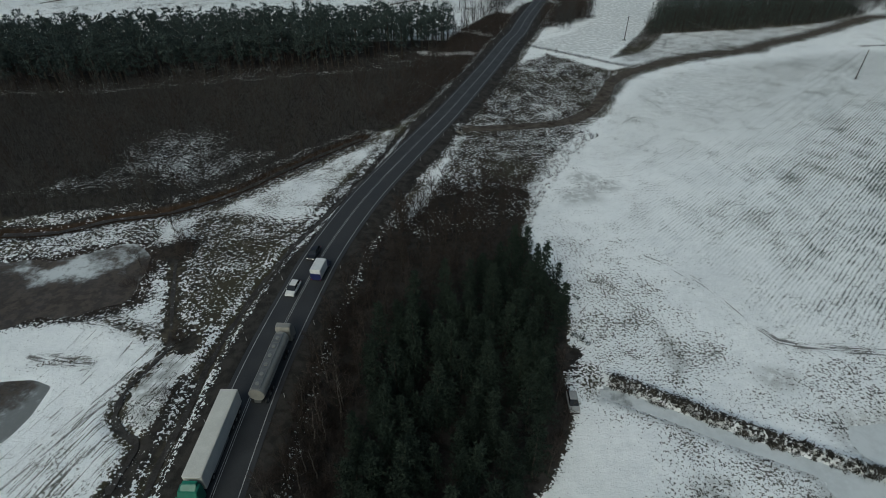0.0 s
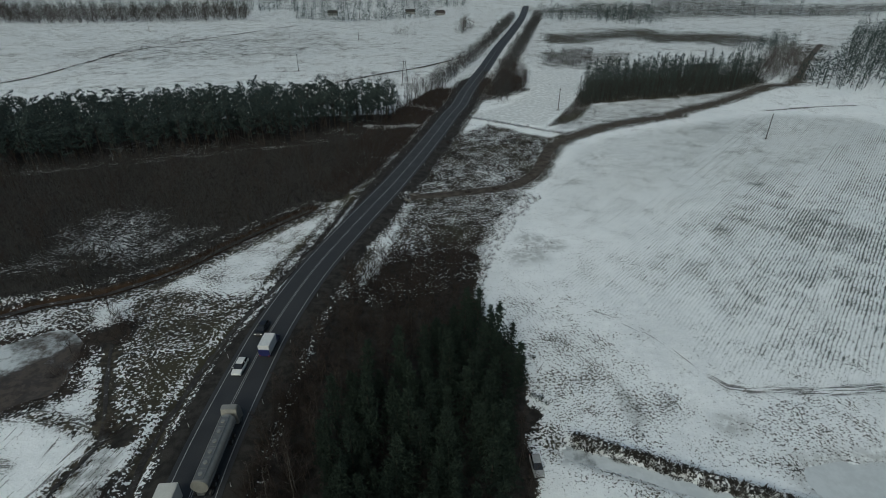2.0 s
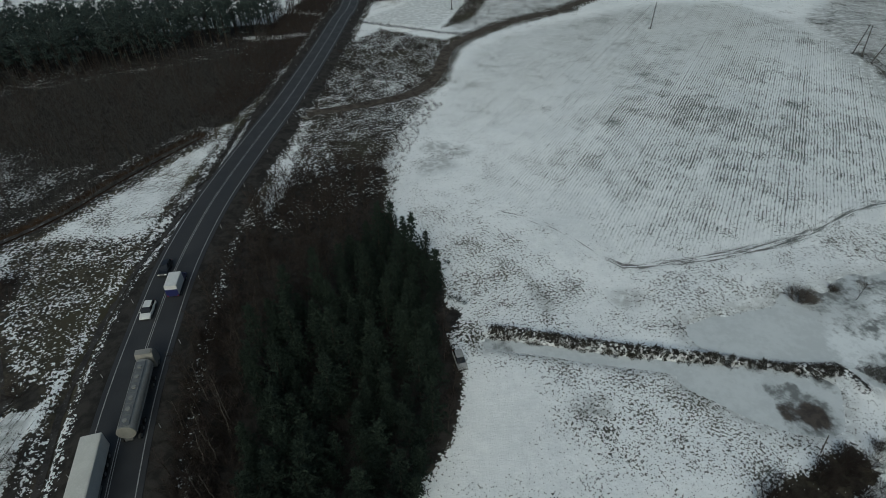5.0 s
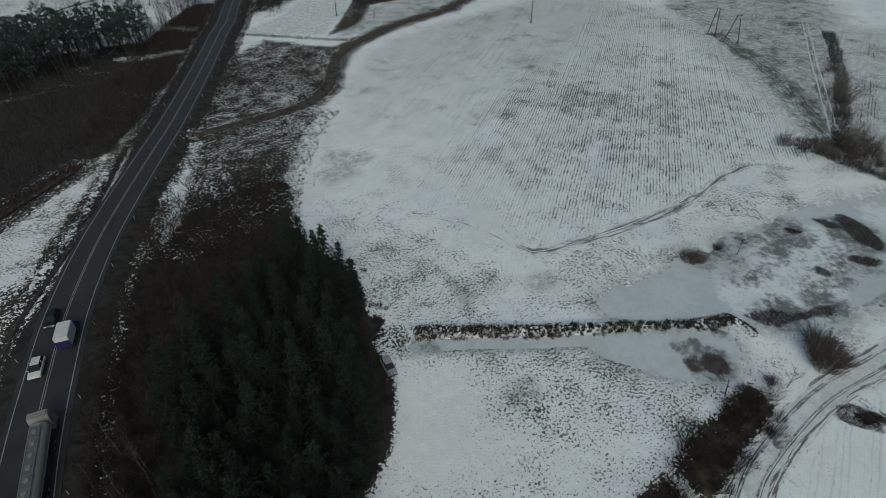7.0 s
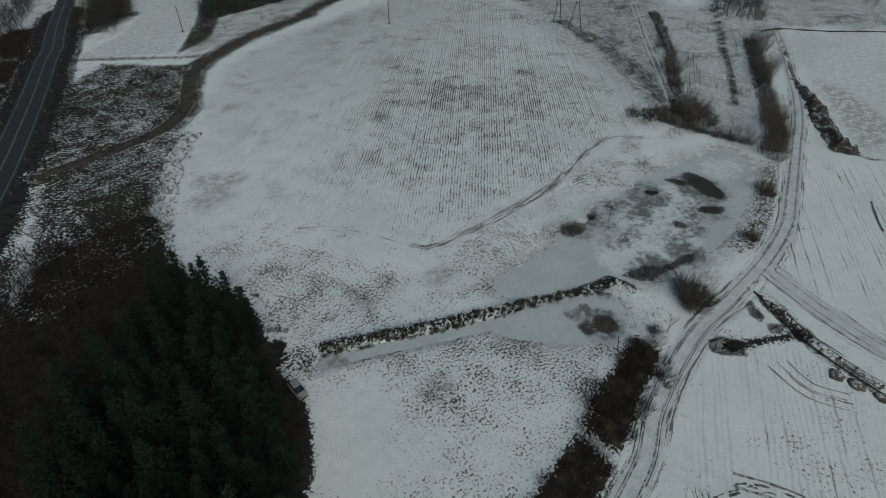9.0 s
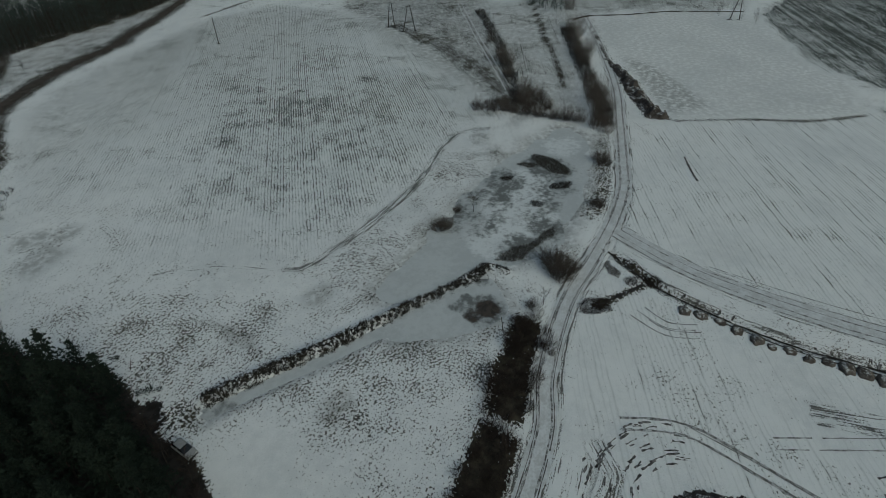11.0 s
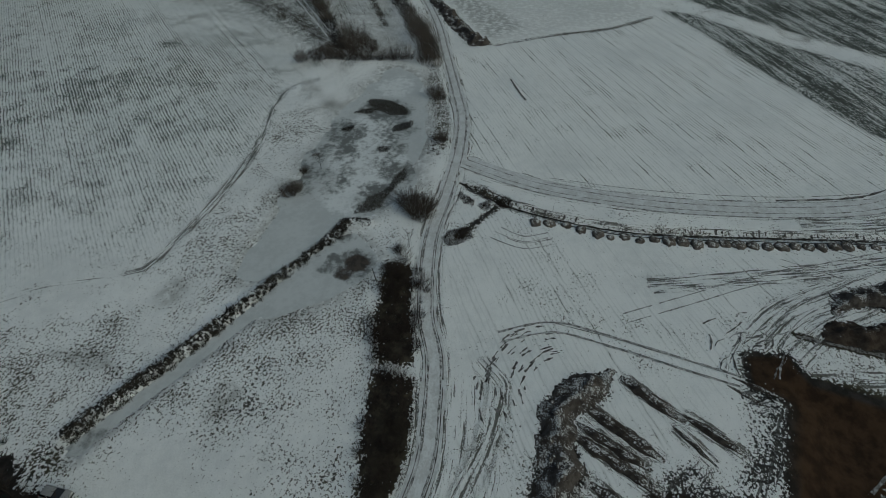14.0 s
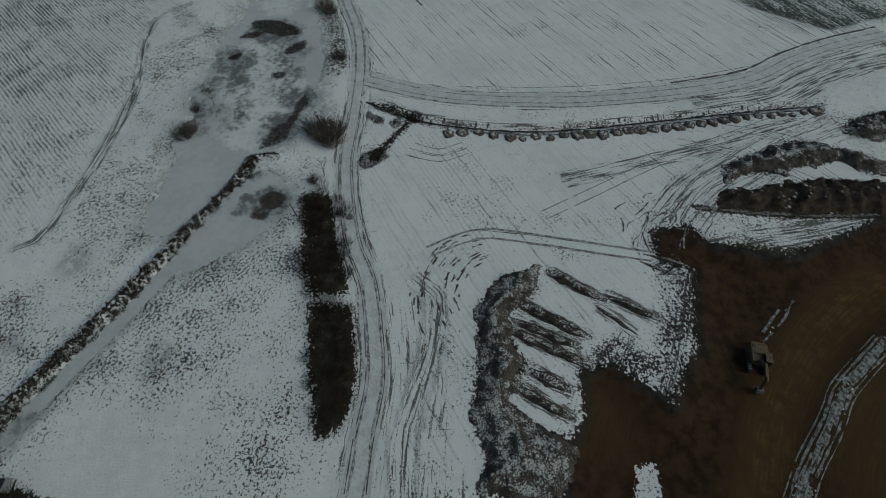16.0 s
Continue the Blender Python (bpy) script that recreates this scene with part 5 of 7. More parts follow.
def pine_meshes(seed, tall, crown_from, reach, whorls, arms, tufts, needles, material, old=False):
    rnd = random.Random(seed)
    lean = Vector((rnd.uniform(-0.3, 0.3), rnd.uniform(-0.3, 0.3), 0))
    tv, tf = [], []
    pts = [lean * (i / 5) ** 2 + Vector((0, 0, tall * i / 5 - (0.3 if i == 0 else 0))) for i in range(6)]
    tube(tv, tf, pts, [0.016 * tall * (1 - 0.88 * i / 5) for i in range(6)], 6)
    trunk = mesh_from("trunk", [tuple(v) for v in tv], tf, M_BARK, True)
    cv, cf = [], []
    for w in range(whorls * arms * tufts // 4 if old else 0):
        # clumps of needles through an uneven rounded crown
        t = rnd.random() ** 0.8
        r = reach * math.sin(math.pi * (0.14 + 0.80 * t)) ** 0.7 * rnd.random() ** 0.45
        a = rnd.uniform(0, 6.28)
        c = lean * t * t + Vector((r * math.cos(a), r * math.sin(a), crown_from + (tall - crown_from) * t))
        for _ in range(needles * 4):
            d = Vector((rnd.gauss(0, 0.7), rnd.gauss(0, 0.7), rnd.gauss(0.35, 0.5))).normalized()
            sliver(cv, cf, c + d * rnd.uniform(0.0, 0.6), d, rnd.uniform(0.45, 0.9), 0.17, rnd)
    for w in range(0 if old else whorls):
        t = w / (whorls - 1)
        z = crown_from + (tall - crown_from) * t
        r = reach * (1 - t) ** 0.75 + 0.25
        turn = rnd.uniform(0, 6.28)
        for k in range(arms):
            a = turn + 2 * math.pi * k / arms + rnd.uniform(-0.35, 0.35)
            rr = r * rnd.uniform(0.7, 1.15)
            rise = rnd.uniform(0.05, 0.45)
            out = Vector((math.cos(a), math.sin(a), rise))
            root = lean * t * t + Vector((0, 0, z + rnd.uniform(-0.6, 0.6) * (tall - crown_from) / whorls))
            sliver(cv, cf, root, out.normalized(), rr, 0.05, rnd)
            for j in range(tufts):
                f = (j + 0.7) / tufts
                p = root + out * rr * f + Vector((rnd.uniform(-0.2, 0.2), rnd.uniform(-0.2, 0.2), rnd.uniform(-0.15, 0.25))) * (reach * 0.75)
                for _ in range(needles):
                    d = Vector((rnd.gauss(out.x * 0.5, 0.6), rnd.gauss(out.y * 0.5, 0.6), rnd.gauss(0.35, 0.5))).normalized()
                    sliver(cv, cf, p, d, rnd.uniform(0.25, 0.5) * (reach * 0.35 + 0.3), 0.085 * (reach * 0.35 + 0.4), rnd)
    tip = lean + Vector((0, 0, tall))
    for _ in range(10):
        sliver(cv, cf, tip - Vector((0, 0, 0.3)), Vector((rnd.gauss(0, 0.3), rnd.gauss(0, 0.3), 1)).normalized(), 0.7, 0.09, rnd)
    crown = mesh_from("crown", [tuple(v) for v in cv], cf, material)
    return trunk, crown


def bare_meshes(seed, tall, reach, limbs, twigs, fine, bark, twig_material):
    rnd = random.Random(seed)
    tv, tf, cv, cf = [], [], [], []
    bend = Vector((rnd.uniform(-0.8, 0.8), rnd.uniform(-0.8, 0.8), 0)) * tall * 0.06
    stem = [bend * (i / 6) ** 2 + Vector((rnd.uniform(-1, 1), rnd.uniform(-1, 1), 0)) * 0.012 * tall * (i > 0) + Vector((0, 0, tall * 0.86 * i / 6 - (0.3 if i == 0 else 0))) for i in range(7)]
    tube(tv, tf, stem, [0.014 * tall * (1 - 0.85 * i / 6) for i in range(7)], 5)
    for k in range(limbs):
        f = 0.28 + 0.70 * k / limbs
        i = min(int(f * 6), 5)
        root = stem[i].lerp(stem[i + 1], f * 6 - i)
        a = k * 2.4 + rnd.uniform(-0.4, 0.4)
        out = Vector((math.cos(a), math.sin(a), rnd.uniform(0.5, 1.4))).normalized()
        length = reach * rnd.uniform(0.75, 1.2) * (1.15 - 0.5 * f)
        mid = root + out * length * 0.5
        end = root + out * length + Vector((0, 0, 0.18 * length))
        tube(tv, tf, [root, mid, end], [0.005 * tall, 0.0032 * tall, 0.0012 * tall], 3)
        for j in range(twigs):
            g = 0.25 + 0.75 * j / twigs
            p = root.lerp(end, g)
            d = (out + Vector((rnd.gauss(0, 0.7), rnd.gauss(0, 0.7), rnd.gauss(0.35, 0.4)))).normalized()
            ln = length * rnd.uniform(0.25, 0.5)
            sliver(cv, cf, p, d, ln, 0.028, rnd)
            for m in range(fine):
                q = p + d * ln * rnd.uniform(0.15, 0.9)
                e = (d + Vector((rnd.gauss(0, 0.7), rnd.gauss(0, 0.7), rnd.gauss(0.25, 0.4)))).normalized()
                sliver(cv, cf, q, e, ln * rnd.uniform(0.35, 0.75), 0.022, rnd)
    return mesh_from("trunk", [tuple(v) for v in tv], tf, bark, True), mesh_from("crown", [tuple(v) for v in cv], cf, twig_material)


def shrub_mesh(seed, reach, tall, stems, material, upright=0.6):
    """A dome of many thin stems and fine twigs from one stool."""
    rnd = random.Random(seed)
    v, f = [], []
    for k in range(stems):
        a, q = rnd.uniform(0, 6.28), math.sqrt(rnd.random())
        foot = Vector((math.cos(a), math.sin(a), 0)) * reach * q * 0.55 - Vector((0, 0, 0.1))
        out = Vector((math.cos(a) * q, math.sin(a) * q, upright + rnd.uniform(0.2, 0.9))).normalized()
        ln = tall * rnd.uniform(0.55, 1.05) * (1.08 - 0.38 * q)
        mid, end = foot + out * ln * 0.5, foot + out * ln + Vector((rnd.gauss(0, 0.10), rnd.gauss(0, 0.10), 0)) * ln
        sliver(v, f, foot, (mid - foot).normalized(), ln * 0.8, 0.018, rnd)
        sliver(v, f, mid, (end - mid).normalized(), ln * 0.55, 0.014, rnd)
        for _ in range(20):
            p = foot.lerp(end, rnd.uniform(0.15, 1.0))
            d = (out + Vector((rnd.gauss(0, 0.6), rnd.gauss(0, 0.6), rnd.gauss(0.1, 0.4)))).normalized()
            sliver(v, f, p, d, ln * rnd.uniform(0.10, 0.24), 0.011, rnd)
    return mesh_from("branchwork", [tuple(q) for q in v], f, material)


def blades_mesh(seed, rx, ry, tall, count, material, width=0.05):
    rnd = random.Random(seed)
    v, f = [], []
    for k in range(count):
        a, q = rnd.uniform(0, 6.28), rnd.random() ** 0.5
        q *= 0.85 + 0.3 * noise.noise(Vector((math.cos(a) * 2, math.sin(a) * 2, seed)))
        j = 1 + rnd.gauss(0, 0.32)
        p = Vector((rx * q * j * math.cos(a), ry * q * j * math.sin(a), -0.15))
        d = Vector((rnd.gauss(0, 0.35), rnd.gauss(0, 0.35), 1)).normalized()
        sliver(v, f, p, d, tall * rnd.uniform(0.6, 1.2), width, rnd)
    return mesh_from("leaf_tuft", [tuple(q) for q in v], f, material)


def scatter(outline, gap, seed, limit=10000, avoid=None):
    """Uneven spots inside an outline, about gap metres apart."""
    rnd = random.Random(seed)
    xs, ys = [p[0] for p in outline], [p[1] for p in outline]
    spots = []
    y = min(ys)
    while y < max(ys):
        x = min(xs)
        while x < max(xs):
            spots.append((x + rnd.uniform(-0.42, 0.42) * gap, y + rnd.uniform(-0.42, 0.42) * gap))
            x += gap
        y += gap * 0.9
    p = np.array(spots)
    ok = inside(p[:, 0], p[:, 1], outline) > 0.3
    if avoid is not None:
        ok &= inside(p[:, 0], p[:, 1], avoid) < 0
    ok &= line_dist(p[:, 0], p[:, 1], road_line) > 7.0
    p = p[ok]
    if len(p) > limit:
        p = p[np.array(sorted(rnd.sample(range(len(p)), limit)))]
    return [(x, y, z) for (x, y), z in zip(p.tolist(), height(p[:, 0], p[:, 1]).tolist())] if len(p) else []


def tree_kind(name, meshes, label, category, group):
    """Builds one tree of a kind; plant() then copies it."""
    ob = new(name)
    tagged(ob, label, category, group)
    for piece in meshes:
        part(piece.name.split(".")[0], piece, None, ob)
    return ob


def plant(kinds, spots, seed, low=0.8, high=1.2):
    """Copies of the kinds at the spots; the first copies are the originals."""
    rnd = random.Random(seed)
    fresh = list(kinds)
    for k, (x, y, z) in enumerate(spots):
        s = rnd.uniform(low, high)
        m = pose(x, y, z - 0.05, rnd.uniform(-3, 3), rnd.uniform(-3, 3), rnd.uniform(0, 360)) @ Matrix.Diagonal((s, s, s * rnd.uniform(0.9, 1.1), 1))
        kind = kinds[k % len(kinds)]
        if kind in fresh:
            fresh.remove(kind)
            kind.matrix_basis = m
        else:
            copy = copy_thing(kind, pose(0, 0, 0))
            copy.matrix_basis = m


def forest(name, makers, label, category, group, spots, seed, low=0.8, high=1.2):
    plant([tree_kind(name, meshes, label, category, group) for meshes in makers[:max(1, len(spots))]], spots, seed, low, high)


# young pines between the road and the field
PINES_ALL = PINE_NEAR + [(4, 24), (-6, 12), (-14, 22)]
near_pines = [pine_meshes(s, 9.0 + s % 4, 2.0, 2.1, 12, 6, 4, 8, M_PINE) for s in (11, 12, 13, 14)]
forest("pine_tree", near_pines, "dense young dark green pine in a roadside plantation", "pine tree", "young pines by the road", scatter(PINES_ALL, 3.1, 1, 215), 1, 0.6, 1.12)
# bare thicket round them
near_bare = [bare_meshes(s, 8.0, 2.2, 12, 7, 5, M_BARK, m) for s, m in ((21, M_TWIG), (22, M_TWIG_RED), (23, M_TWIG))]
forest("bare_tree", near_bare, "leafless brown deciduous tree in a roadside thicket", "bare tree", "bare trees by the road", scatter(THICK_ALL, 2.9, 2, 225, PINES_ALL), 2, 0.55, 1.2)
shrub_red = [(shrub_mesh(s, 1.3, 2.6, 46, M_TWIG_RED),) for s in (31, 32)]
forest("bare_shrub", shrub_red, "leafless reddish-brown shrub on the roadside bank", "shrub", "shrubs by the road", scatter([(-24, 20), (-24, 44), (-22, 62), (-18, 78), (-13, 72), (-13, 40), (-14, 18)], 2.3, 3, 100), 3, 0.7, 1.3)
shrub_brown = [(shrub_mesh(s, 1.4, 2.4, 46, M_TWIG),) for s in (33, 34)]
forest("bare_shrub", shrub_brown, "leafless brown shrub in the thicket", "shrub", "shrubs in the thicket", scatter(THICK_ALL, 4.6, 4, 85, PINES_ALL), 4, 0.7, 1.4)
forest("bare_shrub", [(shrub_mesh(35, 1.0, 1.6, 40, M_TWIG),)], "low brown brushwood among snowy grass", "shrub", "brushwood in the scrub field", scatter(SCRUB_N, 6.0, 5, 90), 5, 0.5, 1.3)
birch = [bare_meshes(s, 10.0, 1.6, 9, 6, 4, M_BARK_PALE, M_TWIG_RED) for s in (25, 26)]
forest("birch_tree", birch, "slim leafless birch with a pale trunk", "birch tree", "birches by the road", scatter([(-24, 24), (-23, 46), (-19, 60), (-14, 58), (-15, 24)], 4.2, 6, 40), 6, 0.7, 1.1)

# western forest: tall pines behind a belt of bare alders
WEST_PINES = [(-300, 168), (-158, 183), (-128, 183), (-101.5, 191.5), (-72.5, 201), (-41, 207.5), (-15, 222), (2, 236), (4, 256), (-60, 256), (-150, 236), (-300, 215)]
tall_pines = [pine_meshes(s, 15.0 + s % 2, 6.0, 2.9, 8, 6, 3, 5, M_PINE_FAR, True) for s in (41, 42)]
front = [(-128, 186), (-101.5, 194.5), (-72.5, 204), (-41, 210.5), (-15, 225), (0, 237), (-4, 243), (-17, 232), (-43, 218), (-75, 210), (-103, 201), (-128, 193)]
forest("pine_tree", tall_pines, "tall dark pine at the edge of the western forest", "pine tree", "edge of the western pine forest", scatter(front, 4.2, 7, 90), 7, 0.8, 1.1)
alders = [bare_meshes(s, 10.0, 3.0, 12, 8, 5, M_BARK, m) for s, m in ((51, M_TWIG_HAZY), (52, M_TWIG), (53, M_TWIG_HAZY))]
west_spots = [p for p in scatter(BROWN_WEST + [(-150, 98), (-170, 150)], 5.6, 8) if float(inside(np.array([p[0]]), np.array([p[1]]), OPENING_W)[0]) < 3 or (int(p[0]) % 3 == 0)]
random.Random(8).shuffle(west_spots)
forest("alder_tree", alders, "leafless dark brown alder in swampy woodland", "alder tree", "alders before the western forest", west_spots[:290], 8, 0.7, 1.15)


def undergrowth(name, outline, gap, tall, material, label, seed, slivers=16, category="undergrowth"):
    """Brushwood or far trees in one mesh."""
    rnd = random.Random(seed)
    v, f = [], []
    for x, y, z in scatter(outline, gap, seed):
        h = tall * rnd.uniform(0.6, 1.25)
        for _ in range(slivers):
            a, q = rnd.uniform(0, 6.28), rnd.random()
            p = Vector((x + math.cos(a) * q * h * 0.3, y + math.sin(a) * q * h * 0.3, z - 0.1 + h * 0.15 * rnd.random()))
            d = Vector((math.cos(a) * 0.5, math.sin(a) * 0.5, rnd.uniform(0.5, 1.4))).normalized()
            sliver(v, f, p, d, h * rnd.uniform(0.4, 0.9), 0.028 * h ** 0.5, rnd)
    return tagged(new(name, mesh_from(name, [tuple(q) for q in v], f, material)), label, category, kind="stuff")


undergrowth("undergrowth", BROWN_WEST + [(-150, 98), (-170, 150)], 1.6, 2.8, M_TWIG_HAZY, "dense brown brushwood under the alders", 61, 12)
undergrowth("undergrowth", THICK_ALL, 1.7, 1.6, M_TWIG_RED, "dense brown brushwood under the roadside trees", 62, 14)
undergrowth("undergrowth", SCRUB_N, 2.2, 0.7, M_REED, "dead brown weeds standing in the snow", 63, 8)
undergrowth("undergrowth", LEFT_SCRUB, 1.5, 0.55, M_REED, "dead brown grass tufts standing in the snow", 64, 10)
undergrowth("undergrowth", [(20, 98), (26, 113), (36, 131), (48, 148), (44, 152), (30, 138), (22, 122), (14, 112)], 1.6, 1.6, M_TWIG, "brown brushwood along the field edge", 65, 14)
undergrowth("undergrowth", BANK_EARTH, 1.8, 1.0, M_REED, "dead weeds on the earth bank", 66, 8)
undergrowth("undergrowth", DARK_TRI, 2.4, 2.2, M_TWIG_GREY, "brown hedge along the field corner", 67, 14)


def far_wood(name, outline, gap, tall, material, label, seed, leaves=36):
    """A distant wood: many small uneven crowns on thin stems."""
    bare_crowns = material in (M_TWIG, M_TWIG_GREY, M_TWIG_HAZY)
    leaves = int(leaves * (1.5 if bare_crowns else 1.0))
    rnd = random.Random(seed)
    v, f = [], []
    for x, y, z in scatter(outline, gap, seed):
        h = tall * rnd.uniform(0.65, 1.2)
        tube(v, f, [Vector((x, y, z - 0.3)), Vector((x, y, z + h * 0.85))], [0.014 * h, 0.004 * h], 3)
        for _ in range(leaves):
            a, q = rnd.uniform(0, 6.28), rnd.random() ** 0.6
            t = rnd.uniform(0.08, 1.0)
            w = h * 0.24 * math.sin(math.pi * min(0.97, 0.12 + t * 0.85)) ** 0.7 * q
            p = Vector((x + math.cos(a) * w, y + math.sin(a) * w, z + h * t))
            d = Vector((math.cos(a), math.sin(a), rnd.uniform(-0.3, 1.2))).normalized()
            if bare_crowns:
                d = (d + Vector((0, 0, 0.8))).normalized()
                sliver(v, f, p, d, h * rnd.uniform(0.12, 0.3), h * 0.009, rnd)
            else:
                sliver(v, f, p, d, h * rnd.uniform(0.06, 0.13), h * 0.022, rnd)
    return tagged(new(name, mesh_from(name, [tuple(q) for q in v], f, material)), label, "woodland", kind="stuff")


def belt(line, wide):
    """An outline round a line, wide metres across."""
    p = np.array(line, float)
    t = np.gradient(p, axis=0)
    t /= np.linalg.norm(t, axis=1)[:, None]
    n = np.stack([-t[:, 1], t[:, 0]], 1) * wide / 2
    return [tuple(q) for q in (p + n)] + [tuple(q) for q in (p - n)[::-1]]


def joined(name, makers, spots, label, category, seed, low=0.75, high=1.15):
    """Many trees of a wood in one mesh."""
    rnd = random.Random(seed)
    shapes = []
    for pair in makers:
        for slot, me in enumerate(pair):
            co = np.empty(len(me.vertices) * 3)
            me.vertices.foreach_get("co", co)
            shapes.append((slot, co.reshape(-1, 3), [tuple(q.vertices) for q in me.polygons], me.materials[0]))
    per = len(makers[0])
    for slot in range(per):
        verts, faces, count = [], [], 0
        for k, (x, y, z) in enumerate(spots):
            rs = random.Random(seed * 1000 + k)
            _, co, polys, _ = shapes[(k % len(makers)) * per + slot]
            s, a = rs.uniform(low, high), rs.uniform(0, 6.28)
            c, d = math.cos(a) * s, math.sin(a) * s
            verts.append(np.stack([co[:, 0] * c - co[:, 1] * d + x, co[:, 0] * d + co[:, 1] * c + y, co[:, 2] * s * rs.uniform(0.9, 1.1) + z - 0.05], 1))
            faces.extend(tuple(i + count for i in q) for q in polys)
            count += len(co)
        me = mesh_from(name, np.concatenate(verts).tolist(), faces, shapes[slot][3])
        if slot == 0:
            whole = tagged(new(name, me), label, category, kind="stuff")
        else:
            part("crowns_rest", me, None, whole)["kind"] = "stuff"
    return whole


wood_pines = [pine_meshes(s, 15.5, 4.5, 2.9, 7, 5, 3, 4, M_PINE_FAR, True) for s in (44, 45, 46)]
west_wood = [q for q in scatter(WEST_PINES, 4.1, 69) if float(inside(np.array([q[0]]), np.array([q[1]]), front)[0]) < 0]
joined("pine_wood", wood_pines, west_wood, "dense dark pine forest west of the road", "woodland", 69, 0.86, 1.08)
undergrowth("undergrowth", COPSE_B, 2.6, 4.0, M_TWIG_HAZY, "brown brushwood under the copse", 156, 14)
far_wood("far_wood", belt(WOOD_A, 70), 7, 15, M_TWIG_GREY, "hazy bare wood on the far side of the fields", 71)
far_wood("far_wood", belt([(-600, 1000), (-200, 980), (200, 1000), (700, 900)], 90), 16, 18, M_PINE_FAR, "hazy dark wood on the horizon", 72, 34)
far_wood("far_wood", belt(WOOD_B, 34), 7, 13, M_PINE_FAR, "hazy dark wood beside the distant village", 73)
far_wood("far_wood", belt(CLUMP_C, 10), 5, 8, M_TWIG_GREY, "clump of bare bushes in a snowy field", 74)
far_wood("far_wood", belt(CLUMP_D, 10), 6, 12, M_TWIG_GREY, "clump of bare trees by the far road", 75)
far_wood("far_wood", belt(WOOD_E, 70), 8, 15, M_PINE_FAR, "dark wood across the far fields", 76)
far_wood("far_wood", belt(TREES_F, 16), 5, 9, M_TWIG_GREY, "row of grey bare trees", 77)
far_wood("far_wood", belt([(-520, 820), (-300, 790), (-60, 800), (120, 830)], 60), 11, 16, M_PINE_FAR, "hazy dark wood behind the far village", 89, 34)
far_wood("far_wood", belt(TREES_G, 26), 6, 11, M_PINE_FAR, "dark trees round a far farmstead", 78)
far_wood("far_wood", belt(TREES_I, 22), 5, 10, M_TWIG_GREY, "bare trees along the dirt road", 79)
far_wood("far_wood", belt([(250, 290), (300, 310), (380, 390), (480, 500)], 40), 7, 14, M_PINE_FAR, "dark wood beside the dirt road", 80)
far_wood("far_wood", belt([(p[0] + 10, p[1] - 3) for p in ROADSIDE_E], 9), 3.2, 9, M_TWIG_HAZY, "brown trees lining the far road", 81)
far_wood("far_wood", belt([(p[0] - 4, p[1] + 4) for p in ROADSIDE_W] + [(80, 440), (112, 540), (150, 655)], 10), 3.2, 8, M_TWIG_HAZY, "brown trees lining the far road", 82)
undergrowth("undergrowth", [(-16, 152), (-5, 172), (8, 205), (25, 255), (40, 300), (28, 303), (10, 270), (-10, 222), (-24, 160)], 1.7, 3.4, M_TWIG, "brown brushwood between road and forest", 68, 14)
far_wood("far_wood", belt(TREES_J, 14), 5, 7, M_TWIG, "grey bare trees behind the pine forest", 83)
far_wood("far_wood", belt([(-230, 262), (-150, 258), (-60, 268), (-20, 266)], 10), 5, 7, M_TWIG, "grey bare trees behind the pine forest", 84)
far_wood("far_wood", belt([(-200, 392), (-195, 425), (-186, 462)], 7), 4, 3, M_TWIG, "dark hedge across a snowy field", 85, 20)
far_wood("far_wood", belt([(280, 690), (450, 700), (600, 640)], 40), 12, 13, M_PINE_FAR, "hazy wood beyond the far fields", 86, 30)
far_wood("far_wood", belt([(360, -80), (420, -60), (480, -20)], 40), 8, 9, M_TWIG, "dark brown thicket beyond the striped field", 87)
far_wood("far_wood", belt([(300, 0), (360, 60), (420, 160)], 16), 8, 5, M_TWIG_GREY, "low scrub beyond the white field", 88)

copse_pines = [pine_meshes(s, 13.0, 0.8, 3.0, 8, 5, 2, 5, M_PINE_FAR) for s in (91, 92)]
joined("copse", copse_pines, [q for q in scatter(COPSE_B, 4.2, 9) if q[0] < 225], "dark conifer copse beside the dirt road", "woodland", 9, 0.8, 1.2)
copse_bare = [bare_meshes(s, 11.0, 2.8, 8, 5, 4, M_BARK, M_TWIG) for s in (93, 94)]
joined("copse", copse_bare, [q for q in scatter(COPSE_B, 4.8, 10) if q[0] < 185 or q[1] < 296] + scatter(COPSE_A, 3.6, 11), "leafless trees in the copses beside the road", "woodland", 10, 0.7, 1.2)
joined("roadside_wood", copse_bare, scatter([(-6, 222), (6, 226), (14, 237), (24, 262), (30, 290), (20, 300), (8, 270), (2, 244)], 4.2, 23), "leafless brown trees between forest and road", "woodland", 23, 0.6, 1.0)
joined("roadside_wood", copse_pines, scatter([(-14, 236), (-2, 238), (6, 250), (12, 272), (4, 278), (-14, 262)], 6.0, 24), "scattered dark pines between forest and road", "woodland", 24, 0.5, 0.85)
forest("bare_shrub", [(shrub_mesh(36, 1.8, 2.8, 70, M_TWIG_HAZY),)], "tall dark brushwood in the scrub field", "shrub", "brushwood in the scrub field", [(x, y, h1(x, y)) for x, y in ((20, 190), (22, 188.5), (24.5, 186), (27, 185), (28.5, 183.5), (31, 184.5), (33, 182), (25, 190), (47, 203), (50, 201), (53, 199), (45, 200), (16, 163), (19, 161), (30, 174), (34, 172), (38, 208), (21, 168))], 25, 0.7, 1.3)
undergrowth("undergrowth", belt([(33, 245)] + HEDGE_TRI, 3.2), 1.0, 1.5, M_TWIG_HAZY, "dark hedge along the edge of a white field", 26, 14)
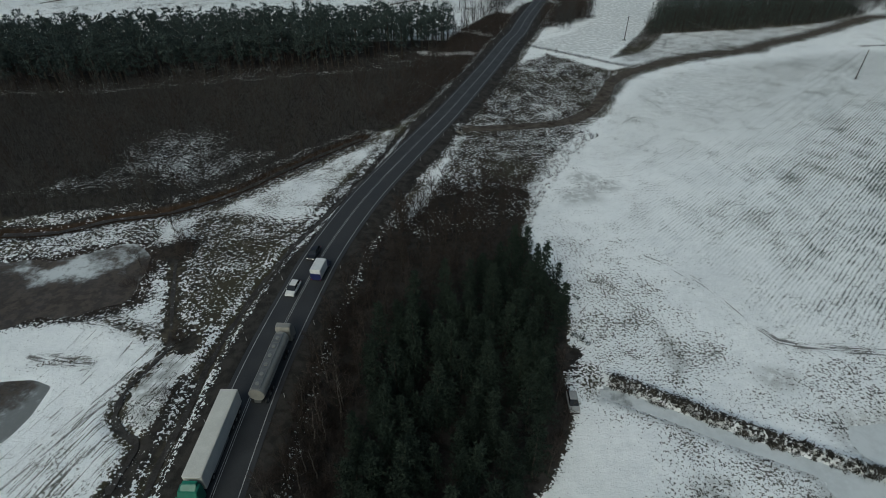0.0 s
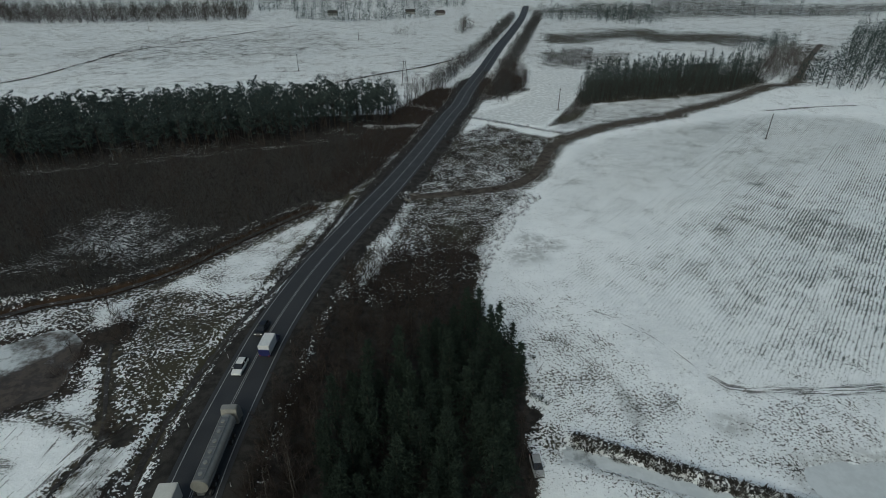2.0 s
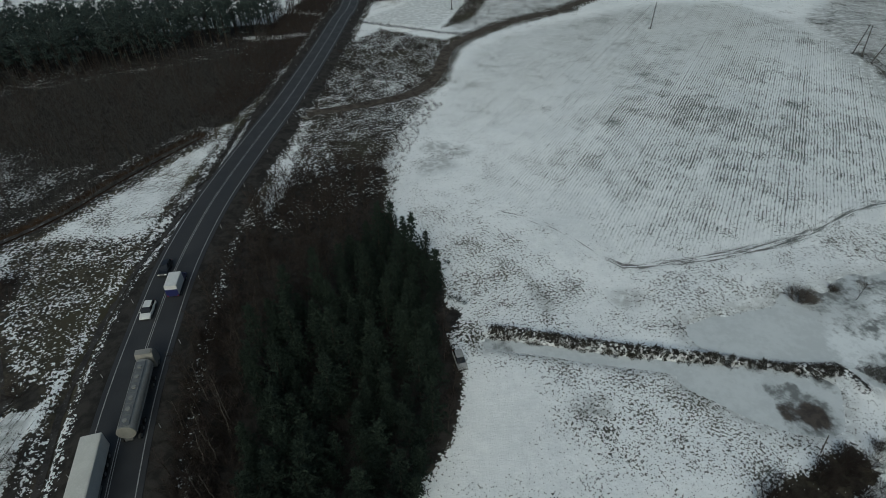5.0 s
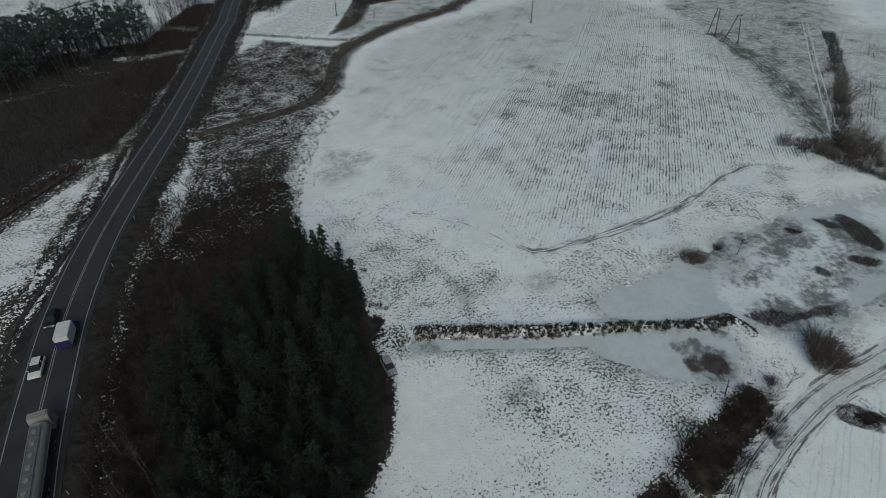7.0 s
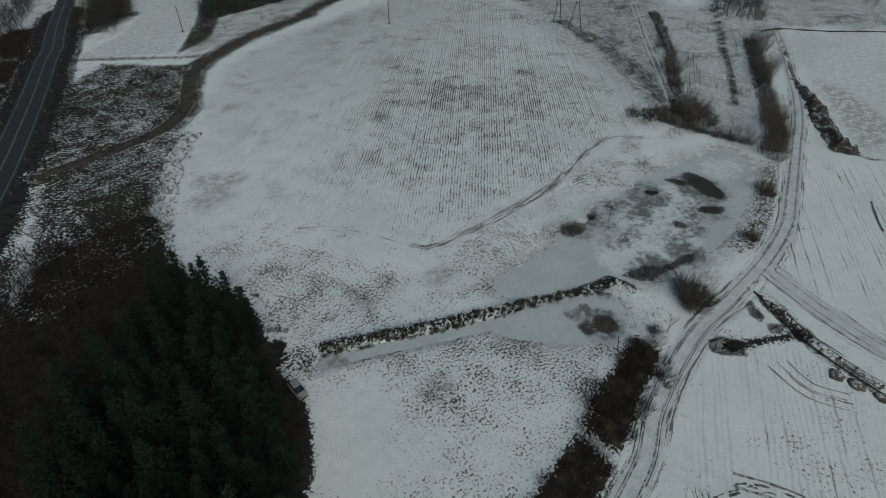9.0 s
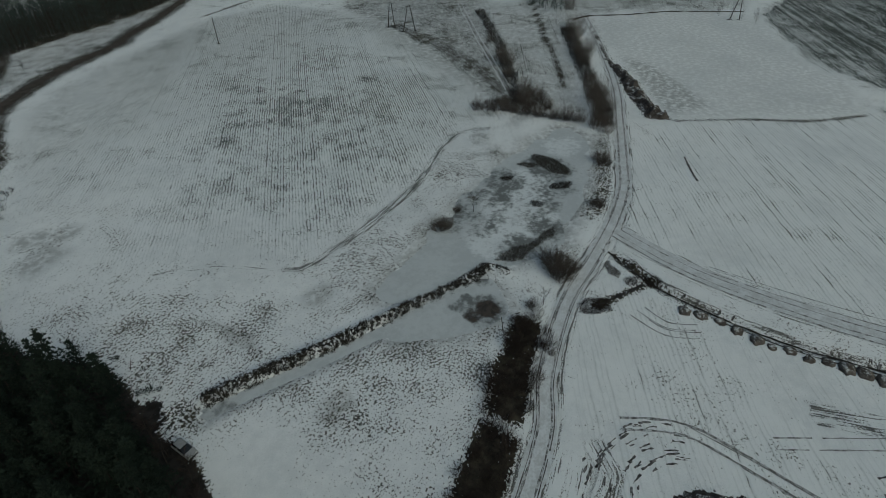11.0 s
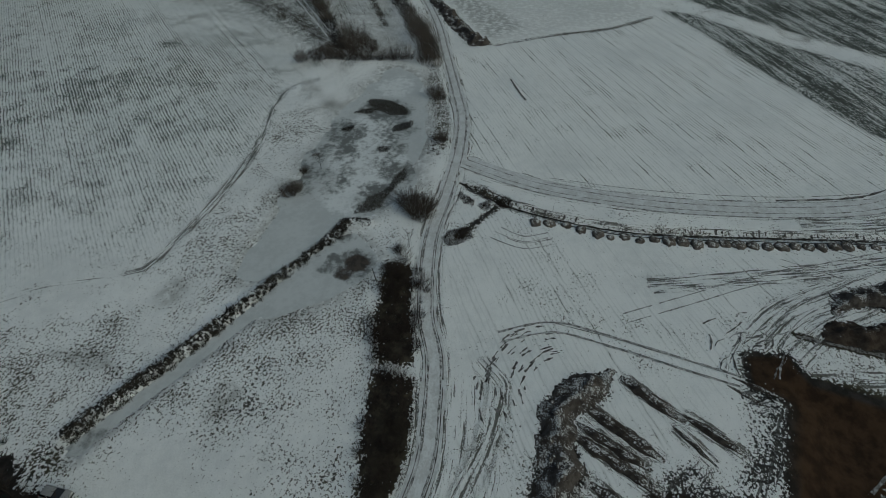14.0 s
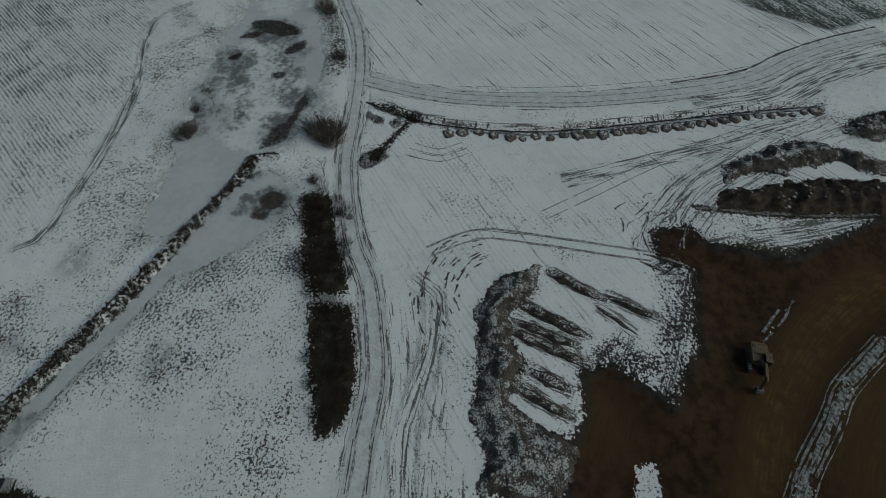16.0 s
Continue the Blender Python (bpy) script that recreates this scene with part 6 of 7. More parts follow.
# ---- bushes, reeds and tussocks round the ponds ----
dark_bush = [(shrub_mesh(s, 1.9, 2.8, 85, M_TWIG, 0.8),) for s in (101, 102, 103)]
row_spots = scatter(ragged(THICKET_ROW, 1.6, 31.0), 2.3, 12, 40) + scatter(ragged(THICKET_END, 1.6, 32.0), 2.3, 13, 40)
forest("bush", dark_bush, "dense dark brown bush in a row beside the farm track", "bush", "bushes along the farm track", row_spots, 12, 0.6, 1.0)
for row in (THICKET_ROW, THICKET_END):
    undergrowth("undergrowth", ragged(row, 2.2, 33.0), 0.85, 1.0, M_TWIG, "brown brambles under the row of bushes", 104, 14)
spots = [(133, 24, 1.5), (131, 22.5, 1.2), (110, 18, 1.15), (83, 17.4, 1.9), (85, 19.4, 1.75), (81.5, 16.8, 1.6), (84.6, 16.4, 1.5), (71, 19, 0.6), (63, 13.2, 0.45), (62, 11.5, 0.4), (84.5, 46, 1.35), (85.8, 45.2, 1.1), (92.5, 46, 0.6), (99, 45.5, 0.55)]
pond_bush = [tree_kind("bush", (shrub_mesh(b, 2.0, 2.6, 170, M_TWIG_MID, 0.9),), "round dark leafless bush at the pond's edge", "bush", "bushes round the ponds") for b in (111, 112, 113)]
for k, (x, y, s) in enumerate(spots):
    m = pose(x, y, h1(x, y) - 0.05, 0, 0, k * 77) @ Matrix.Diagonal((s, s, s * 0.85, 1))
    if k < 3:
        pond_bush[k].matrix_basis = m
    else:
        copy_thing(pond_bush[k % 3], pose(0, 0, 0)).matrix_basis = m
tall_bush = [(shrub_mesh(s, 2.9, 5.8, 130, M_TWIG_MID, 1.2),) for s in (105, 106)]
hedge_spots = [(155.5, 30), (160, 33), (165, 31), (188, 43.5), (180, 40), (172, 36), (205, 52), (218, 59), (232.5, 66), (245, 72), (160, 59), (154, 62), (147, 68), (158.5, 49), (163, 53), (151, 60), (189.5, 76.5), (180, 72), (200, 84), (215, 96), (150, 64), (156, 55), (165, 58), (170, 62), (151, 57), (152, 53), (151.5, 49), (152.5, 45), (153, 41), (154, 37), (150, 27), (152, 31), (155, 28), (158, 31), (169, 34), (174, 37)]
forest("bush", tall_bush, "tall spreading leafless willow bush", "bush", "willows beyond the pond", [(x, y, h1(x, y)) for x, y in hedge_spots], 14, 0.7, 1.15)
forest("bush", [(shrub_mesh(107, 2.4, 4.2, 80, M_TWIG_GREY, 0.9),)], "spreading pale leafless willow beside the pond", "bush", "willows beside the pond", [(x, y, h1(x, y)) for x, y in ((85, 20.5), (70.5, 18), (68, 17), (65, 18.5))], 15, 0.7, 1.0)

REEDS = [
    [(79.5, 30.8), (81.1, 27.2), (86.3, 24.8), (90.7, 23.7), (94.3, 22.1), (98.4, 24.1), (94.4, 25.8), (90.2, 25.8), (85.9, 28.6)],
    [(125.7, 42.3), (128.3, 37.8), (124, 28.8), (120.6, 28.7), (119.9, 32.8), (122.2, 36.8)], [(114.5, 31.9), (118.4, 26.8), (114.7, 25.7), (112.4, 30.8)],
    [(104.8, 32.9), (106.4, 29.8), (103.3, 29), (102.4, 31.2)], [(111.4, 43.9), (113.9, 40.7), (111.6, 40.2), (109.6, 42.4)],
    [(119, 43.5), (122, 42), (122.5, 37), (119, 39)], [(92, 46.8), (94, 45.8), (92.6, 44.6), (90.6, 45.4)]]
for k, shape in enumerate(REEDS):
    ring = ragged(shape, 1.2, 40.0 + k)
    rnd = random.Random(110 + k)
    rv, rf = [], []
    for px, py, pz in scatter(ring, 0.30, 110 + k):
        for _ in range(9):
            tip = Vector((rnd.gauss(0, 0.35), rnd.gauss(0, 0.35), 1)).normalized()
            sliver(rv, rf, Vector((px + rnd.gauss(0, 0.25), py + rnd.gauss(0, 0.25), -0.3)), tip, rnd.uniform(0.3, 0.6), 0.06, rnd)
    tagged(new("reed_clump", mesh_from("reed_clump", [tuple(q) for q in rv], rf, M_REED)), "dark brown dead reeds standing in the frozen pond", "reeds", kind="stuff")
for k, shape in enumerate(([(75.4, 11.6), (77.8, 11), (80.2, 6.6), (77.2, 5.2), (74.2, 7.2), (73.2, 9.5)], [(89.4, 3.4), (91.5, 1.4), (90.4, -1.4), (88.3, -1.6), (86.5, 1.5)],
                           [(86.8, 6.5), (89.1, 3.8), (86.4, 2.8), (84.8, 4.7)], [(89.5, 10.9), (90.8, 10), (88.4, 6.6), (86.4, 7.1), (87, 9)])):
    undergrowth("bramble_patch", ragged(shape, 0.8, 60.0 + k), 0.33, 0.8, M_TWIG, "low dark brown bramble patch beside the ditch", 170 + k, 12, "brambles")
undergrowth("reed_fringe", POND_EAST[:6] + [(126, 41), (99, 43), (83, 44.5), (72, 45)], 1.3, 0.6, M_REED, "thin dead reeds along the pond's edge", 120, 8, "reeds")
undergrowth("reed_fringe", [(88, 42), (100, 42), (116, 40), (124, 34), (112, 27), (96, 27), (88, 34)], 2.2, 0.5, M_REED, "scattered dead reeds standing in the ice", 121, 5, "reeds")
undergrowth("reed_fringe", POND_WEST, 2.4, 0.8, M_REED, "dead brown reeds round the western pond", 122, 8, "reeds")

tussock = [(blades_mesh(s, 0.42, 0.42, 0.55, 90, M_REED, 0.045),) for s in (131, 132, 133)]
rnd = random.Random(16)
bank_spots = []
for x, y in spline(BANK_LINE[:6], 0.62):
    for side in (-1.5, -0.8, -0.1):
        if rnd.random() < 0.85:
            a, b = x + side * 0.45 + rnd.uniform(-0.3, 0.3), y + side * 0.9 + rnd.uniform(-0.3, 0.3)
            bank_spots.append((a, b))
forest("grass_tussock", tussock, "dark dead grass tussock on the stream bank", "grass tussock", "tussocks on the stream bank", [(x, y, h1(x, y)) for x, y in bank_spots], 16, 0.5, 1.7)
forest("grass_tussock", tussock[:2], "dark grass tussock beside the drainage ditch", "grass tussock", "tussocks along the ditch", [(x + rnd.uniform(-1.4, 1.4), y, h1(x, y)) for x, y in spline(DITCH_LINE, 1.5)], 17, 0.6, 1.2)

undergrowth("undergrowth", belt([(153, 30), (165, 32), (180, 40), (205, 52), (232, 65), (250, 74)], 6), 1.2, 3.0, M_TWIG_HAZY, "dark brambles under the willow hedge", 151, 16)
undergrowth("undergrowth", belt([(151, 61), (152, 50), (153, 42), (155, 35)], 4), 1.1, 2.4, M_TWIG_HAZY, "dark brambles under the willow hedge", 157, 14)
undergrowth("undergrowth", [(146, 64), (158, 47), (166, 50), (172, 60), (160, 64), (150, 72)], 1.4, 2.2, M_TWIG, "dark brambles under the willow hedge", 152, 16)
undergrowth("undergrowth", belt([(157, 58), (183, 73), (212, 90), (262, 125)], 5), 1.2, 2.6, M_TWIG_HAZY, "dark hedge between the far strips", 153, 14)
undergrowth("undergrowth", belt([(106, 19), (112, 18.5), (122, 20), (134, 24), (142, 27)], 5), 1.5, 0.6, M_REED, "dead weeds between pond and track", 154, 10)
forest("bare_shrub", [(shrub_mesh(155, 0.9, 1.0, 60, M_PINE),)], "small dark evergreen bush at the thicket's edge", "shrub", "bushes at the thicket's edge", [(x, y, h1(x, y)) for x, y in ((25.5, 74), (24, 63.5), (25, 62.5), (23, 64.5), (13.5, 112.4), (15, 114))], 21, 0.8, 1.3)

far_wood("far_wood", [(278, 104), (320, 121), (342, 104), (298, 86), (277, 85)], 3.6, 9, M_PINE_FAR, "dark evergreen block beside the willow hedge", 160)
great = [(shrub_mesh(s, 4.4, 9.5, 190, M_TWIG_MID, 1.3),) for s in (161, 162)]
forest("bush", great, "great spreading leafless willow beside the farm track", "bush", "great willows along the track", [(x, y, h1(x, y)) for x, y in ((165.3, 34.2), (172, 37), (212, 53.7), (219, 56.5), (240.6, 66.1), (250, 70.5), (284.7, 84.6), (160, 55.5), (192, 78))], 26, 0.8, 1.1)
far_wood("far_wood", [(311, -49), (303, -65), (314, -84), (333, -89), (321, -69), (329, -52)], 4.5, 8, M_PINE_FAR, "dark wood at the end of the ploughed field", 163)
# single bare trees
lone = [bare_meshes(s, 8.0, 2.8, 12, 7, 4, M_BARK, M_TWIG) for s in (141, 142)]
forest("bare_tree", lone, "lone leafless tree beside the western pond", "bare tree", "trees round the western pond", [(x, y, h1(x, y)) for x, y in ((-57, 92), (-55, 89), (-60, 96), (-63, 94), (-62, 84), (-75, 92), (-88, 90), (-96, 92), (-58, 86), (-80, 110), (-72, 108), (-92, 100))], 18, 0.6, 1.0)
forest("bare_shrub", [(shrub_mesh(143, 1.6, 3.0, 60, M_TWIG),)], "leafless brown shrub beside the western pond", "shrub", "shrubs round the western pond", [(x, y, h1(x, y)) for x, y in ((-56, 90), (-54, 87), (-58, 94), (-54.5, 92), (-60, 82), (-61, 78), (-46, 64), (-43, 51), (-96, 72), (-97, 88), (-99, 78))], 19, 0.7, 1.2)
forest("bare_tree", [bare_meshes(144, 5.0, 1.6, 9, 5, 3, M_BARK, M_TWIG_GREY)], "small leafless sapling among the pond reeds", "bare tree", "", [(94, 42.5, -0.2), (72.5, 17, 0), (96, 235, 0)], 20, 0.8, 1.1)

# ---- solid helpers for built things ----
def box(bm, cx, cy, cz, sx, sy, sz, bevel=0.03, taper=None):
    """A bevelled block; taper scales the top in x and y."""
    made = bmesh.ops.create_cube(bm, size=1.0)["verts"]
    for v in made:
        top = v.co.z > 0
        kx, ky = (taper if (taper and top) else (1, 1))
        v.co = Vector((cx + v.co.x * sx * kx, cy + v.co.y * sy * ky, cz + v.co.z * sz))
    if bevel:
        edges = list({e for v in made for e in v.link_edges})
        bmesh.ops.bevel(bm, geom=edges, offset=bevel, segments=2, affect="EDGES", clamp_overlap=True)
    return bm


def block(*args, **kw):
    return box(bmesh.new(), *args, **kw)


def rod(a, b, r0, r1=None, sides=10):
    bm = bmesh.new()
    v, f = [], []
    tube(v, f, [Vector(a), Vector(b)], [r0, r1 or r0], sides)
    vs = [bm.verts.new(q) for q in v]
    for q in f:
        bm.faces.new([vs[i] for i in q])
    bm.faces.new(vs[:sides][::-1])
    bm.faces.new(vs[sides:2 * sides])
    return bm


def wheel(parent, x, y, z, r, w):
    tyre = part("wheel", rod((x - w / 2, y, z), (x + w / 2, y, z), r, sides=18), M_RUBBER, parent, "black rubber tyre")
    part("rim", rod((x - w / 2 - 0.02, y, z), (x + w / 2 + 0.02, y, z), r * 0.55, sides=14), M_STEEL, tyre, "grey steel rim")


def profile_body(points, half, inset=0.0):
    """A body swept across from a side outline (y, z); inset narrows it towards the top."""
    bm = bmesh.new()
    top = max(p[1] for p in points)
    low = min(p[1] for p in points)
    rings = []
    for s in (-1, 1):
        rings.append([bm.verts.new((s * (half - inset * max(0, (z - low) / (top - low) - 0.45) * 2), y, z)) for y, z in points])
    n = len(points)
    for i in range(n):
        j = (i + 1) % n
        bm.faces.new((rings[0][i], rings[0][j], rings[1][j], rings[1][i]))
    bm.faces.new(rings[0][::-1])
    bm.faces.new(rings[1])
    bmesh.ops.recalc_face_normals(bm, faces=bm.faces)
    bmesh.ops.bevel(bm, geom=bm.edges[:], offset=0.05, segments=2, affect="EDGES", clamp_overlap=True)
    return bm


def car(x, y, z, turn, paint, label, lamp_on=False):
    """A five-door hatchback, front towards +y."""
    ob = thing("car", x, y, z, turn, label, "car")
    part("body", profile_body([(-2.05, 0.35), (-2.12, 0.75), (-2.05, 0.98), (1.05, 0.98), (1.95, 0.82), (2.12, 0.62), (2.08, 0.32)], 0.88), paint, ob)
    part("cabin", profile_body([(-2.0, 0.95), (-1.75, 1.40), (-1.4, 1.50), (0.15, 1.50), (1.1, 0.95)], 0.80, 0.16), M_GLASS, ob, "dark window glass")
    part("roof", block(0, -0.72, 1.52, 1.24, 1.75, 0.06), paint, ob)
    for s in (-1, 1):
        for wy in (-1.3, 1.32):
            wheel(ob, s * 0.80, wy, 0.32, 0.32, 0.2)
        part("headlight", block(s * 0.62, 2.03, 0.72, 0.36, 0.14, 0.16), M_LAMP, ob)
        part("tail_light", block(s * 0.72, -2.06, 0.84, 0.22, 0.12, 0.28), M_RED, ob)
        part("mirror", block(s * 0.98, 0.72, 1.02, 0.2, 0.14, 0.13), paint, ob)
        part("pillar", block(s * 0.74, -0.55, 1.24, 0.05, 0.10, 0.5, bevel=0.01), paint, ob)
    part("bumper", block(0, 2.08, 0.42, 1.6, 0.16, 0.2), M_RUBBER, ob)
    return ob


def road_spot(y, offset):
    """A spot on the road at plan height y, offset metres to its right; its heading is that of the road."""
    i = int(np.argmin(np.abs(road_p[:, 1] - y)))
    i2 = i if road_p[i, 1] <= y else i - 1
    f = (y - road_p[i2, 1]) / (road_p[i2 + 1, 1] - road_p[i2, 1])
    q = road_p[i2] * (1 - f) + road_p[i2 + 1] * f - road_n[i2] * offset
    return q[0], q[1], math.degrees(math.atan2(road_t[i2, 1], road_t[i2, 0])) - 90


x, y, a = road_spot(CARS[0][1], -1.65)
car(x, y, 0.92, a + 180, M_WHITE, "white hatchback driving on the asphalt road")
x, y, a = road_spot(CARS[1][1], -1.65)
car(x, y, 0.92, a + 180, M_BLACKCAR, "black car with headlights driving on the asphalt road")


def lorry(x, y, z, turn):
    """An articulated lorry, front towards +y."""
    ob = thing("lorry", x, y, z, turn, "articulated lorry with a green cab and cream box trailer", "lorry")
    box_part = part("trailer", block(0, -3.2, 2.55, 2.55, 13.6, 2.85, bevel=0.05), M_TRAILER, ob, "long cream box trailer")
    part("rear_door", block(0, -10.03, 2.55, 2.4, 0.06, 2.7, bevel=0.02), M_TRAILER, box_part)
    part("front_frame", block(0, 3.64, 3.9, 2.2, 0.10, 0.16), M_WHITE, box_part, "white trim at the roof's front edge")
    part("roof_panel", block(0, -3.2, 4.0, 2.3, 13.2, 0.05, bevel=0.02), M_TRAILER, box_part)
    part("chassis", block(0, -2.6, 0.95, 1.1, 14.0, 0.3), M_STEEL, ob)
    cab = part("cab", profile_body([(3.95, 0.6), (3.95, 3.2), (4.3, 3.55), (5.3, 3.35), (5.85, 2.3), (6.0, 1.4), (6.0, 0.5)], 1.24), M_GREEN, ob, "green painted cab")
    part("windscreen", profile_body([(5.42, 3.12), (5.86, 2.28), (5.93, 1.75), (5.80, 1.75), (5.72, 2.28), (5.3, 3.1)], 1.1), M_GLASS, cab, "dark windscreen")
    part("roof_deflector", profile_body([(4.0, 3.35), (4.05, 3.95), (4.5, 3.85), (5.2, 3.36)], 1.0, 0.1), M_GREEN, cab)
    part("bumper", block(0, 6.02, 0.65, 2.4, 0.2, 0.5), M_RUBBER, cab)
    for s in (-1, 1):
        for wy in (5.0, 1.6, -6.0, -7.3, -8.6):
            wheel(ob, s * 1.08, wy, 0.5, 0.5, 0.32)
        part("side_skirt", block(s * 1.2, -1.5, 0.85, 0.06, 5.6, 0.6), M_STEEL, ob)
        part("mirror", block(s * 1.42, 5.6, 2.5, 0.16, 0.12, 0.6), M_GREEN, cab)
        part("headlight", block(s * 0.95, 6.10, 0.8, 0.4, 0.1, 0.2), M_LAMP, cab)
    return ob


x, y, a = road_spot(39.0, -1.7)
lorry(x, y, 0.92, a + 180)


def van(x, y, z, turn):
    ob = thing("van", x, y, z, turn, "small lorry with a white box body and blue cab", "van")
    body = part("box_body", block(0, -0.6, 1.95, 2.1, 3.9, 2.1, bevel=0.06), M_WHITE, ob, "white box body")
    part("roof", block(0, -0.6, 3.02, 2.0, 3.8, 0.06, bevel=0.02), M_WHITE, body)
    part("tail_board", block(0, -2.62, 1.45, 2.1, 0.12, 1.5), M_BLUE, ob, "dark blue tail")
    cab = part("cab", profile_body([(1.4, 0.5), (1.4, 2.2), (2.1, 2.15), (2.8, 1.3), (3.3, 1.1), (3.4, 0.5)], 0.98), M_BLUE, ob, "dark blue cab")
    part("windscreen", profile_body([(2.2, 2.1), (2.82, 1.33), (2.7, 1.3), (2.1, 2.05)], 0.85), M_GLASS, cab)
    for s in (-1, 1):
        for wy in (2.4, -1.7):
            wheel(ob, s * 0.88, wy, 0.37, 0.37, 0.24)
        part("tail_light", block(s * 0.85, -2.7, 0.85, 0.2, 0.06, 0.3), M_RED, ob)
        part("mirror", block(s * 1.12, 2.2, 1.6, 0.16, 0.1, 0.3), M_BLACKCAR, cab)
    return ob


x, y, a = road_spot(80.5, 1.9)
van(x, y, 0.92, a)


def tanker(x, y, z, turn):
    ob = thing("tanker_lorry", x, y, z, turn, "dusty white lorry pulling a long pale tank trailer", "tanker lorry")
    cab = part("cab", profile_body([(4.4, 0.6), (4.4, 3.0), (4.7, 3.7), (5.5, 3.75), (6.2, 2.6), (6.45, 1.4), (6.45, 0.5)], 1.24), M_TANK, ob, "dusty white cab")
    part("windscreen", profile_body([(5.75, 3.35), (6.26, 2.5), (6.35, 1.9), (6.2, 1.9), (6.1, 2.5), (5.6, 3.3)], 1.1), M_GLASS, cab)
    part("roof_spoiler", block(0, 4.9, 3.8, 2.2, 1.1, 0.12), M_TANK, cab)
    tank = part("tank", rod((0, -8.2, 2.35), (0, 3.7, 2.35), 1.22, sides=28), M_TANK, ob, "long pale cylindrical tank")
    for s in (-1, 1):
        part("catwalk_rail", rod((s * 0.62, -7.9, 3.55), (s * 0.62, 3.3, 3.55), 0.06), M_STEEL, tank)
        part("side_rail", rod((s * 1.28, -8.0, 2.2), (s * 1.28, 3.4, 2.2), 0.07), M_STEEL, tank)
        for wy in (5.3, 2.2, 1.0, -5.2, -6.4, -7.6):
            wheel(ob, s * 1.08, wy, 0.5, 0.5, 0.32)
    part("catwalk", block(0, -2.3, 3.54, 1.15, 11.0, 0.06, bevel=0.01), M_STEEL, tank, "dull steel catwalk")
    for k in range(6):
        part("hatch", rod((0, 2.2 - 1.85 * k, 3.5), (0, 2.2 - 1.85 * k, 3.74), 0.30, sides=16), M_TANK, tank)
        part("hose_bracket", block(0, 1.3 - 1.85 * k, 3.60, 1.0, 0.10, 0.10, bevel=0.02), M_STEEL, tank)
    part("chassis", block(0, -2.2, 1.0, 1.0, 12.5, 0.3), M_STEEL, ob)
    return ob


x, y, a = road_spot(57.5, 1.9)
tanker(x, y, 0.92, a)

# white car parked where the stream enters the trees
parked = car(19.9, 50.0, h1(20.2, 50.2) - 0.05, 178, M_SILVER, "pale grey car parked beside the stream and trees")
parked.scale = (0.9, 0.9, 0.9)

# ---- excavator in the pit ----
def excavator(x, y, z, turn):
    """Front (boom) towards +y."""
    ob = thing("excavator", x, y, z, turn, "muddy yellow crawler excavator standing in the pit", "excavator")
    for s in (-1, 1):
        track = part("crawler_track", profile_body([(-2.1, 0.25), (-1.8, 0.0), (1.8, 0.0), (2.1, 0.25), (2.1, 0.65), (1.8, 0.9), (-1.8, 0.9), (-2.1, 0.65)], 0.3), M_RUBBER, ob, "dark crawler track")
        track.location.x = s * 1.2
        for k in range(9):
            part("track_plate", block(0, -1.7 + 0.42 * k, 0.92, 0.62, 0.26, 0.05, bevel=0.01), M_STEEL, track)
    part("turntable", rod((0, 0, 0.8), (0, 0, 1.15), 0.8, sides=20), M_STEEL, ob)
    house = part("upper_body", block(0, -0.7, 1.75, 2.7, 3.3, 1.2, bevel=0.12), M_YELLOW, ob, "yellow engine housing")
    part("counterweight", block(0, -2.3, 1.75, 2.6, 0.7, 1.3, bevel=0.2), M_YELLOW, house)
    part("engine_cover", block(0.1, -1.2, 2.42, 1.7, 1.6, 0.16), M_YELLOW, house)
    part("exhaust", rod((0.7, -1.6, 2.3), (0.7, -1.6, 2.95), 0.07), M_STEEL, house)
    cab = part("cab", block(-0.85, 0.45, 2.3, 1.0, 1.6, 1.6, bevel=0.08), M_GLASS, ob, "dark glazed cab")
    part("cab_roof", block(-0.85, 0.42, 3.12, 1.05, 1.7, 0.10), M_YELLOW, cab)
    part("handrail", rod((1.2, 0.9, 2.35), (1.2, -1.2, 2.9), 0.04), M_STEEL, house)
    boom = part("boom", profile_body([(0.4, 2.0), (2.2, 4.1), (4.6, 3.7), (4.65, 3.3), (2.4, 3.5), (0.9, 1.7)], 0.22), M_YELLOW, ob, "yellow boom")
    boom.location.x = 0.25
    part("ram", rod((0, 0.9, 1.7), (0, 2.5, 3.3), 0.09), M_STEEL, boom)
    stick = part("stick", profile_body([(4.3, 4.0), (4.9, 3.7), (5.3, 1.2), (5.0, 1.1), (4.3, 3.4)], 0.17), M_YELLOW, ob, "yellow stick")
    stick.location.x = 0.25
    part("bucket", profile_body([(4.7, 1.2), (5.5, 1.3), (5.7, 0.7), (5.2, 0.2), (4.5, 0.3), (4.9, 0.7)], 0.55), M_STEEL, ob, "worn steel bucket").location.x = 0.25
    return ob


ex, ey = EXCAVATOR[0]
digger = excavator(ex, ey, h1(ex, ey) - 0.02, 76)
digger.scale = (0.88, 0.88, 0.88)

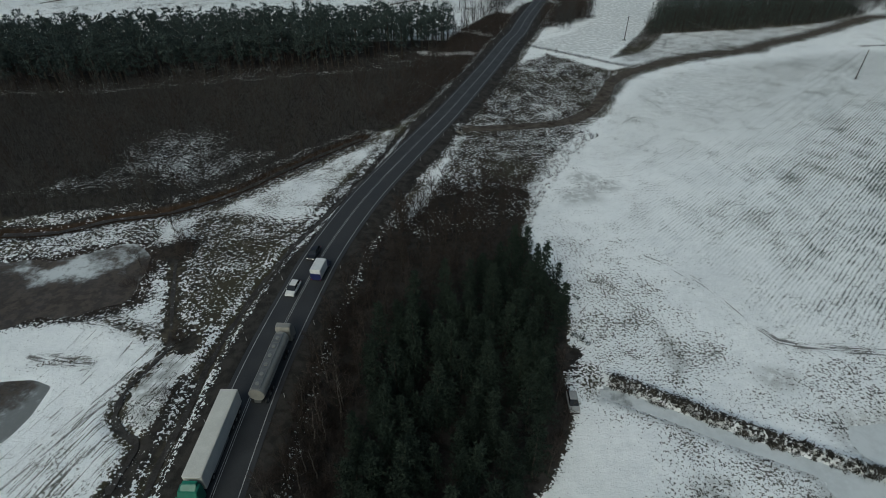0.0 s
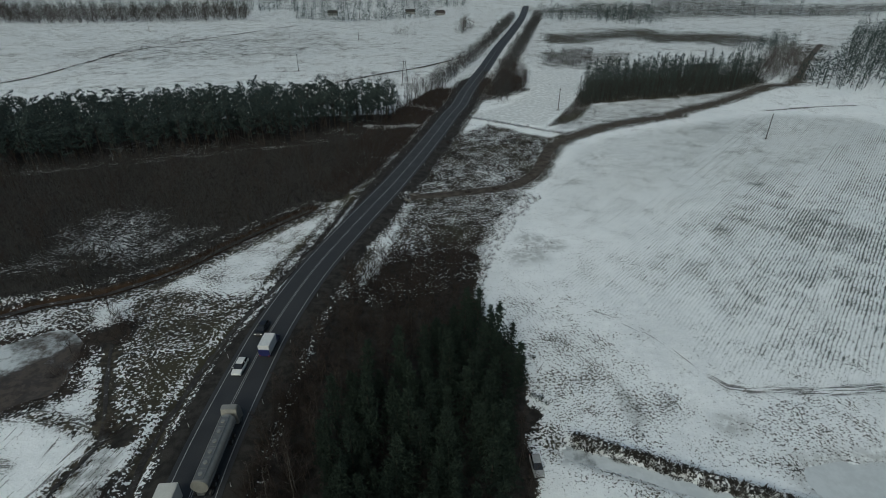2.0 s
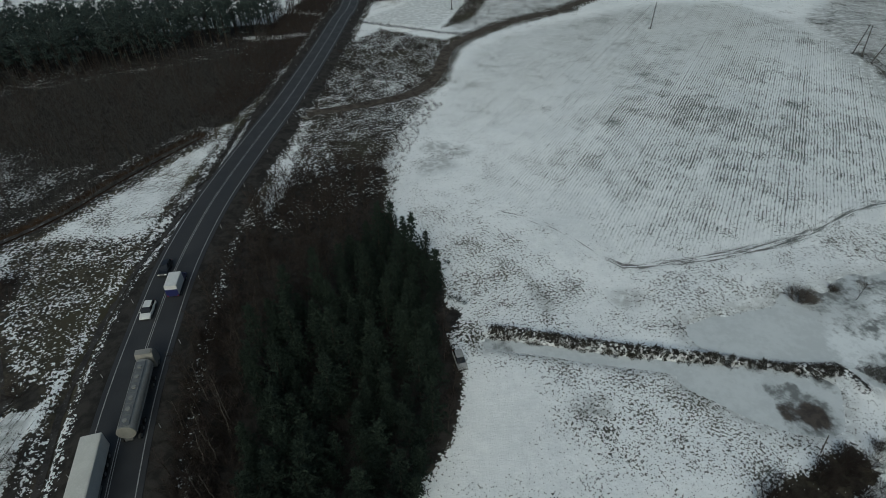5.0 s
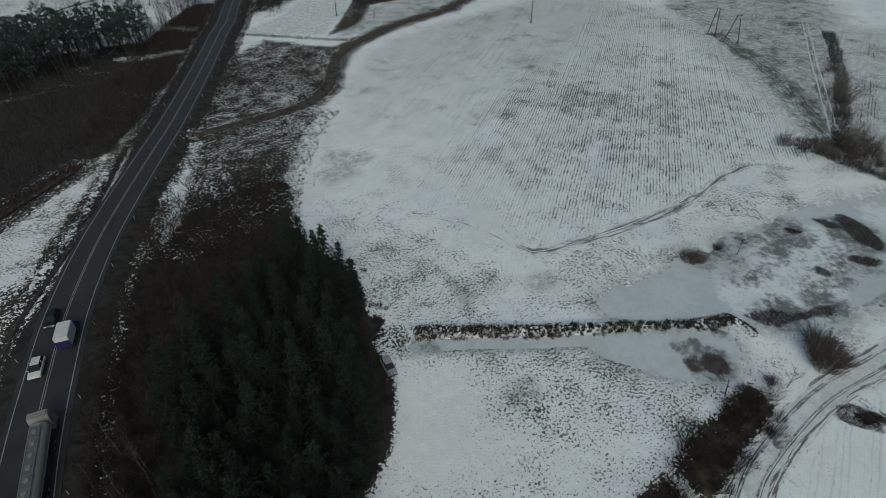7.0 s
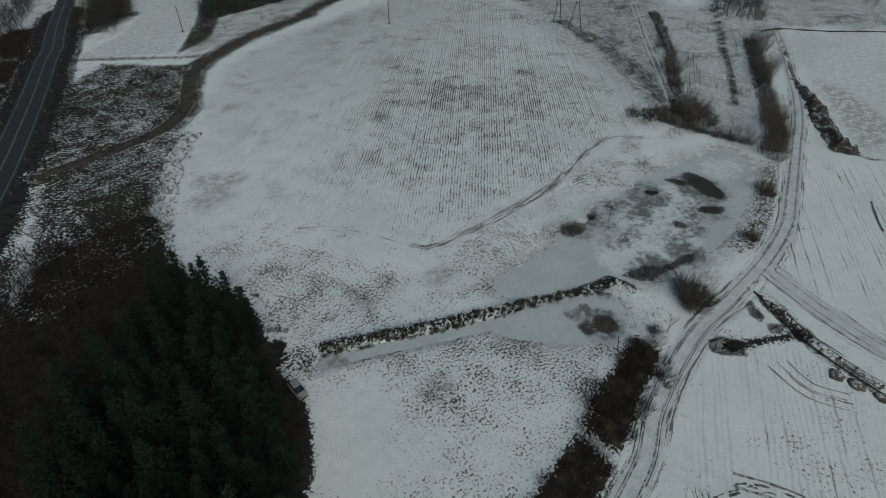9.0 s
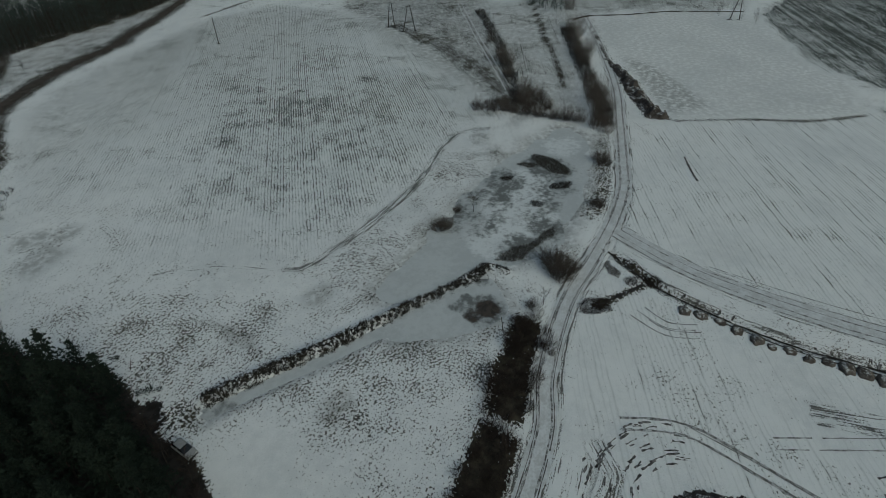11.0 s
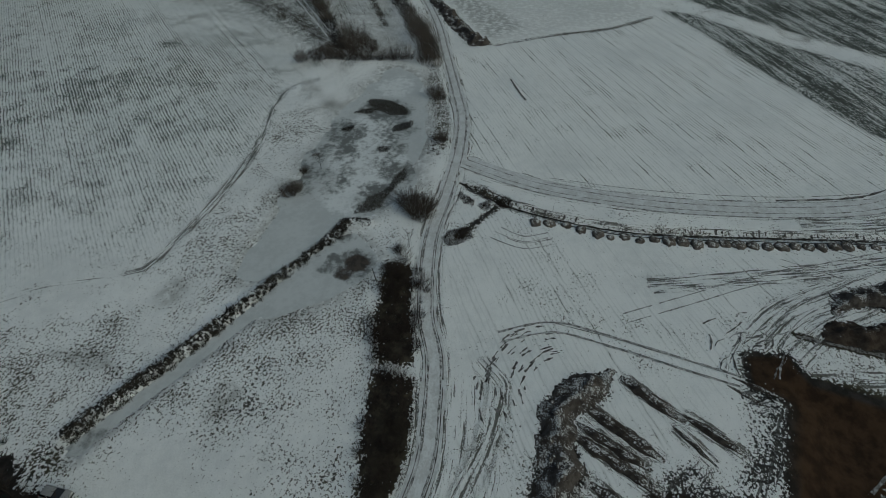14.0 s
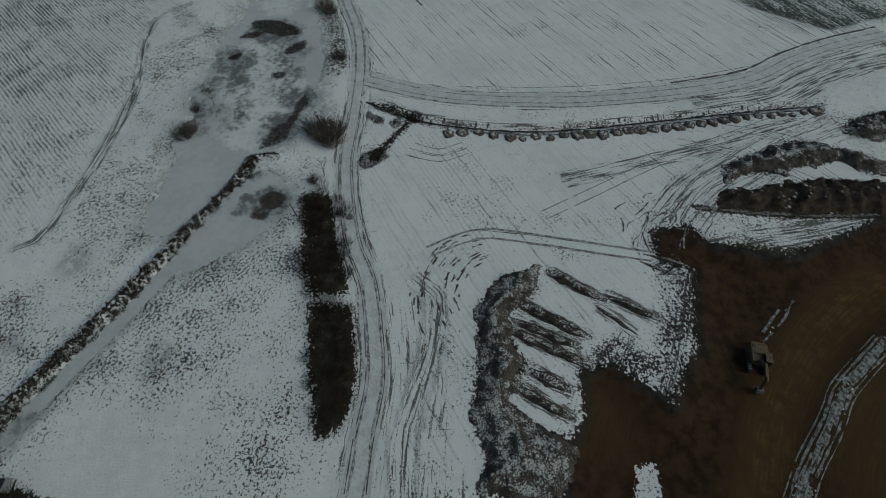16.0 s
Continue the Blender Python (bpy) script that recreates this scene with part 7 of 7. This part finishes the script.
# ---- poles, posts, culvert, house ----
def pole_thing(x, y, tall, label, arm=True, turn=0):
    ob = thing("power_pole", x, y, None, turn, label, "power pole")
    part("mast", rod((0, 0, -0.5), (0, 0, tall), 0.19, 0.12), M_WOOD, ob)
    if arm:
        bar = part("crossarm", block(0, 0, tall - 0.5, 1.8, 0.12, 0.14, bevel=0.02), M_STEEL, ob)
        for s in (-0.8, 0, 0.8):
            part("insulator", rod((s, 0, tall - 0.45), (s, 0, tall - 0.2), 0.06), M_WHITE, bar)
    foot = blades_mesh(int(abs(x)) + 7, 1.5, 1.1, 0.5, 120, M_REED)
    part("grass_tuft", foot, None, ob, "dead grass round the foot")["kind"] = "stuff"
    return ob


for k, (x, y) in enumerate(POLES):
    pole_thing(x, y, 10.5, "weathered single power pole standing in a snowy field", True, 35)


def h_pole(a, b, tall, label):
    """Two legs that lean together, with a crossbar."""
    cx, cy = (a[0] + b[0]) / 2, (a[1] + b[1]) / 2
    turn = math.degrees(math.atan2(b[1] - a[1], b[0] - a[0]))
    half = math.hypot(b[0] - a[0], b[1] - a[1]) / 2
    ob = thing("power_pole", cx, cy, None, turn, label, "power pole", "double power poles")
    for s in (-1, 1):
        part("leg", rod((s * half, 0, -0.5), (s * 0.45, 0, tall), 0.2, 0.14), M_WOOD, ob)
        tuft = part("grass_tuft", blades_mesh(200 + s, 1.4, 1.0, 0.5, 140, M_REED), None, ob, "dead grass round the foot")
        tuft.location.x = s * half
        tuft["kind"] = "stuff"
    part("crossarm", block(0, 0, tall - 0.4, 3.4, 0.16, 0.18, bevel=0.02), M_STEEL, ob)
    part("brace", rod((-half * 0.7, 0, tall * 0.35), (half * 0.7, 0, tall * 0.35), 0.08), M_WOOD, ob)
    return ob


h_pole(H_POLES[0], H_POLES[1], 11.0, "wooden double power pole on the hilltop field")
h_pole(H_POLES[2], H_POLES[3], 11.0, "wooden double power pole on the hilltop field")
h_pole((302.7, 10.6), (304.1, 6.3), 11.0, "wooden double power pole in the white field")
h_pole((8.8, 311.5), (12.6, 311), 14.0, "leaning double power pole behind the forest")

post = thing("marker_post", *[0, 0], 0, 0, "white roadside marker post with a dark band", "marker post", "marker posts along the road")
part("shaft", block(0, 0, 0.42, 0.11, 0.08, 1.05, bevel=0.02), M_POST, post)
part("band", block(0, 0, 0.80, 0.115, 0.085, 0.14, bevel=0.01), M_RUBBER, post, "dark reflector band")
first = True
for k, y in enumerate(range(30, 300, 16)):
    for s in (-1, 1):
        x2, y2, a = road_spot(y + (5 if s > 0 else 0), s * 5.15)
        m = pose(x2, y2, h1(x2, y2), 0, 0, a)
        if first:
            post.matrix_basis = m
            first = False
        else:
            copy_thing(post, m)

cx, cy = CULVERT[0]
culv = thing("culvert", cx + 0.5, cy - 1.0, 0.0, 68, "concrete culvert mouth under the road bank", "culvert")
part("headwall", block(0, 0, 0.35, 3.6, 0.35, 1.3), M_CONCRETE, culv)
# no hollow pipe: a solid black disc paints the shade inside
part("opening", rod((0, -0.25, 0.25), (0, 0.25, 0.25), 0.62, sides=18), M_RUBBER, culv, "black disc in place of the pipe's shaded inside")
for s in (-1, 1):
    wing = part("wing_wall", block(s * 2.2, -0.9, 0.15, 0.3, 2.4, 1.0), M_CONCRETE, culv)
part("apron", block(0, -1.3, -0.25, 3.8, 2.2, 0.2), M_CONCRETE, culv)

branch = thing("fallen_branch", 26, 71, None, 0, "thin dark branch lying on the snow", "branch")
part("stick", rod((-0.8, -1.1, 0.08), (0.9, 1.2, 0.12), 0.07, 0.03), M_WOOD, branch)
part("twig", rod((0.2, 0.3, 0.1), (0.9, 0.4, 0.25), 0.03, 0.01), M_WOOD, branch)
leaning = thing("fence_post", 62.5, 20.5, None, 0, "thin dark leaning post beside the bushes", "post")
part("shaft", rod((0, 0, -0.3), (0.7, 0.9, 2.8), 0.08, 0.07), M_WOOD, leaning)


def house(x, y, turn, label, long=13.0, wide=7.0):
    ob = thing("house", x, y, None, turn, label, "house")
    wall = part("wall", block(0, 0, 1.3, long, wide, 3.2, bevel=0.02), M_WALL, ob)
    roof = bmesh.new()
    pts = [(-wide / 2 - 0.5, 2.7), (0, 5.6), (wide / 2 + 0.5, 2.7), (wide / 2 + 0.5, 2.9), (0, 5.85), (-wide / 2 - 0.5, 2.9)]
    ends = [[roof.verts.new((s * (long / 2 + 0.5), a, b)) for a, b in pts] for s in (-1, 1)]
    for i in range(6):
        j = (i + 1) % 6
        roof.faces.new((ends[0][i], ends[0][j], ends[1][j], ends[1][i]))
    roof.faces.new(ends[0][::-1])
    roof.faces.new(ends[1])
    bmesh.ops.recalc_face_normals(roof, faces=roof.faces)
    r = part("roof", roof, M_ROOF, ob, "dark pitched roof")
    part("chimney", block(2.0, 0.6, 5.9, 0.7, 0.7, 1.5), M_CONCRETE, r)
    for k in (-2, -1, 1, 2):
        w = part("window", block(k * 2.3, -wide / 2 - 0.02, 1.6, 1.1, 0.10, 1.2, bevel=0.01), M_WHITE, ob, "white framed window")
        part("pane", block(k * 2.3, -wide / 2 - 0.06, 1.6, 0.9, 0.06, 1.0, bevel=0.01), M_GLASS, w)
    part("door", block(0, -wide / 2 - 0.03, 0.95, 1.0, 0.10, 2.05, bevel=0.01), M_WOOD, ob)
    return ob


house(206, 334, 4, "low farmhouse with a dark pitched roof behind trees")
rnd = random.Random(44)
for x, y in ((-62, 712), (34, 725), (70, 708)):
    house(x, y, rnd.uniform(-40, 40), "small distant village house in the snow", 11.0, 7.0)
